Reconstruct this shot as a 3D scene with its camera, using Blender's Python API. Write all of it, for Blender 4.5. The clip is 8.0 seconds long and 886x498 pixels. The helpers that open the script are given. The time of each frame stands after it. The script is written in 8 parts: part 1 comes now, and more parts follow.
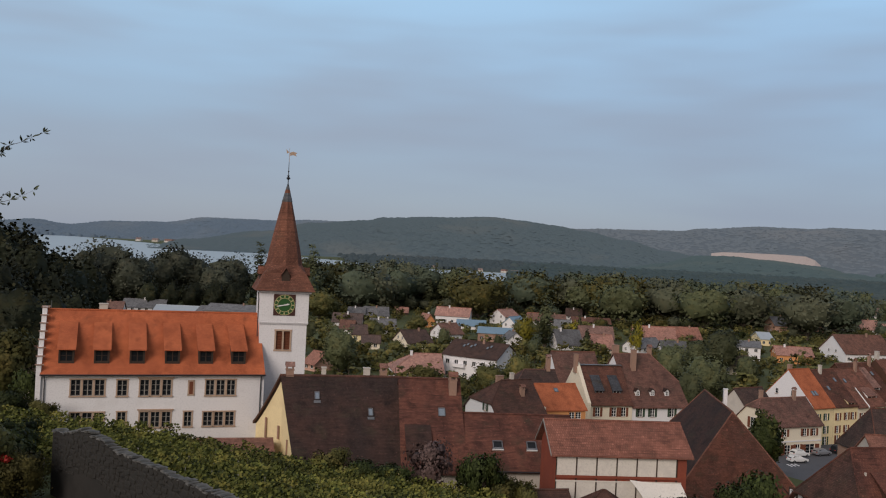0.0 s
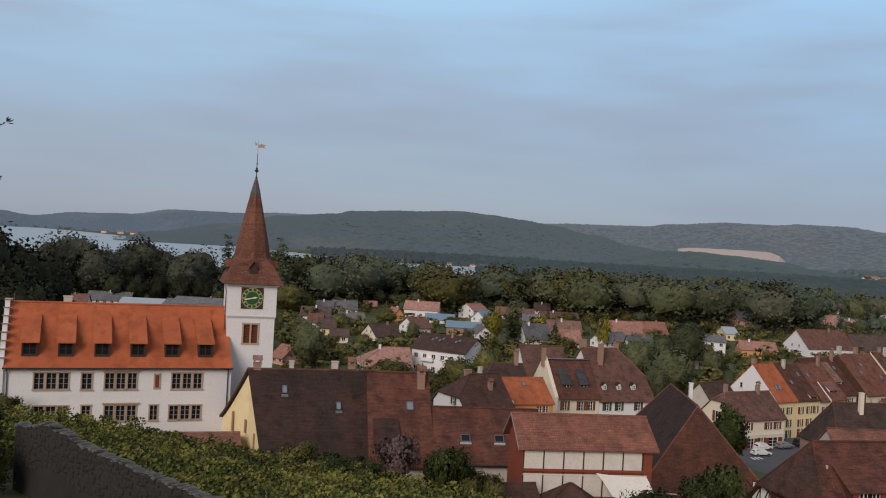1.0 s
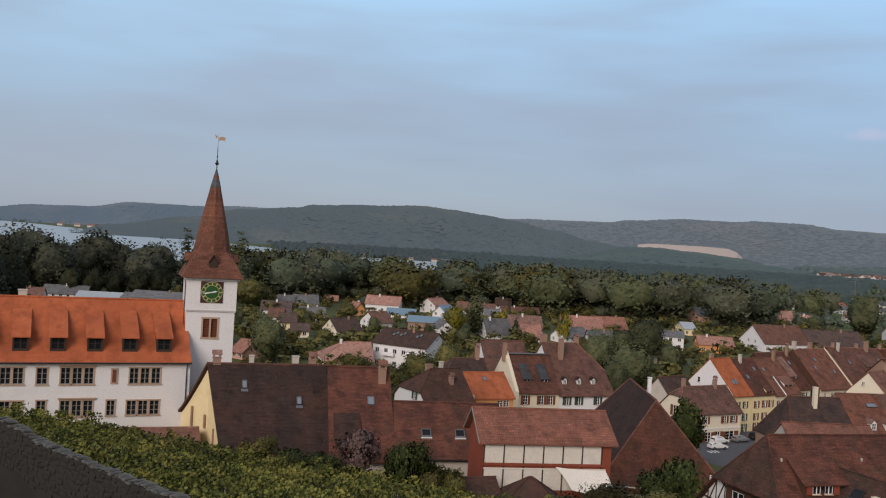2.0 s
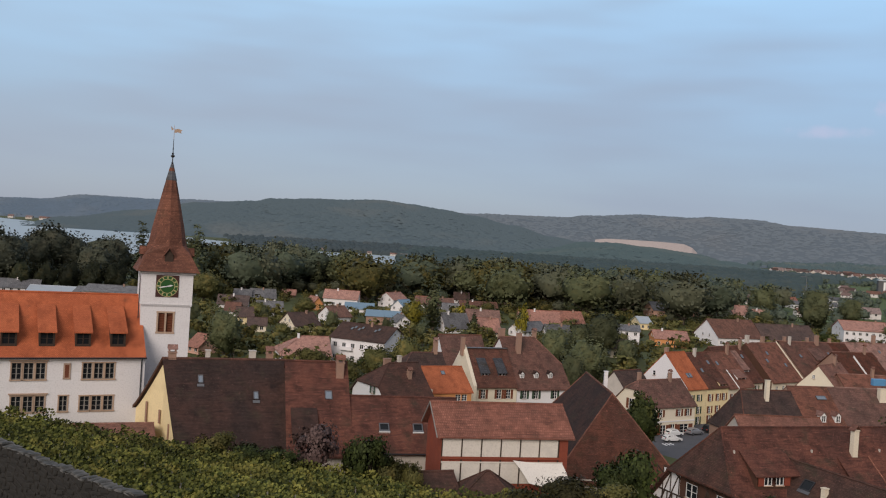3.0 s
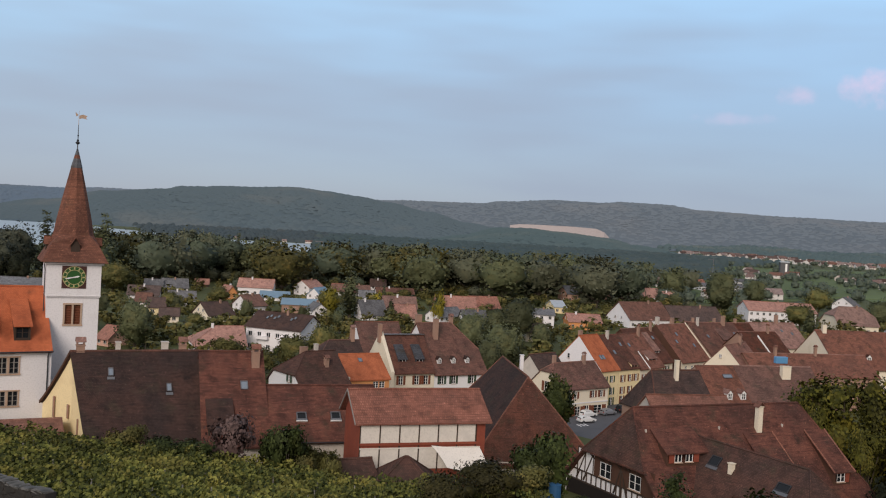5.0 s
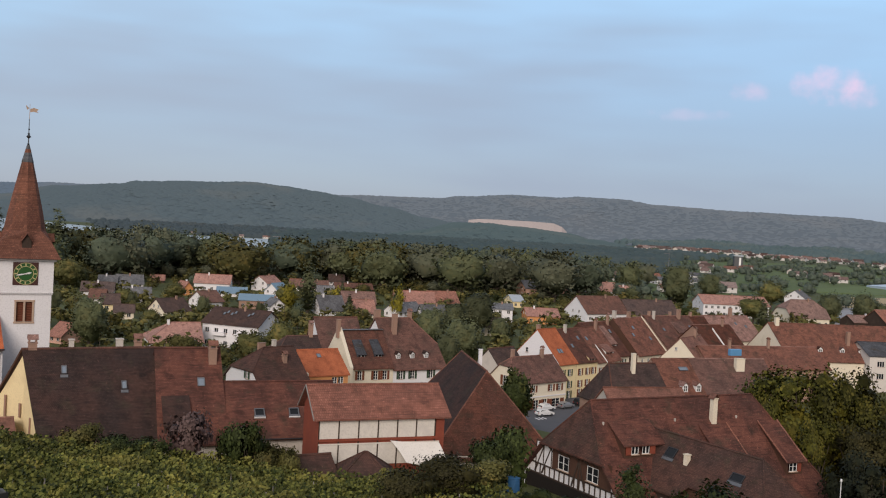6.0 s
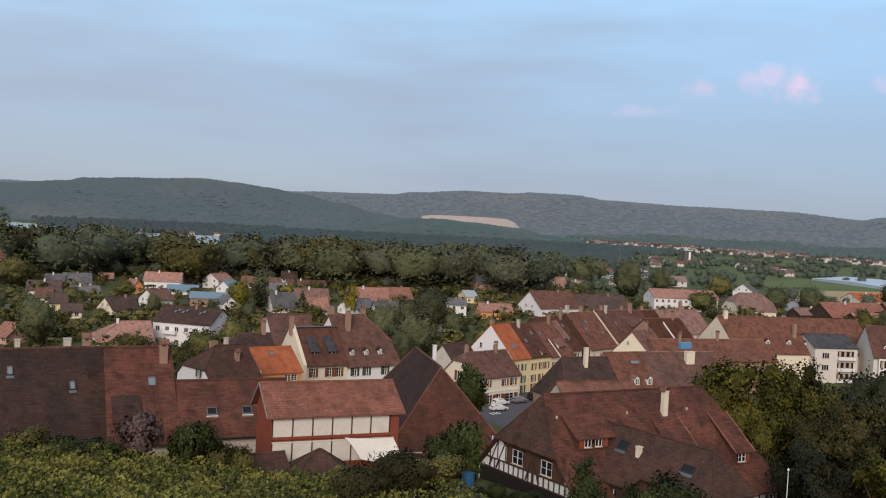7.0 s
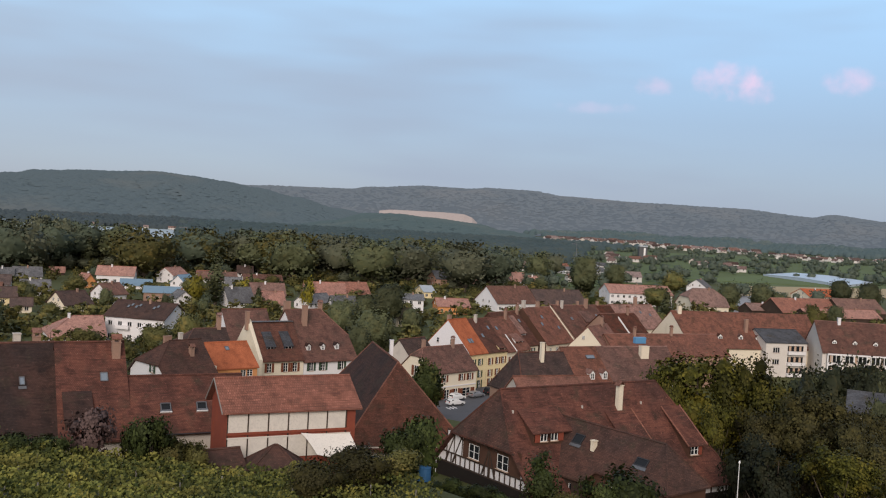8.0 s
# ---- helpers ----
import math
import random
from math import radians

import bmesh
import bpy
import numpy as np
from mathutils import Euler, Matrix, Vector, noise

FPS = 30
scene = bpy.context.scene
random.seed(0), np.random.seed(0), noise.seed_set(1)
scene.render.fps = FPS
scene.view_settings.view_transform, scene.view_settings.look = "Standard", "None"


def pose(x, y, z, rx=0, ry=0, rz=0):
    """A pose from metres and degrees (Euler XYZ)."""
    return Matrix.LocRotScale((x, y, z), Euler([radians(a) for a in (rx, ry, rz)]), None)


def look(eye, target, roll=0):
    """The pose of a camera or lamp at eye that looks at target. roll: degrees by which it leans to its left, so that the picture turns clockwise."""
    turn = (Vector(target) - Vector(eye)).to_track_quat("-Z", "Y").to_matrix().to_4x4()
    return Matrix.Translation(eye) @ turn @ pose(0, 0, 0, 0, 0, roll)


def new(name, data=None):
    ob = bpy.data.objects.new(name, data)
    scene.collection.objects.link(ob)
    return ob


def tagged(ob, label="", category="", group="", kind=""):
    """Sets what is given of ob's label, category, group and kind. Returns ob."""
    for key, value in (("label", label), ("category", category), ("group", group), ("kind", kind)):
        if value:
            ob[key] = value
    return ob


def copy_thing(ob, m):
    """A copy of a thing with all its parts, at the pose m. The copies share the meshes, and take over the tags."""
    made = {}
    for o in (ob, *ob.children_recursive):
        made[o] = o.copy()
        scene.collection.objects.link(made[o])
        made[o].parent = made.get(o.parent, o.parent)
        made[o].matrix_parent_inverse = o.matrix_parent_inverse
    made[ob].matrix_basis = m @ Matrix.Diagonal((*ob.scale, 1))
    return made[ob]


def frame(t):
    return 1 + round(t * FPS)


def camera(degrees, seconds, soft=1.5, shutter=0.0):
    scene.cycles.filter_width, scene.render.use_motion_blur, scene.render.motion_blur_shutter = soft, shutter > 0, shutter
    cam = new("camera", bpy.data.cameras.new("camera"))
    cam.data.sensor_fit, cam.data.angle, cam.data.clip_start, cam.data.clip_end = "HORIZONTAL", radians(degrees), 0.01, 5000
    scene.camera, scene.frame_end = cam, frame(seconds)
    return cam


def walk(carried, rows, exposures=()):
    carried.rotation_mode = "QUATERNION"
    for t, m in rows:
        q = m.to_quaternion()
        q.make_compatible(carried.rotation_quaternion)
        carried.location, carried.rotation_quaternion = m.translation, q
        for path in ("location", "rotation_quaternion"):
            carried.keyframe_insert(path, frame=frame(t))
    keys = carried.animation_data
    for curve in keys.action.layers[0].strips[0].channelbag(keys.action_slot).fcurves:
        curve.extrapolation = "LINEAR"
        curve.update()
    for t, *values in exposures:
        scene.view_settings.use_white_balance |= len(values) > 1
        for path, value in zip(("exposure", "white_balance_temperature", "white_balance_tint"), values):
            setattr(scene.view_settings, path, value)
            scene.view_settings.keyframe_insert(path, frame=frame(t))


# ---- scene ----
cam = camera(50.68, 8.0, soft=1.15)
EYE = (0.0, 0.0, 42.0)
# seconds and the camera's turn in degrees; it pans on one spot
TURNS = [
    (0.0, 89.656, -2.862, 0.017), (0.5, 89.507, -2.982, -0.928), (1.0, 89.387, -3.217, -1.876),
    (1.5, 89.308, -3.338, -3.003), (3.0, 89.017, -3.774, -6.755), (3.5, 88.971, -3.532, -8.07),
    (4.0, 88.831, -3.368, -9.398), (4.5, 88.631, -3.3, -10.672), (6.0, 88.34, -3.182, -14.448),
    (6.5, 88.306, -3.054, -15.851), (7.0, 88.249, -2.942, -17.306), (7.5, 88.149, -3.065, -18.717),
    (8.0, 88.08, -3.261, -19.908),
]
walk(cam, [(t, pose(*EYE, rx, ry, rz)) for t, rx, ry, rz in TURNS], [(0.0, -0.18), (1.5, -0.05), (3.0, 0.01), (8.0, 0.17)])

# ---- light: dusk, the afterglow stands behind the camera ----
SUN_EL, SUN_AZ = 26.0, 207.0          # degrees; azimuth clockwise from +y
world = bpy.data.worlds.new("dusk_sky")
scene.world = world
world.use_nodes = True
wn, wl = world.node_tree.nodes, world.node_tree.links
wn.clear()


def wnode(kind, **values):
    n = wn.new(kind)
    for key, value in values.items():
        n.inputs[int(key[1:])].default_value = value
    return n


def wmath(op, a, b):
    n = wn.new("ShaderNodeMath")
    n.operation = op
    for i, v in enumerate((a, b)):
        if isinstance(v, (int, float)):
            n.inputs[i].default_value = v
        else:
            wl.new(v, n.inputs[i])
    return n.outputs[0]


def wmix(fac, a, b):
    n = wn.new("ShaderNodeMix")
    n.data_type = "RGBA"
    for i, v in ((0, fac), (6, a), (7, b)):
        if isinstance(v, (int, float, tuple)):
            n.inputs[i].default_value = v
        else:
            wl.new(v, n.inputs[i])
    return n.outputs[2]


sky = wn.new("ShaderNodeTexSky")
sky.sky_type = "NISHITA"
sky.sun_disc = False
sky.sun_elevation, sky.sun_rotation = radians(SUN_EL), radians(SUN_AZ)
sky.altitude, sky.dust_density, sky.ozone_density = 450, 1.5, 2.0
coord = wn.new("ShaderNodeTexCoord")
parts_xyz = wn.new("ShaderNodeSeparateXYZ")
wl.new(coord.outputs["Generated"], parts_xyz.inputs[0])
wx, wy, wz = parts_xyz.outputs
# the clear sky of the evening: grey-blue low down, light blue higher up
ramp = wn.new("ShaderNodeValToRGB")
wl.new(wz, ramp.inputs[0])
ramp.color_ramp.elements[0].position, ramp.color_ramp.elements[0].color = 0.0, (0.27, 0.31, 0.40, 1)
ramp.color_ramp.elements[1].position, ramp.color_ramp.elements[1].color = 0.30, (0.40, 0.63, 0.88, 1)
e = ramp.color_ramp.elements.new(0.11)
e.color = (0.29, 0.39, 0.54, 1)
e = ramp.color_ramp.elements.new(0.20)
e.color = (0.35, 0.54, 0.77, 1)
e = ramp.color_ramp.elements.new(0.62)
e.color = (0.30, 0.33, 0.38, 1)
nishita = wn.new("ShaderNodeMix")
nishita.data_type, nishita.blend_type = "RGBA", "MULTIPLY"
nishita.inputs[0].default_value = 1.0
wl.new(sky.outputs[0], nishita.inputs[6])
nishita.inputs[7].default_value = (0.11, 0.11, 0.11, 1)
clear = wmix(0.85, nishita.outputs[2], ramp.outputs[0])
# the western half, behind the camera, still glows warm
west = wn.new("ShaderNodeMapRange")
west.interpolation_type = "SMOOTHSTEP"
wl.new(wy, west.inputs[0])
for i, v in ((1, 0.15), (2, -0.75), (3, 0.0), (4, 1.0)):
    west.inputs[i].default_value = v
clear = wmix(west.outputs[0], clear, (0.44, 0.40, 0.38, 1))
# long flat streaks of grey cloud
stretch = wn.new("ShaderNodeVectorMath")
stretch.operation = "MULTIPLY"
wl.new(coord.outputs["Generated"], stretch.inputs[0])
stretch.inputs[1].default_value = (2.2, 2.2, 13.0)
cloud = wnode("ShaderNodeTexNoise", _2=1.0, _3=3.0, _4=0.5, _7=0.5)
wl.new(stretch.outputs[0], cloud.inputs[0])
soft = wn.new("ShaderNodeMapRange")
soft.interpolation_type = "SMOOTHSTEP"
wl.new(cloud.outputs[0], soft.inputs[0])
for i, v in ((1, 0.36), (2, 0.74), (3, 0.0), (4, 0.72)):
    soft.inputs[i].default_value = v
streaked = wmix(soft.outputs[0], clear, (0.29, 0.34, 0.44, 1))
# the sky brightens towards the north
side = wn.new("ShaderNodeMapRange")
side.interpolation_type = "SMOOTHSTEP"
wl.new(wx, side.inputs[0])
for i, v in ((1, -0.35), (2, 0.75), (3, 0.0), (4, 1.0)):
    side.inputs[i].default_value = v
lift = wn.new("ShaderNodeMix")
lift.data_type, lift.blend_type = "RGBA", "MULTIPLY"
lift.inputs[0].default_value = 1.0
wl.new(streaked, lift.inputs[6])
wl.new(wmix(side.outputs[0], (1.26, 1.225, 1.175, 1), (1.12, 1.13, 1.14, 1)), lift.inputs[7])
streaked = lift.outputs[2]


def puff(base, az, el, wide, high, amount):
    """A small cloud still lit pink from below the horizon."""
    d = Vector((math.sin(radians(az)) * math.cos(radians(el)), math.cos(radians(az)) * math.cos(radians(el)), math.sin(radians(el))))
    side = Vector((d.y, -d.x, 0)).normalized()
    warp = wn.new("ShaderNodeTexNoise")
    wl.new(coord.outputs["Generated"], warp.inputs[0])
    warp.inputs[2].default_value, warp.inputs[3].default_value = 46.0, 4.0
    dot = wn.new("ShaderNodeVectorMath")
    dot.operation = "DOT_PRODUCT"
    wl.new(coord.outputs["Generated"], dot.inputs[0])
    dot.inputs[1].default_value = side
    dx = wmath("DIVIDE", dot.outputs["Value"], radians(wide))
    dz = wmath("DIVIDE", wmath("SUBTRACT", wz, d.z), radians(high))
    shape = wmath("ADD", wmath("MULTIPLY", dx, dx), wmath("MULTIPLY", dz, dz))
    shape = wmath("ADD", shape, wmath("MULTIPLY", wmath("SUBTRACT", warp.outputs[0], 0.46), 3.0))
    ease = wn.new("ShaderNodeMapRange")
    ease.interpolation_type = "SMOOTHSTEP"
    wl.new(shape, ease.inputs[0])
    for i, v in ((1, 1.3), (2, -0.6), (3, 0.0), (4, amount)):
        ease.inputs[i].default_value = v
    front = wmath("GREATER_THAN", wy, 0.0)
    return wmix(wmath("MULTIPLY", ease.outputs[0], front), base, (0.86, 0.62, 0.80, 1))


glow = puff(streaked, 36.3, 8.95, 1.95, 1.05, 0.66)
glow = puff(glow, 37.4, 8.3, 1.5, 0.85, 0.62)
glow = puff(glow, 32.1, 8.45, 1.1, 0.68, 0.4)
glow = puff(glow, 29.0, 7.1, 2.6, 0.4, 0.2)
glow = puff(glow, 43.0, 8.75, 1.6, 0.8, 0.52)
back = wn.new("ShaderNodeBackground")
wl.new(glow, back.inputs[0])
back.inputs[1].default_value = 1.0
world_out = wn.new("ShaderNodeOutputWorld")
wl.new(back.outputs[0], world_out.inputs[0])

sun = new("sun", bpy.data.lights.new("sun", "SUN"))
sun.data.energy, sun.data.angle, sun.data.color = 2.3, radians(34), (1.0, 0.88, 0.79)
az, el = radians(SUN_AZ), radians(SUN_EL)
sun.matrix_world = look((0, 0, 80), (-math.sin(az) * math.cos(el) + 0, -math.cos(az) * math.cos(el), 80 - math.sin(el)))


# ---- materials ----
def material(name, rough=0.85, metal=0.0):
    m = bpy.data.materials.new(name)
    m.use_nodes = True
    bsdf = m.node_tree.nodes["Principled BSDF"]
    bsdf.inputs["Roughness"].default_value, bsdf.inputs["Metallic"].default_value = rough, metal
    return m, m.node_tree.nodes, m.node_tree.links, bsdf


def noise_node(nodes, links, vector, scale, detail=4.0):
    n = nodes.new("ShaderNodeTexNoise")
    n.inputs["Scale"].default_value, n.inputs["Detail"].default_value = scale, detail
    links.new(vector, n.inputs["Vector"])
    return n.outputs["Fac"]


def mixed(nodes, links, fac, a, b, low=0.4, high=0.6):
    """Blends two colours where fac runs from low to high."""
    mr = nodes.new("ShaderNodeMapRange")
    links.new(fac, mr.inputs[0])
    mr.inputs[1].default_value, mr.inputs[2].default_value = low, high
    n = nodes.new("ShaderNodeMix")
    n.data_type = "RGBA"
    links.new(mr.outputs[0], n.inputs[0])
    for i, v in ((6, a), (7, b)):
        if isinstance(v, tuple):
            n.inputs[i].default_value = (*v, 1)
        else:
            links.new(v, n.inputs[i])
    return n.outputs[2]


def relief(nodes, links, bsdf, height, strength, distance=0.05):
    b = nodes.new("ShaderNodeBump")
    b.inputs["Strength"].default_value, b.inputs["Distance"].default_value = strength, distance
    links.new(height, b.inputs["Height"])
    links.new(b.outputs[0], bsdf.inputs["Normal"])


def scaled(c, k):
    return tuple(min(1.0, v * k) for v in c)


def tile_material(name, fresh, aged, moss=(0.062, 0.050, 0.036), mossy=0.35, across=0.19, course=0.17, steady=False, joint=0.022, vary=True):
    """Clay roof tiles in courses; the UV map is in metres."""
    m, n, l, bsdf = material(name, 0.92)
    bsdf.inputs["Specular IOR Level"].default_value = 0.15
    uv = n.new("ShaderNodeUVMap").outputs[0]
    obj = n.new("ShaderNodeTexCoord").outputs["Object"]
    brick = n.new("ShaderNodeTexBrick")
    brick.inputs["Scale"].default_value = 1.0
    brick.inputs["Brick Width"].default_value, brick.inputs["Row Height"].default_value = across, course
    brick.inputs["Mortar Size"].default_value, brick.inputs["Mortar Smooth"].default_value = joint, 0.5
    brick.inputs["Color1"].default_value, brick.inputs["Color2"].default_value = (0.82, 0.82, 0.82, 1), (1.15, 1.15, 1.15, 1)
    brick.inputs["Mortar"].default_value = (0.66, 0.66, 0.66, 1)
    if steady:
        brick.inputs["Color1"].default_value, brick.inputs["Color2"].default_value, brick.inputs["Mortar"].default_value = (0.86, 0.86, 0.86, 1), (1.1, 1.1, 1.1, 1), (0.7, 0.7, 0.7, 1)
    l.new(uv, brick.inputs["Vector"])
    broad = noise_node(n, l, obj, 0.22, 5)
    streak = n.new("ShaderNodeVectorMath")
    streak.operation = "MULTIPLY"
    l.new(uv, streak.inputs[0])
    streak.inputs[1].default_value = (0.9, 0.62, 1.0)
    patchy = noise_node(n, l, streak.outputs[0], 0.8, 6)
    fine = noise_node(n, l, obj, 7.0, 3)
    col = mixed(n, l, broad, fresh, aged, 0.38, 0.62)
    col = mixed(n, l, patchy, col, scaled(aged, 0.72 if steady else 0.66), 0.47, 0.72)
    col = mixed(n, l, fine, col, scaled(fresh, 1.2 if steady else 1.45), 0.60, 0.80)
    col = mixed(n, l, noise_node(n, l, obj, 0.55, 7), col, moss, 0.62 - 0.25 * mossy, 0.90 - 0.25 * mossy)
    if not steady:
        # courses that weathered unevenly
        course_uv = n.new("ShaderNodeVectorMath")
        course_uv.operation = "MULTIPLY"
        l.new(uv, course_uv.inputs[0])
        course_uv.inputs[1].default_value = (0.55, 3.6, 1.0)
        col = mixed(n, l, noise_node(n, l, course_uv.outputs[0], 1.1, 5), col, scaled(aged, 0.70), 0.50, 0.74)
        course_hi = n.new("ShaderNodeVectorMath")
        course_hi.operation = "ADD"
        l.new(course_uv.outputs[0], course_hi.inputs[0])
        course_hi.inputs[1].default_value = (31.0, 17.0, 5.0)
        col = mixed(n, l, noise_node(n, l, course_hi.outputs[0], 1.3, 5), col, scaled(fresh, 1.3), 0.58, 0.82)
        # dark rain streaks, single replaced tiles and pale lichen
        col = mixed(n, l, noise_node(n, l, uv, 2.6, 2), col, scaled(fresh, 1.5), 0.66, 0.74)
        col = mixed(n, l, noise_node(n, l, obj, 4.2, 2), col, (0.20, 0.17, 0.14), 0.72, 0.84)
    tone = n.new("ShaderNodeHueSaturation")
    info = n.new("ShaderNodeObjectInfo")
    for slot, lo, hi in (("Value", 0.74, 1.24), ("Saturation", 0.80, 1.12)):
        mr = n.new("ShaderNodeMapRange")
        l.new(info.outputs["Random"], mr.inputs[0])
        mr.inputs[3].default_value, mr.inputs[4].default_value = (lo, hi) if slot == "Value" else (hi, lo)
        l.new(mr.outputs[0], tone.inputs[slot])
    if steady or not vary:
        tone.inputs["Value"].default_value = 1.0
        for lk in list(tone.inputs["Value"].links) + list(tone.inputs["Saturation"].links):
            l.remove(lk)
    l.new(col, tone.inputs["Color"])
    col = tone.outputs[0]
    times = n.new("ShaderNodeMix")
    times.data_type, times.blend_type = "RGBA", "MULTIPLY"
    times.inputs[0].default_value = 1.0
    l.new(col, times.inputs[6])
    l.new(brick.outputs["Color"], times.inputs[7])
    l.new(times.outputs[2], bsdf.inputs["Base Color"])
    relief(n, l, bsdf, brick.outputs["Color"], 0.5, 0.04)
    return m


def plain_material(name, colour, stain=None, rough=0.85, metal=0.0, big=0.35, small=6.0, bump=0.15, amount=0.5):
    """Plaster, wood, stone or paint with broad stains and a fine grain."""
    m, n, l, bsdf = material(name, rough, metal)
    obj = n.new("ShaderNodeTexCoord").outputs["Object"]
    stain = stain or scaled(colour, 0.72)
    col = mixed(n, l, noise_node(n, l, obj, big, 6), colour, stain, 0.62 - 0.2 * amount, 0.92 - 0.2 * amount)
    grain = noise_node(n, l, obj, small, 5)
    col = mixed(n, l, grain, scaled(colour, 0.86), col, 0.30, 0.52)
    l.new(col, bsdf.inputs["Base Color"])
    if metal == 0.0 and rough > 0.6:
        bsdf.inputs["Specular IOR Level"].default_value = 0.25
    relief(n, l, bsdf, grain, bump, 0.02)
    return m


def leaf_material(name, dark, light, dry=None, rough=0.7, scale=0.35, lively=0.4):
    m, n, l, bsdf = material(name, rough)
    bsdf.inputs["Specular IOR Level"].default_value = 0.18
    geo = n.new("ShaderNodeNewGeometry")
    info = n.new("ShaderNodeObjectInfo")
    mid = tuple((a + b) / 2 for a, b in zip(dark, light))
    ends = [tuple(m_ + (c - m_) * lively for c, m_ in zip(end, mid)) for end in (dark, light)]
    col = mixed(n, l, geo.outputs["Random Per Island"], *ends, 0.0, 1.0)
    obj = n.new("ShaderNodeTexCoord").outputs["Object"]
    col = mixed(n, l, noise_node(n, l, obj, scale, 4), col, dry or scaled(light, 1.15), 0.52, 0.75)
    hue = n.new("ShaderNodeHueSaturation")
    spread = n.new("ShaderNodeMapRange")
    l.new(info.outputs["Random"], spread.inputs[0])
    spread.inputs[3].default_value, spread.inputs[4].default_value = 0.62, 1.35
    l.new(spread.outputs[0], hue.inputs["Value"])
    l.new(col, hue.inputs["Color"])
    l.new(hue.outputs[0], bsdf.inputs["Base Color"])
    return m


def glass_material():
    m, n, l, bsdf = material("window_glass", 0.08)
    bsdf.inputs["Base Color"].default_value = (0.015, 0.017, 0.02, 1)
    bsdf.inputs["Specular IOR Level"].default_value = 0.22
    return m


BROWN_TILE = tile_material("brown_tile", (0.160, 0.068, 0.049), (0.105, 0.052, 0.041))
FARM_TILE = tile_material("farm_tile", (0.168, 0.068, 0.050), (0.089, 0.043, 0.036), joint=0.028, mossy=0.3, vary=False)
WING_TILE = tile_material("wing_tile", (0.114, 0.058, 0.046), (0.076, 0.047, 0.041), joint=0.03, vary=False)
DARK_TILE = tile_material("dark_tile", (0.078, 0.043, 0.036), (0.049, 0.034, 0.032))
RUST_TILE = tile_material("rust_tile", (0.300, 0.144, 0.109), (0.214, 0.110, 0.088))
RED_TILE = tile_material("red_tile", (0.530, 0.150, 0.066), (0.430, 0.118, 0.054), mossy=0.0, steady=True)
ORANGE_TILE = tile_material("orange_tile", (0.470, 0.145, 0.068), (0.390, 0.120, 0.058), mossy=-0.3, steady=True)
PINK_TILE = tile_material("pink_tile", (0.294, 0.124, 0.089), (0.213, 0.095, 0.072), across=0.24, course=0.36, joint=0.04, mossy=0.1, vary=False)
PALE_TILE = tile_material("pale_tile", (0.410, 0.193, 0.144), (0.325, 0.162, 0.127), mossy=0.1)
MUD_TILE = tile_material("mud_tile", (0.250, 0.136, 0.108), (0.180, 0.105, 0.088), mossy=0.1)
SHADE_TILE = tile_material("shade_tile", (0.125, 0.080, 0.069), (0.090, 0.064, 0.060), mossy=0.1)
GREY_TILE = tile_material("grey_tile", (0.185, 0.185, 0.195), (0.140, 0.140, 0.150), mossy=0.1)
SLATE_TILE = tile_material("slate_tile", (0.095, 0.100, 0.115), (0.070, 0.072, 0.082))
WHITE_PLASTER = plain_material("white_plaster", (0.72, 0.70, 0.71), (0.58, 0.55, 0.54), amount=0.25)
CREAM_PLASTER = plain_material("cream_plaster", (0.72, 0.64, 0.51), (0.58, 0.50, 0.38), amount=0.3)
IVORY_PLASTER = plain_material("ivory_plaster", (0.74, 0.70, 0.65), (0.62, 0.57, 0.51), amount=0.3)
FLAT_PLASTER = plain_material("beige_render", (0.62, 0.575, 0.535), (0.52, 0.47, 0.43), amount=0.3)
YELLOW_PLASTER = plain_material("yellow_plaster", (0.78, 0.64, 0.38), (0.56, 0.42, 0.25), amount=0.35)
GREY_PLASTER = plain_material("grey_plaster", (0.52, 0.47, 0.42), (0.36, 0.32, 0.29))
ORANGE_PLASTER = plain_material("orange_plaster", (0.62, 0.28, 0.11), (0.46, 0.22, 0.10))
RED_BOARD = plain_material("red_board", (0.225, 0.058, 0.036), (0.30, 0.075, 0.036), big=0.8)
RUST_PLASTER = plain_material("rust_plaster", (0.32, 0.20, 0.15), (0.22, 0.15, 0.12))
PINK_PLASTER = plain_material("pink_plaster", (0.60, 0.36, 0.28), (0.48, 0.30, 0.24))
BLUE_SHEET = plain_material("blue_sheet", (0.20, 0.30, 0.39), (0.15, 0.23, 0.31), rough=0.5, metal=0.2)
METAL_SHEET = plain_material("metal_sheet", (0.42, 0.46, 0.50), (0.34, 0.37, 0.41), rough=0.5, metal=0.2)
SANDSTONE = plain_material("sandstone", (0.44, 0.315, 0.235), (0.33, 0.235, 0.18))
FRAME_GREY = plain_material("grey_window_paint", (0.27, 0.25, 0.23), rough=0.5, amount=0.1)
TIMBER = plain_material("dark_timber", (0.050, 0.034, 0.026), (0.08, 0.055, 0.042))
BROWN_BOARD = plain_material("brown_boarding", (0.085, 0.042, 0.028), (0.055, 0.030, 0.022), big=0.9)
SHUTTER = plain_material("brown_shutter", (0.16, 0.055, 0.03))
GREEN_SHUTTER = plain_material("green_shutter", (0.045, 0.07, 0.045))
WHITE_PAINT = plain_material("white_paint", (0.80, 0.79, 0.78), rough=0.5, amount=0.1)
METAL = plain_material("dull_metal", (0.20, 0.20, 0.21), rough=0.45, metal=0.7)
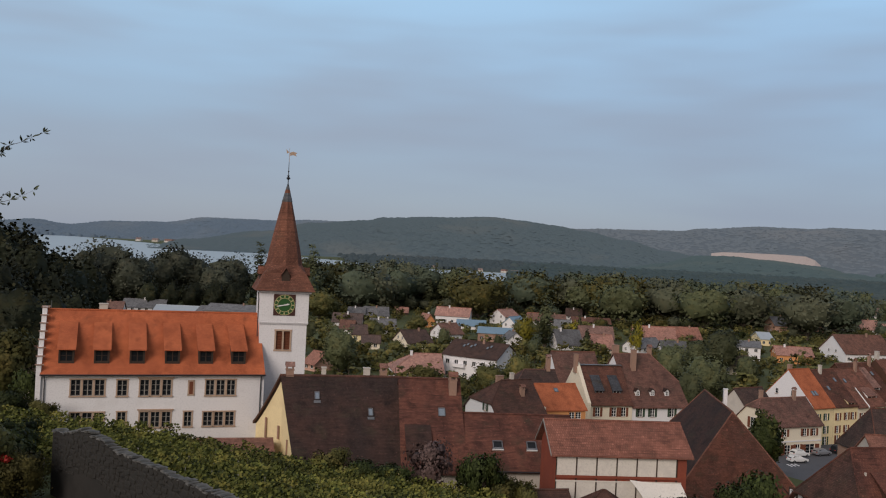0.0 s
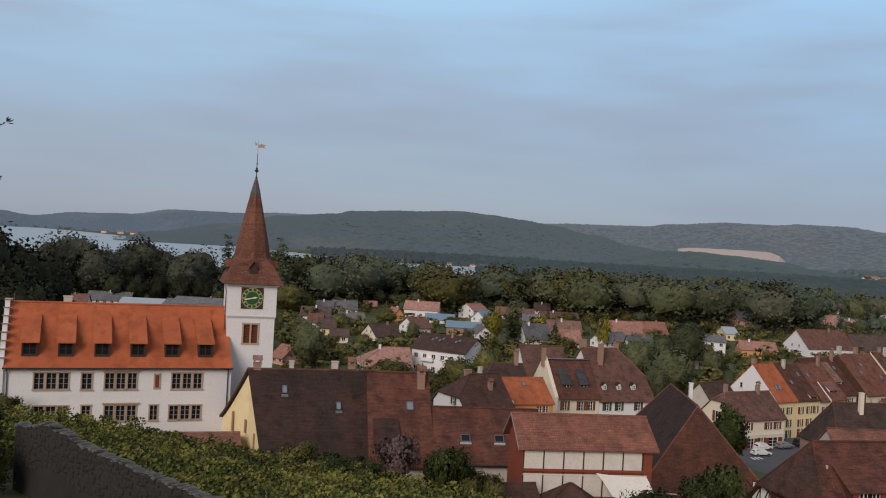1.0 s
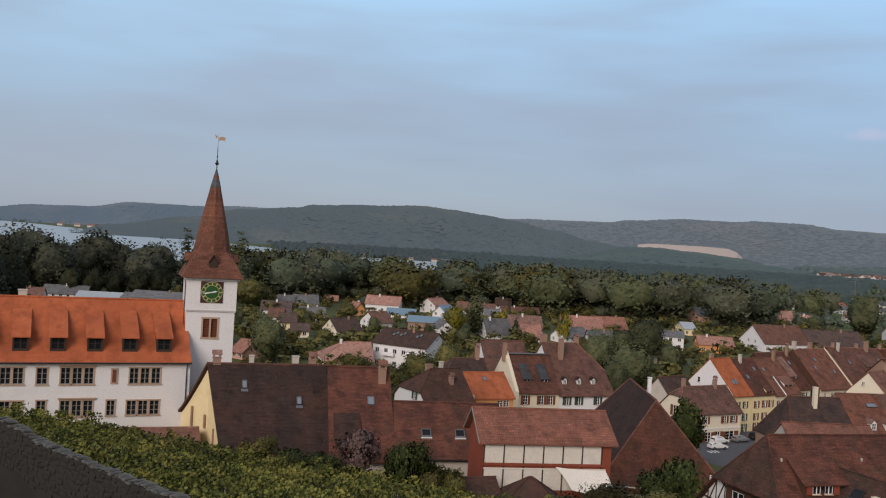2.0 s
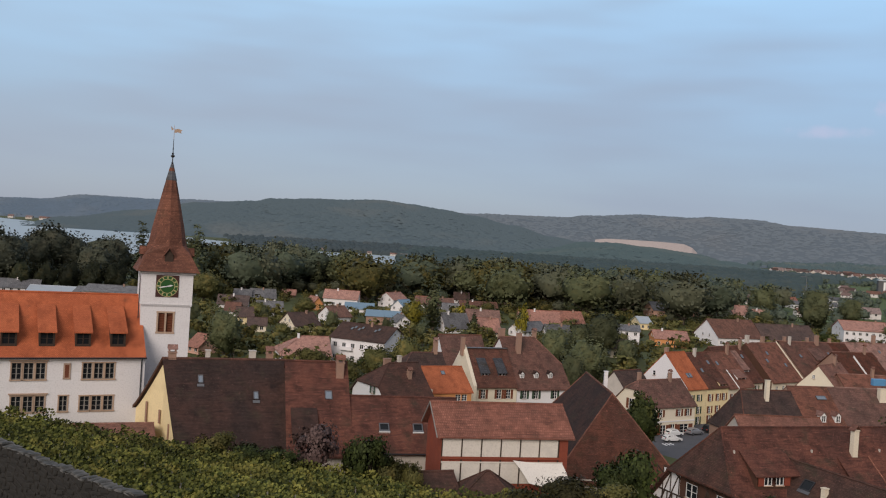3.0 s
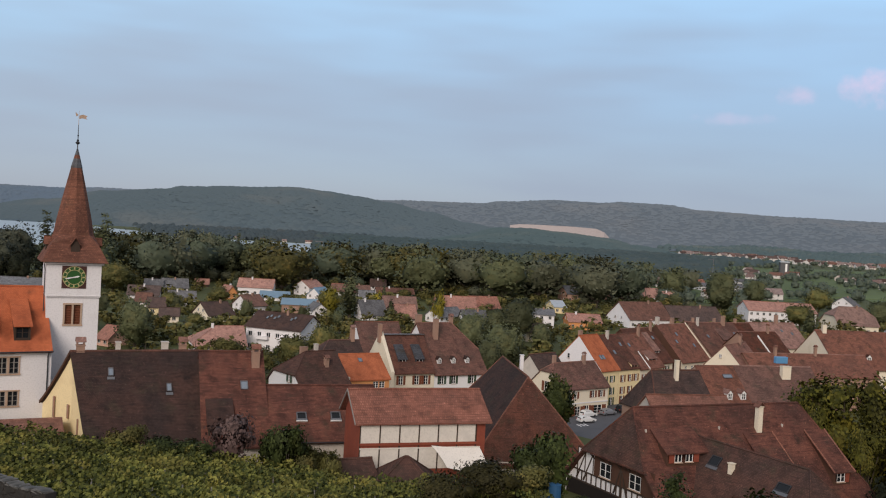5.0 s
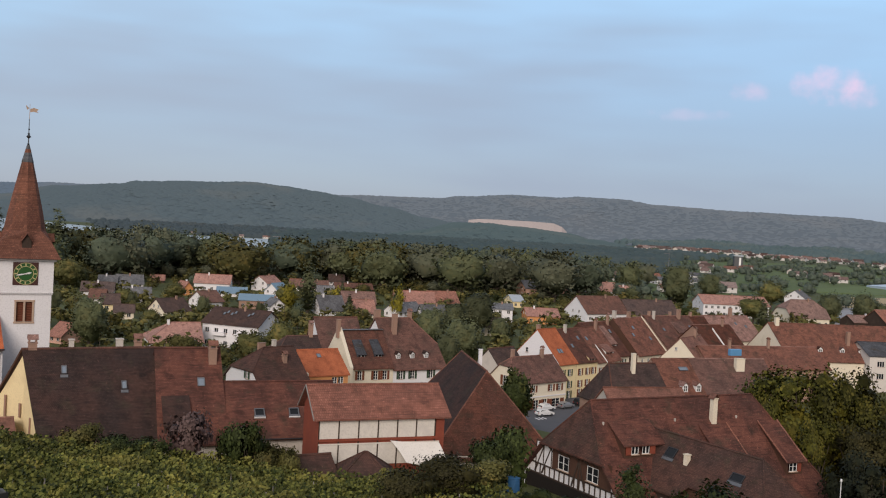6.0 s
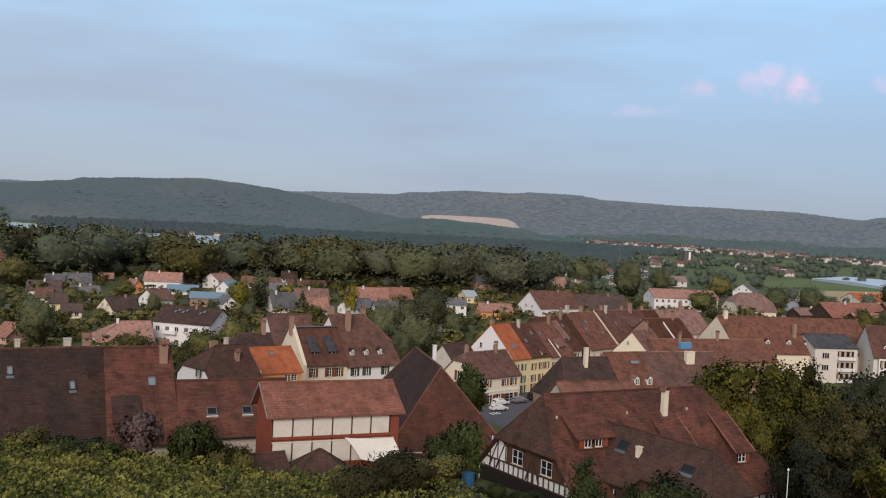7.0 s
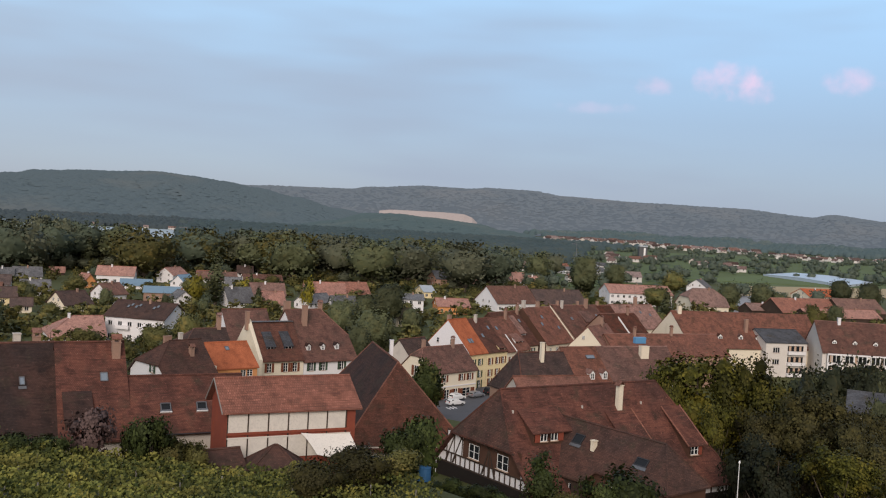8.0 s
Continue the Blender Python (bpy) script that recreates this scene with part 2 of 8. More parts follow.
DARK_METAL = plain_material("dark_metal", (0.05, 0.05, 0.055), rough=0.5, metal=0.5)
GLASS = glass_material()
BARK = plain_material("bark", (0.085, 0.066, 0.052), big=1.5)
LEAF = leaf_material("leaf", (0.008, 0.014, 0.004), (0.056, 0.072, 0.018), (0.092, 0.089, 0.022), lively=0.7)
LEAF_GARDEN = leaf_material("leaf_garden", (0.048, 0.055, 0.020), (0.141, 0.135, 0.046), (0.208, 0.160, 0.048))
LEAF_DARK = leaf_material("leaf_dark", (0.051, 0.059, 0.030), (0.084, 0.093, 0.044), (0.103, 0.101, 0.045))
# near-black leaves: the shade of slope and tree gaps is in the colour
LEAF_DEEP_SHADE = leaf_material("leaf_deep_shade", (0.008, 0.011, 0.006), (0.024, 0.028, 0.013), (0.040, 0.036, 0.014))
LEAF_SHADE = leaf_material("leaf_shade", (0.032, 0.038, 0.027), (0.075, 0.081, 0.056), (0.107, 0.101, 0.067))
LEAF_VINE = leaf_material("leaf_vine", (0.019, 0.031, 0.008), (0.172, 0.177, 0.040), (0.333, 0.291, 0.070), lively=1.0)
LEAF_VINE_GREEN = leaf_material("leaf_vine_green", (0.012, 0.019, 0.005), (0.140, 0.147, 0.032), (0.270, 0.228, 0.055), lively=1.0)
LEAF_PLUM = leaf_material("leaf_plum", (0.060, 0.038, 0.036), (0.150, 0.100, 0.092))
# lakeside leaves, base lifted towards grey to hold the distance haze
LEAF_WOOD = leaf_material("leaf_wood", (0.079, 0.088, 0.057), (0.114, 0.120, 0.074), (0.126, 0.124, 0.074))
# aerial haze is put into these three hill colours, paler and bluer
LEAF_HILL_HAZE = leaf_material("leaf_hill_haze", (0.093, 0.127, 0.169), (0.110, 0.147, 0.186), (0.140, 0.166, 0.193), 0.9, 0.0032, lively=0.15)
LEAF_SLOPE_HAZE = leaf_material("leaf_slope_haze", (0.074, 0.104, 0.122), (0.092, 0.122, 0.136), (0.126, 0.140, 0.140), 0.9, 0.0032, lively=0.15)
LEAF_RIDGE_HAZE = leaf_material("leaf_ridge_haze", (0.100, 0.122, 0.144), (0.112, 0.134, 0.154), (0.128, 0.142, 0.156), 0.9, 0.0032, lively=0.15)
LEAF_AUTUMN = leaf_material("leaf_autumn", (0.006, 0.009, 0.002), (0.096, 0.092, 0.012), (0.160, 0.124, 0.017), scale=0.2, lively=0.7)
LEAF_DRY = leaf_material("leaf_dry", (0.012, 0.012, 0.005), (0.076, 0.067, 0.020), (0.100, 0.084, 0.027), lively=0.6)
LEAF_GOLD = leaf_material("leaf_gold", (0.080, 0.085, 0.012), (0.26, 0.21, 0.022), (0.32, 0.24, 0.03))
# belt and plain leaves, their colours paled for haze as well
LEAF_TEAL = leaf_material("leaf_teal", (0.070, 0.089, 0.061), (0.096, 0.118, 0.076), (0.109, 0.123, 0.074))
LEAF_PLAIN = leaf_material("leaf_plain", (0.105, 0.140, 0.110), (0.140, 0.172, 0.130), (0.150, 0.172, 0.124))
LEAF_OLIVE = leaf_material("leaf_olive", (0.035, 0.037, 0.011), (0.132, 0.120, 0.037), (0.201, 0.150, 0.043))
# bluish haze mixed into the colour of the woods beyond the village
LEAF_FAR_HAZE = leaf_material("leaf_far_haze", (0.048, 0.074, 0.082), (0.068, 0.096, 0.100), (0.088, 0.106, 0.102), 0.9, 0.005)
GREY_WOOD = plain_material("grey_wood", (0.26, 0.24, 0.22))
FLOWER_RED = plain_material("flower_red", (0.42, 0.03, 0.02), rough=0.6)
GOLD_CLOTH = plain_material("yellow_cloth", (0.52, 0.33, 0.05))
GLASS_SHEET = plain_material("pale_sheeting", (0.48, 0.54, 0.62), (0.42, 0.48, 0.55), rough=0.35, big=0.03)


# ---- builders ----
def finish(name, bm, mat, parent=None, label="", at=None):
    """Links a bmesh as one mesh object with a UV map in metres along each face's level and slope."""
    bm.normal_update()
    layer = bm.loops.layers.uv.verify()
    for f in bm.faces:
        n = f.normal
        u = Vector((-n.y, n.x, 0)) if abs(n.z) < 0.98 else Vector((1, 0, 0))
        u.normalize()
        v = n.cross(u)
        for lp in f.loops:
            lp[layer].uv = (lp.vert.co.dot(u), lp.vert.co.dot(v))
    me = bpy.data.meshes.new(name)
    bm.to_mesh(me)
    bm.free()
    me.materials.append(mat)
    ob = new(name, me)
    if parent:
        ob.parent = parent
    if at:
        ob.matrix_basis = at
    if label:
        ob["label"] = label
    return ob


def part(name, bm, mat, parent, label=""):
    return finish(name, bm, mat, parent, label)


def thing(name, label, category, at, group="", kind=""):
    ob = new(name)
    ob.empty_display_size = 0.3
    ob.matrix_basis = at
    return tagged(ob, label, category, group, kind)


def add_box(bm, x0, x1, y0, y1, z0, z1, m=None):
    vs = [bm.verts.new((x, y, z)) for z in (z0, z1) for x, y in ((x0, y0), (x1, y0), (x1, y1), (x0, y1))]
    if m:
        for v in vs:
            v.co = m @ v.co
    for a, b, c, d in ((3, 2, 1, 0), (4, 5, 6, 7), (0, 1, 5, 4), (1, 2, 6, 5), (2, 3, 7, 6), (3, 0, 4, 7)):
        bm.faces.new((vs[a], vs[b], vs[c], vs[d]))
    return vs


def box(x0, x1, y0, y1, z0, z1, m=None, bevel=0.0):
    bm = bmesh.new()
    add_box(bm, x0, x1, y0, y1, z0, z1, m)
    if bevel:
        bmesh.ops.bevel(bm, geom=bm.edges[:], offset=bevel, segments=1, affect="EDGES")
    return bm


def add_slab(bm, pts, down):
    """A plate with the outline pts on top, reaching down by the vector down."""
    keep = []
    for p in pts:
        if not keep or (Vector(p) - keep[-1]).length > 1e-4:
            keep.append(Vector(p))
    if (keep[0] - keep[-1]).length < 1e-4:
        keep.pop()
    if len(keep) < 3:
        return
    top = [bm.verts.new(p) for p in keep]
    low = [bm.verts.new(p + Vector(down)) for p in keep]
    bm.faces.new(top)
    bm.faces.new(low[::-1])
    k = len(top)
    for i in range(k):
        j = (i + 1) % k
        bm.faces.new((top[j], top[i], low[i], low[j]))


def add_tube(bm, a, b, ra, rb=None, n=8):
    a, b = Vector(a), Vector(b)
    rb = ra if rb is None else rb
    d = (b - a).normalized()
    s = d.orthogonal().normalized()
    t = d.cross(s)
    rings = []
    for p, r in ((a, ra), (b, rb)):
        rings.append([bm.verts.new(p + (s * math.cos(k * math.tau / n) + t * math.sin(k * math.tau / n)) * max(r, 1e-3)) for k in range(n)])
    for k in range(n):
        j = (k + 1) % n
        bm.faces.new((rings[0][k], rings[0][j], rings[1][j], rings[1][k]))
    bm.faces.new(rings[0][::-1])
    bm.faces.new(rings[1])


def holed_wall(bm, m, length, z0, z1, holes, depth):
    """A flat wall along local x with openings cut out and their reveals; m takes local (x, 0, z) to place, inwards is +y."""
    xs = sorted({0.0, length, *[h[0] for h in holes], *[h[0] + h[2] for h in holes]})
    zs = sorted({z0, z1, *[h[1] for h in holes], *[h[1] + h[3] for h in holes]})
    grid = {}

    def vert(x, z):
        if (x, z) not in grid:
            grid[x, z] = bm.verts.new(m @ Vector((x, 0, z)))
        return grid[x, z]
    for xa, xb in zip(xs, xs[1:]):
        for za, zb in zip(zs, zs[1:]):
            mx, mz = (xa + xb) / 2, (za + zb) / 2
            if any(h[0] < mx < h[0] + h[2] and h[1] < mz < h[1] + h[3] for h in holes):
                continue
            bm.faces.new((vert(xa, za), vert(xb, za), vert(xb, zb), vert(xa, zb)))
    for hx, hz, hw, hh in holes:
        ring = [(hx, hz), (hx + hw, hz), (hx + hw, hz + hh), (hx, hz + hh)]
        for (ax, az_), (bx, bz) in zip(ring, ring[1:] + ring[:1]):
            bm.faces.new([bm.verts.new(m @ Vector(p)) for p in ((ax, 0, az_), (ax, depth, az_), (bx, depth, bz), (bx, 0, bz))])


WINDOW_MESHES = {}


def keep_mesh(key, make, mat):
    if key not in WINDOW_MESHES:
        ob = finish("mesh_source", make(), mat)
        WINDOW_MESHES[key] = ob.data
        bpy.data.objects.remove(ob)
    return WINDOW_MESHES[key]


def child(name, mesh, parent, at, label=""):
    ob = new(name, mesh)
    ob.parent, ob.matrix_basis = parent, at
    if label:
        ob["label"] = label
    return ob


def window(parent, at, w, h, lights=2, bars=2, surround=None, shutters=None, sill=True, frame_mat=None, deep=0.14):
    """A window set at the pose at (x along the wall, -y outwards, origin at its lower left corner)."""
    frame_mat = frame_mat or WHITE_PAINT

    def make_frame():
        bm = bmesh.new()
        t, cells = 0.06, []
        for i in range(lights):
            x0, x1 = w * i / lights + (t if i == 0 else 0.05), w * (i + 1) / lights - (t if i == lights - 1 else 0.05)
            for j in range(bars + 1):
                z0, z1 = h * j / (bars + 1) + (t if j == 0 else 0.018), h * (j + 1) / (bars + 1) - (t if j == bars else 0.018)
                cells.append((x0, z0, x1 - x0, z1 - z0))
        holed_wall(bm, Matrix.Translation((0, deep - 0.05, 0)), w, 0.0, h, cells, 0.09)
        bmesh.ops.remove_doubles(bm, verts=bm.verts[:], dist=0.0005)
        return bm

    def make_pane():
        return box(0.02, w - 0.02, deep + 0.005, deep + 0.03, 0.02, h - 0.02)
    fr = child("window", keep_mesh(("f", w, h, lights, bars, deep, frame_mat.name), make_frame, frame_mat), parent, at)
    child("pane", keep_mesh(("p", w, h, deep), make_pane, GLASS), fr, Matrix())
    if surround:
        def make_surround():
            bm = bmesh.new()
            t = 0.14
            for a, b in ((-t, 0), (w, w + t)):
                add_box(bm, a, b, -0.05, deep, 0, h)
            add_box(bm, -t - 0.04, w + t + 0.04, -0.09, deep, h, h + t)
            add_box(bm, -t - 0.06, w + t + 0.06, -0.13, deep, -t, 0)
            for i in range(1, lights):
                if lights >= 3 and w > 2.2:
                    x = w * i / lights
                    add_box(bm, x - 0.08, x + 0.08, -0.02, deep, 0, h)
            return bm
        child("surround", keep_mesh(("s", w, h, lights, surround.name), make_surround, surround), fr, Matrix())
    elif sill:
        child("sill", keep_mesh(("l", w), lambda: box(-0.08, w + 0.08, -0.1, deep, -0.08, 0), SANDSTONE), fr, Matrix())
    if shutters:
        def make_shutter():
            bm = bmesh.new()
            sw = w * 0.5
            line = [(-0.02, 0.0)]
            for k in range(8):
                line += [(-0.07, h * k / 8 + 0.01), (-0.035, h * (k + 0.9) / 8)]
            line.append((-0.02, h))
            a = [bm.verts.new((0, y, z)) for y, z in line]
            b = [bm.verts.new((sw, y, z)) for y, z in line]
            for i in range(len(line)):
                j = (i + 1) % len(line)
                bm.faces.new((a[i], b[i], b[j], a[j]))
            bm.faces.new(a[::-1])
            bm.faces.new(b)
            bmesh.ops.recalc_face_normals(bm, faces=bm.faces[:])
            return bm
        me = keep_mesh(("sh", w, h, shutters.name), make_shutter, shutters)
        for x in (-w * 0.5 - 0.03, w + 0.03):
            child("shutter", me, fr, Matrix.Translation((x, 0, 0)))
    return fr


def house(name, label, at, yaw, L, h, base, eave, ridge, hb=None, roof=None, wall=None, ov=0.55, ovg=0.3, left=0.0, right=0.0,
          inset=None, kick=0.0, skewl=0.0, skewr=0.0, front=(), lside=(), rside=(), surround=None, shutters=None, lights=2,
          bars=2, group="", category="house", thick=0.22, cap=True, plain=False, sides=None, frame_mat=None):
    """A house whose front eaves start at at and run L metres along yaw. h: plan depth from front wall to ridge, hb behind it.
    left and right: how much of each gable is hipped (0 to 1). front, lside, rside: windows (x, z above base, width, height)."""
    roof, wall = roof or BROWN_TILE, wall or WHITE_PLASTER
    hb = h if hb is None else hb
    W, he, hr = h + hb, eave - base, ridge - base
    root = thing(name, label, category, pose(at[0], at[1], base, 0, 0, yaw), group)
    tf, tb = (hr - he) / h, (hr - he) / hb
    inset = inset or {"l": left * h, "r": right * h}

    def xl(y):
        return skewl * y / W

    def xr(y):
        return L + skewr * y / W
    # slope lines, from the eaves (0) to the ridge (1)
    steps = sorted({0.0, 1.0, *([0.10, 0.22, 0.4] if kick else []), 1 - left, 1 - right})

    def slope(side, s):
        y = (-ov + (h + ov) * s) if side == "f" else (W + ov - (hb + ov) * s)
        z = (he - ov * tf + (hr - he + ov * tf) * s) if side == "f" else (he - ov * tb + (hr - he + ov * tb) * s)
        return y, z - kick * (hr - he) * math.sin(math.pi * min(1.0, s * 1.25)) ** 1.2 * (1 - s) if kick else z

    def edge(side, end, s):
        y, z = slope(side, s)
        q = left if end == "l" else right
        lo = 1 - q
        x = (xl(y) - ovg) if end == "l" else (xr(y) + ovg)
        if q > 0 and s > lo:
            k = (s - lo) / q
            y_lo, _ = slope(side, lo)
            x_lo = (xl(y_lo) - ovg) if end == "l" else (xr(y_lo) + ovg)
            x_hi = (xl(h) + inset["l"]) if end == "l" else (xr(h) - inset["r"])
            x = x_lo + (x_hi - x_lo) * k
        return Vector((x, y, z))
    bm = bmesh.new()
    for a, b in zip(steps, steps[1:]):
        add_slab(bm, [edge("f", "l", a), edge("f", "r", a), edge("f", "r", b), edge("f", "l", b)], (0, 0, -thick))
        add_slab(bm, [edge("b", "r", a), edge("b", "l", a), edge("b", "l", b), edge("b", "r", b)], (0, 0, -thick))
        if left > 0 and a >= 1 - left - 1e-6:
            add_slab(bm, [edge("b", "l", a), edge("f", "l", a), edge("f", "l", b), edge("b", "l", b)], (0, 0, -thick))
        if right > 0 and a >= 1 - right - 1e-6:
            add_slab(bm, [edge("f", "r", a), edge("b", "r", a), edge("b", "r", b), edge("f", "r", b)], (0, 0, -thick))
    bmesh.ops.remove_doubles(bm, verts=bm.verts[:], dist=0.002)
    part("roof", bm, roof, root)
    if cap:
        bm = bmesh.new()
        a, b = edge("f", "l", 1.0), edge("f", "r", 1.0)
        add_tube(bm, a + Vector((0, 0, 0.0)), b, 0.14, n=8)
        for end, q in (("l", left), ("r", right)):
            if q > 0:
                for side in "fb":
                    add_tube(bm, edge(side, end, 1 - q), edge(side, end, 1.0), 0.11, n=6)
        part("ridge_tiles", bm, RUST_TILE if roof is BROWN_TILE else BROWN_TILE if roof is DARK_TILE else roof, root)
    # walls
    bm = bmesh.new()
    holed_wall(bm, Matrix(), L, 0.0, he - 0.06, list(front), 0.16)
    for end, q in (("l", left), ("r", right)):
        pts = []
        x_of = xl if end == "l" else xr
        pts.append(Vector((x_of(0), 0, 0)))
        pts.append(Vector((x_of(0), 0, he - 0.06)))
        if q < 1:
            for s in [v for v in steps if 0.0 < v <= 1 - q]:
                y, z = slope("f", s)
                if y > 0.05:
                    pts.append(Vector((x_of(y), y, z - 0.12)))
            for s in [v for v in reversed(steps) if 0.0 < v <= 1 - q and v < 1]:
                y, z = slope("b", s)
                if y < W - 0.05:
                    pts.append(Vector((x_of(y), y, z - 0.12)))
        pts.append(Vector((x_of(W), W, he - 0.06)))
        pts.append(Vector((x_of(W), W, 0)))
        ends = bmesh.new() if sides else bm
        f = ends.faces.new([ends.verts.new(p) for p in (pts if end == "r" else pts[::-1])])
        f.normal_update()
        if (f.normal.x > 0) != (end == "r"):
            f.normal_flip()
        if sides:
            part("gable_wall", ends, sides, root)
    rear = bmesh.new() if sides else bm
    rear.faces.new([rear.verts.new(p) for p in ((xr(W), W, 0), (xl(W), W, 0), (xl(W), W, he - 0.06), (xr(W), W, he - 0.06))])
    if sides:
        part("rear_wall", rear, wall, root)
    bmesh.ops.remove_doubles(bm, verts=bm.verts[:], dist=0.002)
    part("wall", bm, wall, root)
    for x, z, w, hh in front:
        if plain:
            child("window", keep_mesh(("pl", w, hh), lambda: box(0, w, 0.12, 0.16, 0, hh), GLASS), root, Matrix.Translation((x, 0, z)))
            continue
        window(root, Matrix.Translation((x, 0, z)), w, hh, lights, bars, surround, shutters, frame_mat=frame_mat)
    for end, wins in (("l", lside), ("r", rside)):
        for y, z, w, hh in wins:
            # set into the gable: y is measured from the front
            if end == "l":
                ang = math.degrees(math.atan2(-W, -skewl)) if skewl else -90
                m = pose(xl(y + w) - 0.03, y + w, z, 0, 0, ang)
            else:
                ang = math.degrees(math.atan2(W, skewr)) if skewr else 90
                m = pose(xr(y) + 0.03, y, z, 0, 0, ang)
            window(root, m @ Matrix.Translation((0, -0.12, 0)), w, hh, lights, bars, surround, shutters)
    return root


def shade_slopes(root, mat, test):
    """Puts shade into the colour: darker tiles on those slopes of a roof whose normal passes the test."""
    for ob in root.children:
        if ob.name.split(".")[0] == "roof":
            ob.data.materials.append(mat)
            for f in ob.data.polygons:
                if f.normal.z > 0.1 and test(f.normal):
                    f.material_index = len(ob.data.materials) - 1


def chimney(root, x, y, z0, z1, w=0.7, d=0.7, mat=None, hood=True):
    """A masonry stack on a roof with a coping and a little tiled hood on piers."""
    mat = mat or GREY_PLASTER
    bm = bmesh.new()
    add_box(bm, x - w / 2, x + w / 2, y - d / 2, y + d / 2, z0, z1)
    add_box(bm, x - w / 2 - 0.07, x + w / 2 + 0.07, y - d / 2 - 0.07, y + d / 2 + 0.07, z1, z1 + 0.1)
    ob = part("chimney", bm, mat, root)
    if hood:
        for sx in (-1, 1):
            for sy in (-1, 1):
                cx, cy = x + sx * (w / 2 - 0.09), y + sy * (d / 2 - 0.09)
                part("pier", box(cx - 0.08, cx + 0.08, cy - 0.08, cy + 0.08, z1 + 0.1, z1 + 0.5), mat, ob)
        bm = bmesh.new()
        zt = z1 + 0.5
        for s in (-1, 1):
            add_slab(bm, [(x - w / 2 - 0.12, y + s * (d / 2 + 0.12), zt), (x + w / 2 + 0.12, y + s * (d / 2 + 0.12), zt), (x + w / 2 + 0.12, y, zt + 0.45), (x - w / 2 - 0.12, y, zt + 0.45)][::s], (0, 0, -0.08))
        part("hood", bm, RUST_TILE, ob)
    return ob


def skylight(root, x, y, z, slope_deg, w=0.7, h=1.0):
    """A small roof window lying in a slope that rises away from the front."""
    m = pose(x, y, z, slope_deg, 0, 0)
    bm = bmesh.new()
    for a in ((-w / 2, -w / 2 + 0.08, 0, h), (w / 2 - 0.08, w / 2, 0, h), (-w / 2, w / 2, 0, 0.08), (-w / 2, w / 2, h - 0.08, h)):
        add_box(bm, *a, -0.05, 0.12, m)
    fr = part("skylight", bm, METAL, root)
    part("pane", box(-w / 2 + 0.08, w / 2 - 0.08, 0.08, h - 0.08, 0.0, 0.07, m), SKY_GLASS, fr)


SKY_GLASS = material("roof_glass", 0.05)[0]
SKY_GLASS.node_tree.nodes["Principled BSDF"].inputs["Base Color"].default_value = (0.30, 0.34, 0.38, 1)
SKY_GLASS.node_tree.nodes["Principled BSDF"].inputs["Metallic"].default_value = 0.6


def shed_dormer(root, x, w, y0, z0, z1, yt, zt, roof, wall, lights=2, bars=1, wide=0.16, glaze=True, shut=None, frame_mat=None):
    """A dormer under one flat slope: front wall at depth y0 from z0 to z1, its roof running back to (yt, zt)."""
    bm = bmesh.new()
    t = (zt - z1) / (yt - y0)
    ya = y0 - 0.35
    add_slab(bm, [(x - wide, ya, z1 - 0.35 * t), (x + w + wide, ya, z1 - 0.35 * t), (x + w + wide, yt, zt), (x - wide, yt, zt)], (0, 0, -0.12))
    ob = part("dormer", bm, roof, root)
    # cheeks and front in one mesh
    bm = bmesh.new()
    k = 0.16
    for xa in (x, x + w - k):
        add_slab(bm, [(xa, y0, z1 - 0.1), (xa + k, y0, z1 - 0.1), (xa + k, yt - 1.3, zt - 1.3 * t - 0.1), (xa, yt - 1.3, zt - 1.3 * t - 0.1)], (0, 0, -(z1 - z0) - 0.1))
    add_box(bm, x + k, x + w - k, y0, y0 + 0.2, z0 - 0.3, z0 + 0.14)
    add_box(bm, x + k, x + w - k, y0, y0 + 0.2, z1 - 0.3, z1 - 0.1)
    part("dormer_wall", bm, wall, ob)
    if glaze:
        wn_ = window(ob, Matrix.Translation((x + k, y0 - 0.02, z0 + 0.14)), round(w - 2 * k, 2), round(z1 - z0 - 0.44, 2), lights, bars, None, shut, sill=False, frame_mat=frame_mat)
        return ob
    return ob


def gable_dormer(root, x, y0, z0, w=1.1, high=1.1, back=2.2, roof=None, wall=None):
    """A little gabled dormer with one window."""
    roof, wall = roof or BROWN_TILE, wall or WHITE_PAINT
    bm = bmesh.new()
    za, zr = z0 + high, z0 + high + w * 0.5
    for s in (-1, 1):
        pts = [(x + s * (w / 2 + 0.15), y0 - 0.2, za - 0.12), (x, y0 - 0.2, zr + 0.04), (x, y0 + back, zr + 0.04), (x + s * (w / 2 + 0.15), y0 + back, za - 0.12)]
        add_slab(bm, pts if s < 0 else pts[::-1], (0, 0, -0.08))
    ob = part("dormer", bm, roof, root)
    bm = bmesh.new()
    f = [(x - w / 2, za - 0.1), (x - w / 2, z0 - 0.4), (x + w / 2, z0 - 0.4), (x + w / 2, za - 0.1), (x, zr - 0.1)]
    a = [bm.verts.new((p, y0, q)) for p, q in f]
    b = [bm.verts.new((p, y0 + back, q)) for p, q in f]
    bm.faces.new(a), bm.faces.new(b[::-1])
    for i in range(5):
        j = (i + 1) % 5
        bm.faces.new((a[j], a[i], b[i], b[j]))
    bmesh.ops.recalc_face_normals(bm, faces=bm.faces[:])
    part("dormer_wall", bm, wall, ob)
    window(ob, Matrix.Translation((x - w * 0.34, y0 - 0.17, z0 + 0.05)), round(w * 0.68, 2), round(high - 0.1, 2), 2, 1, None, None, sill=False)
    return ob


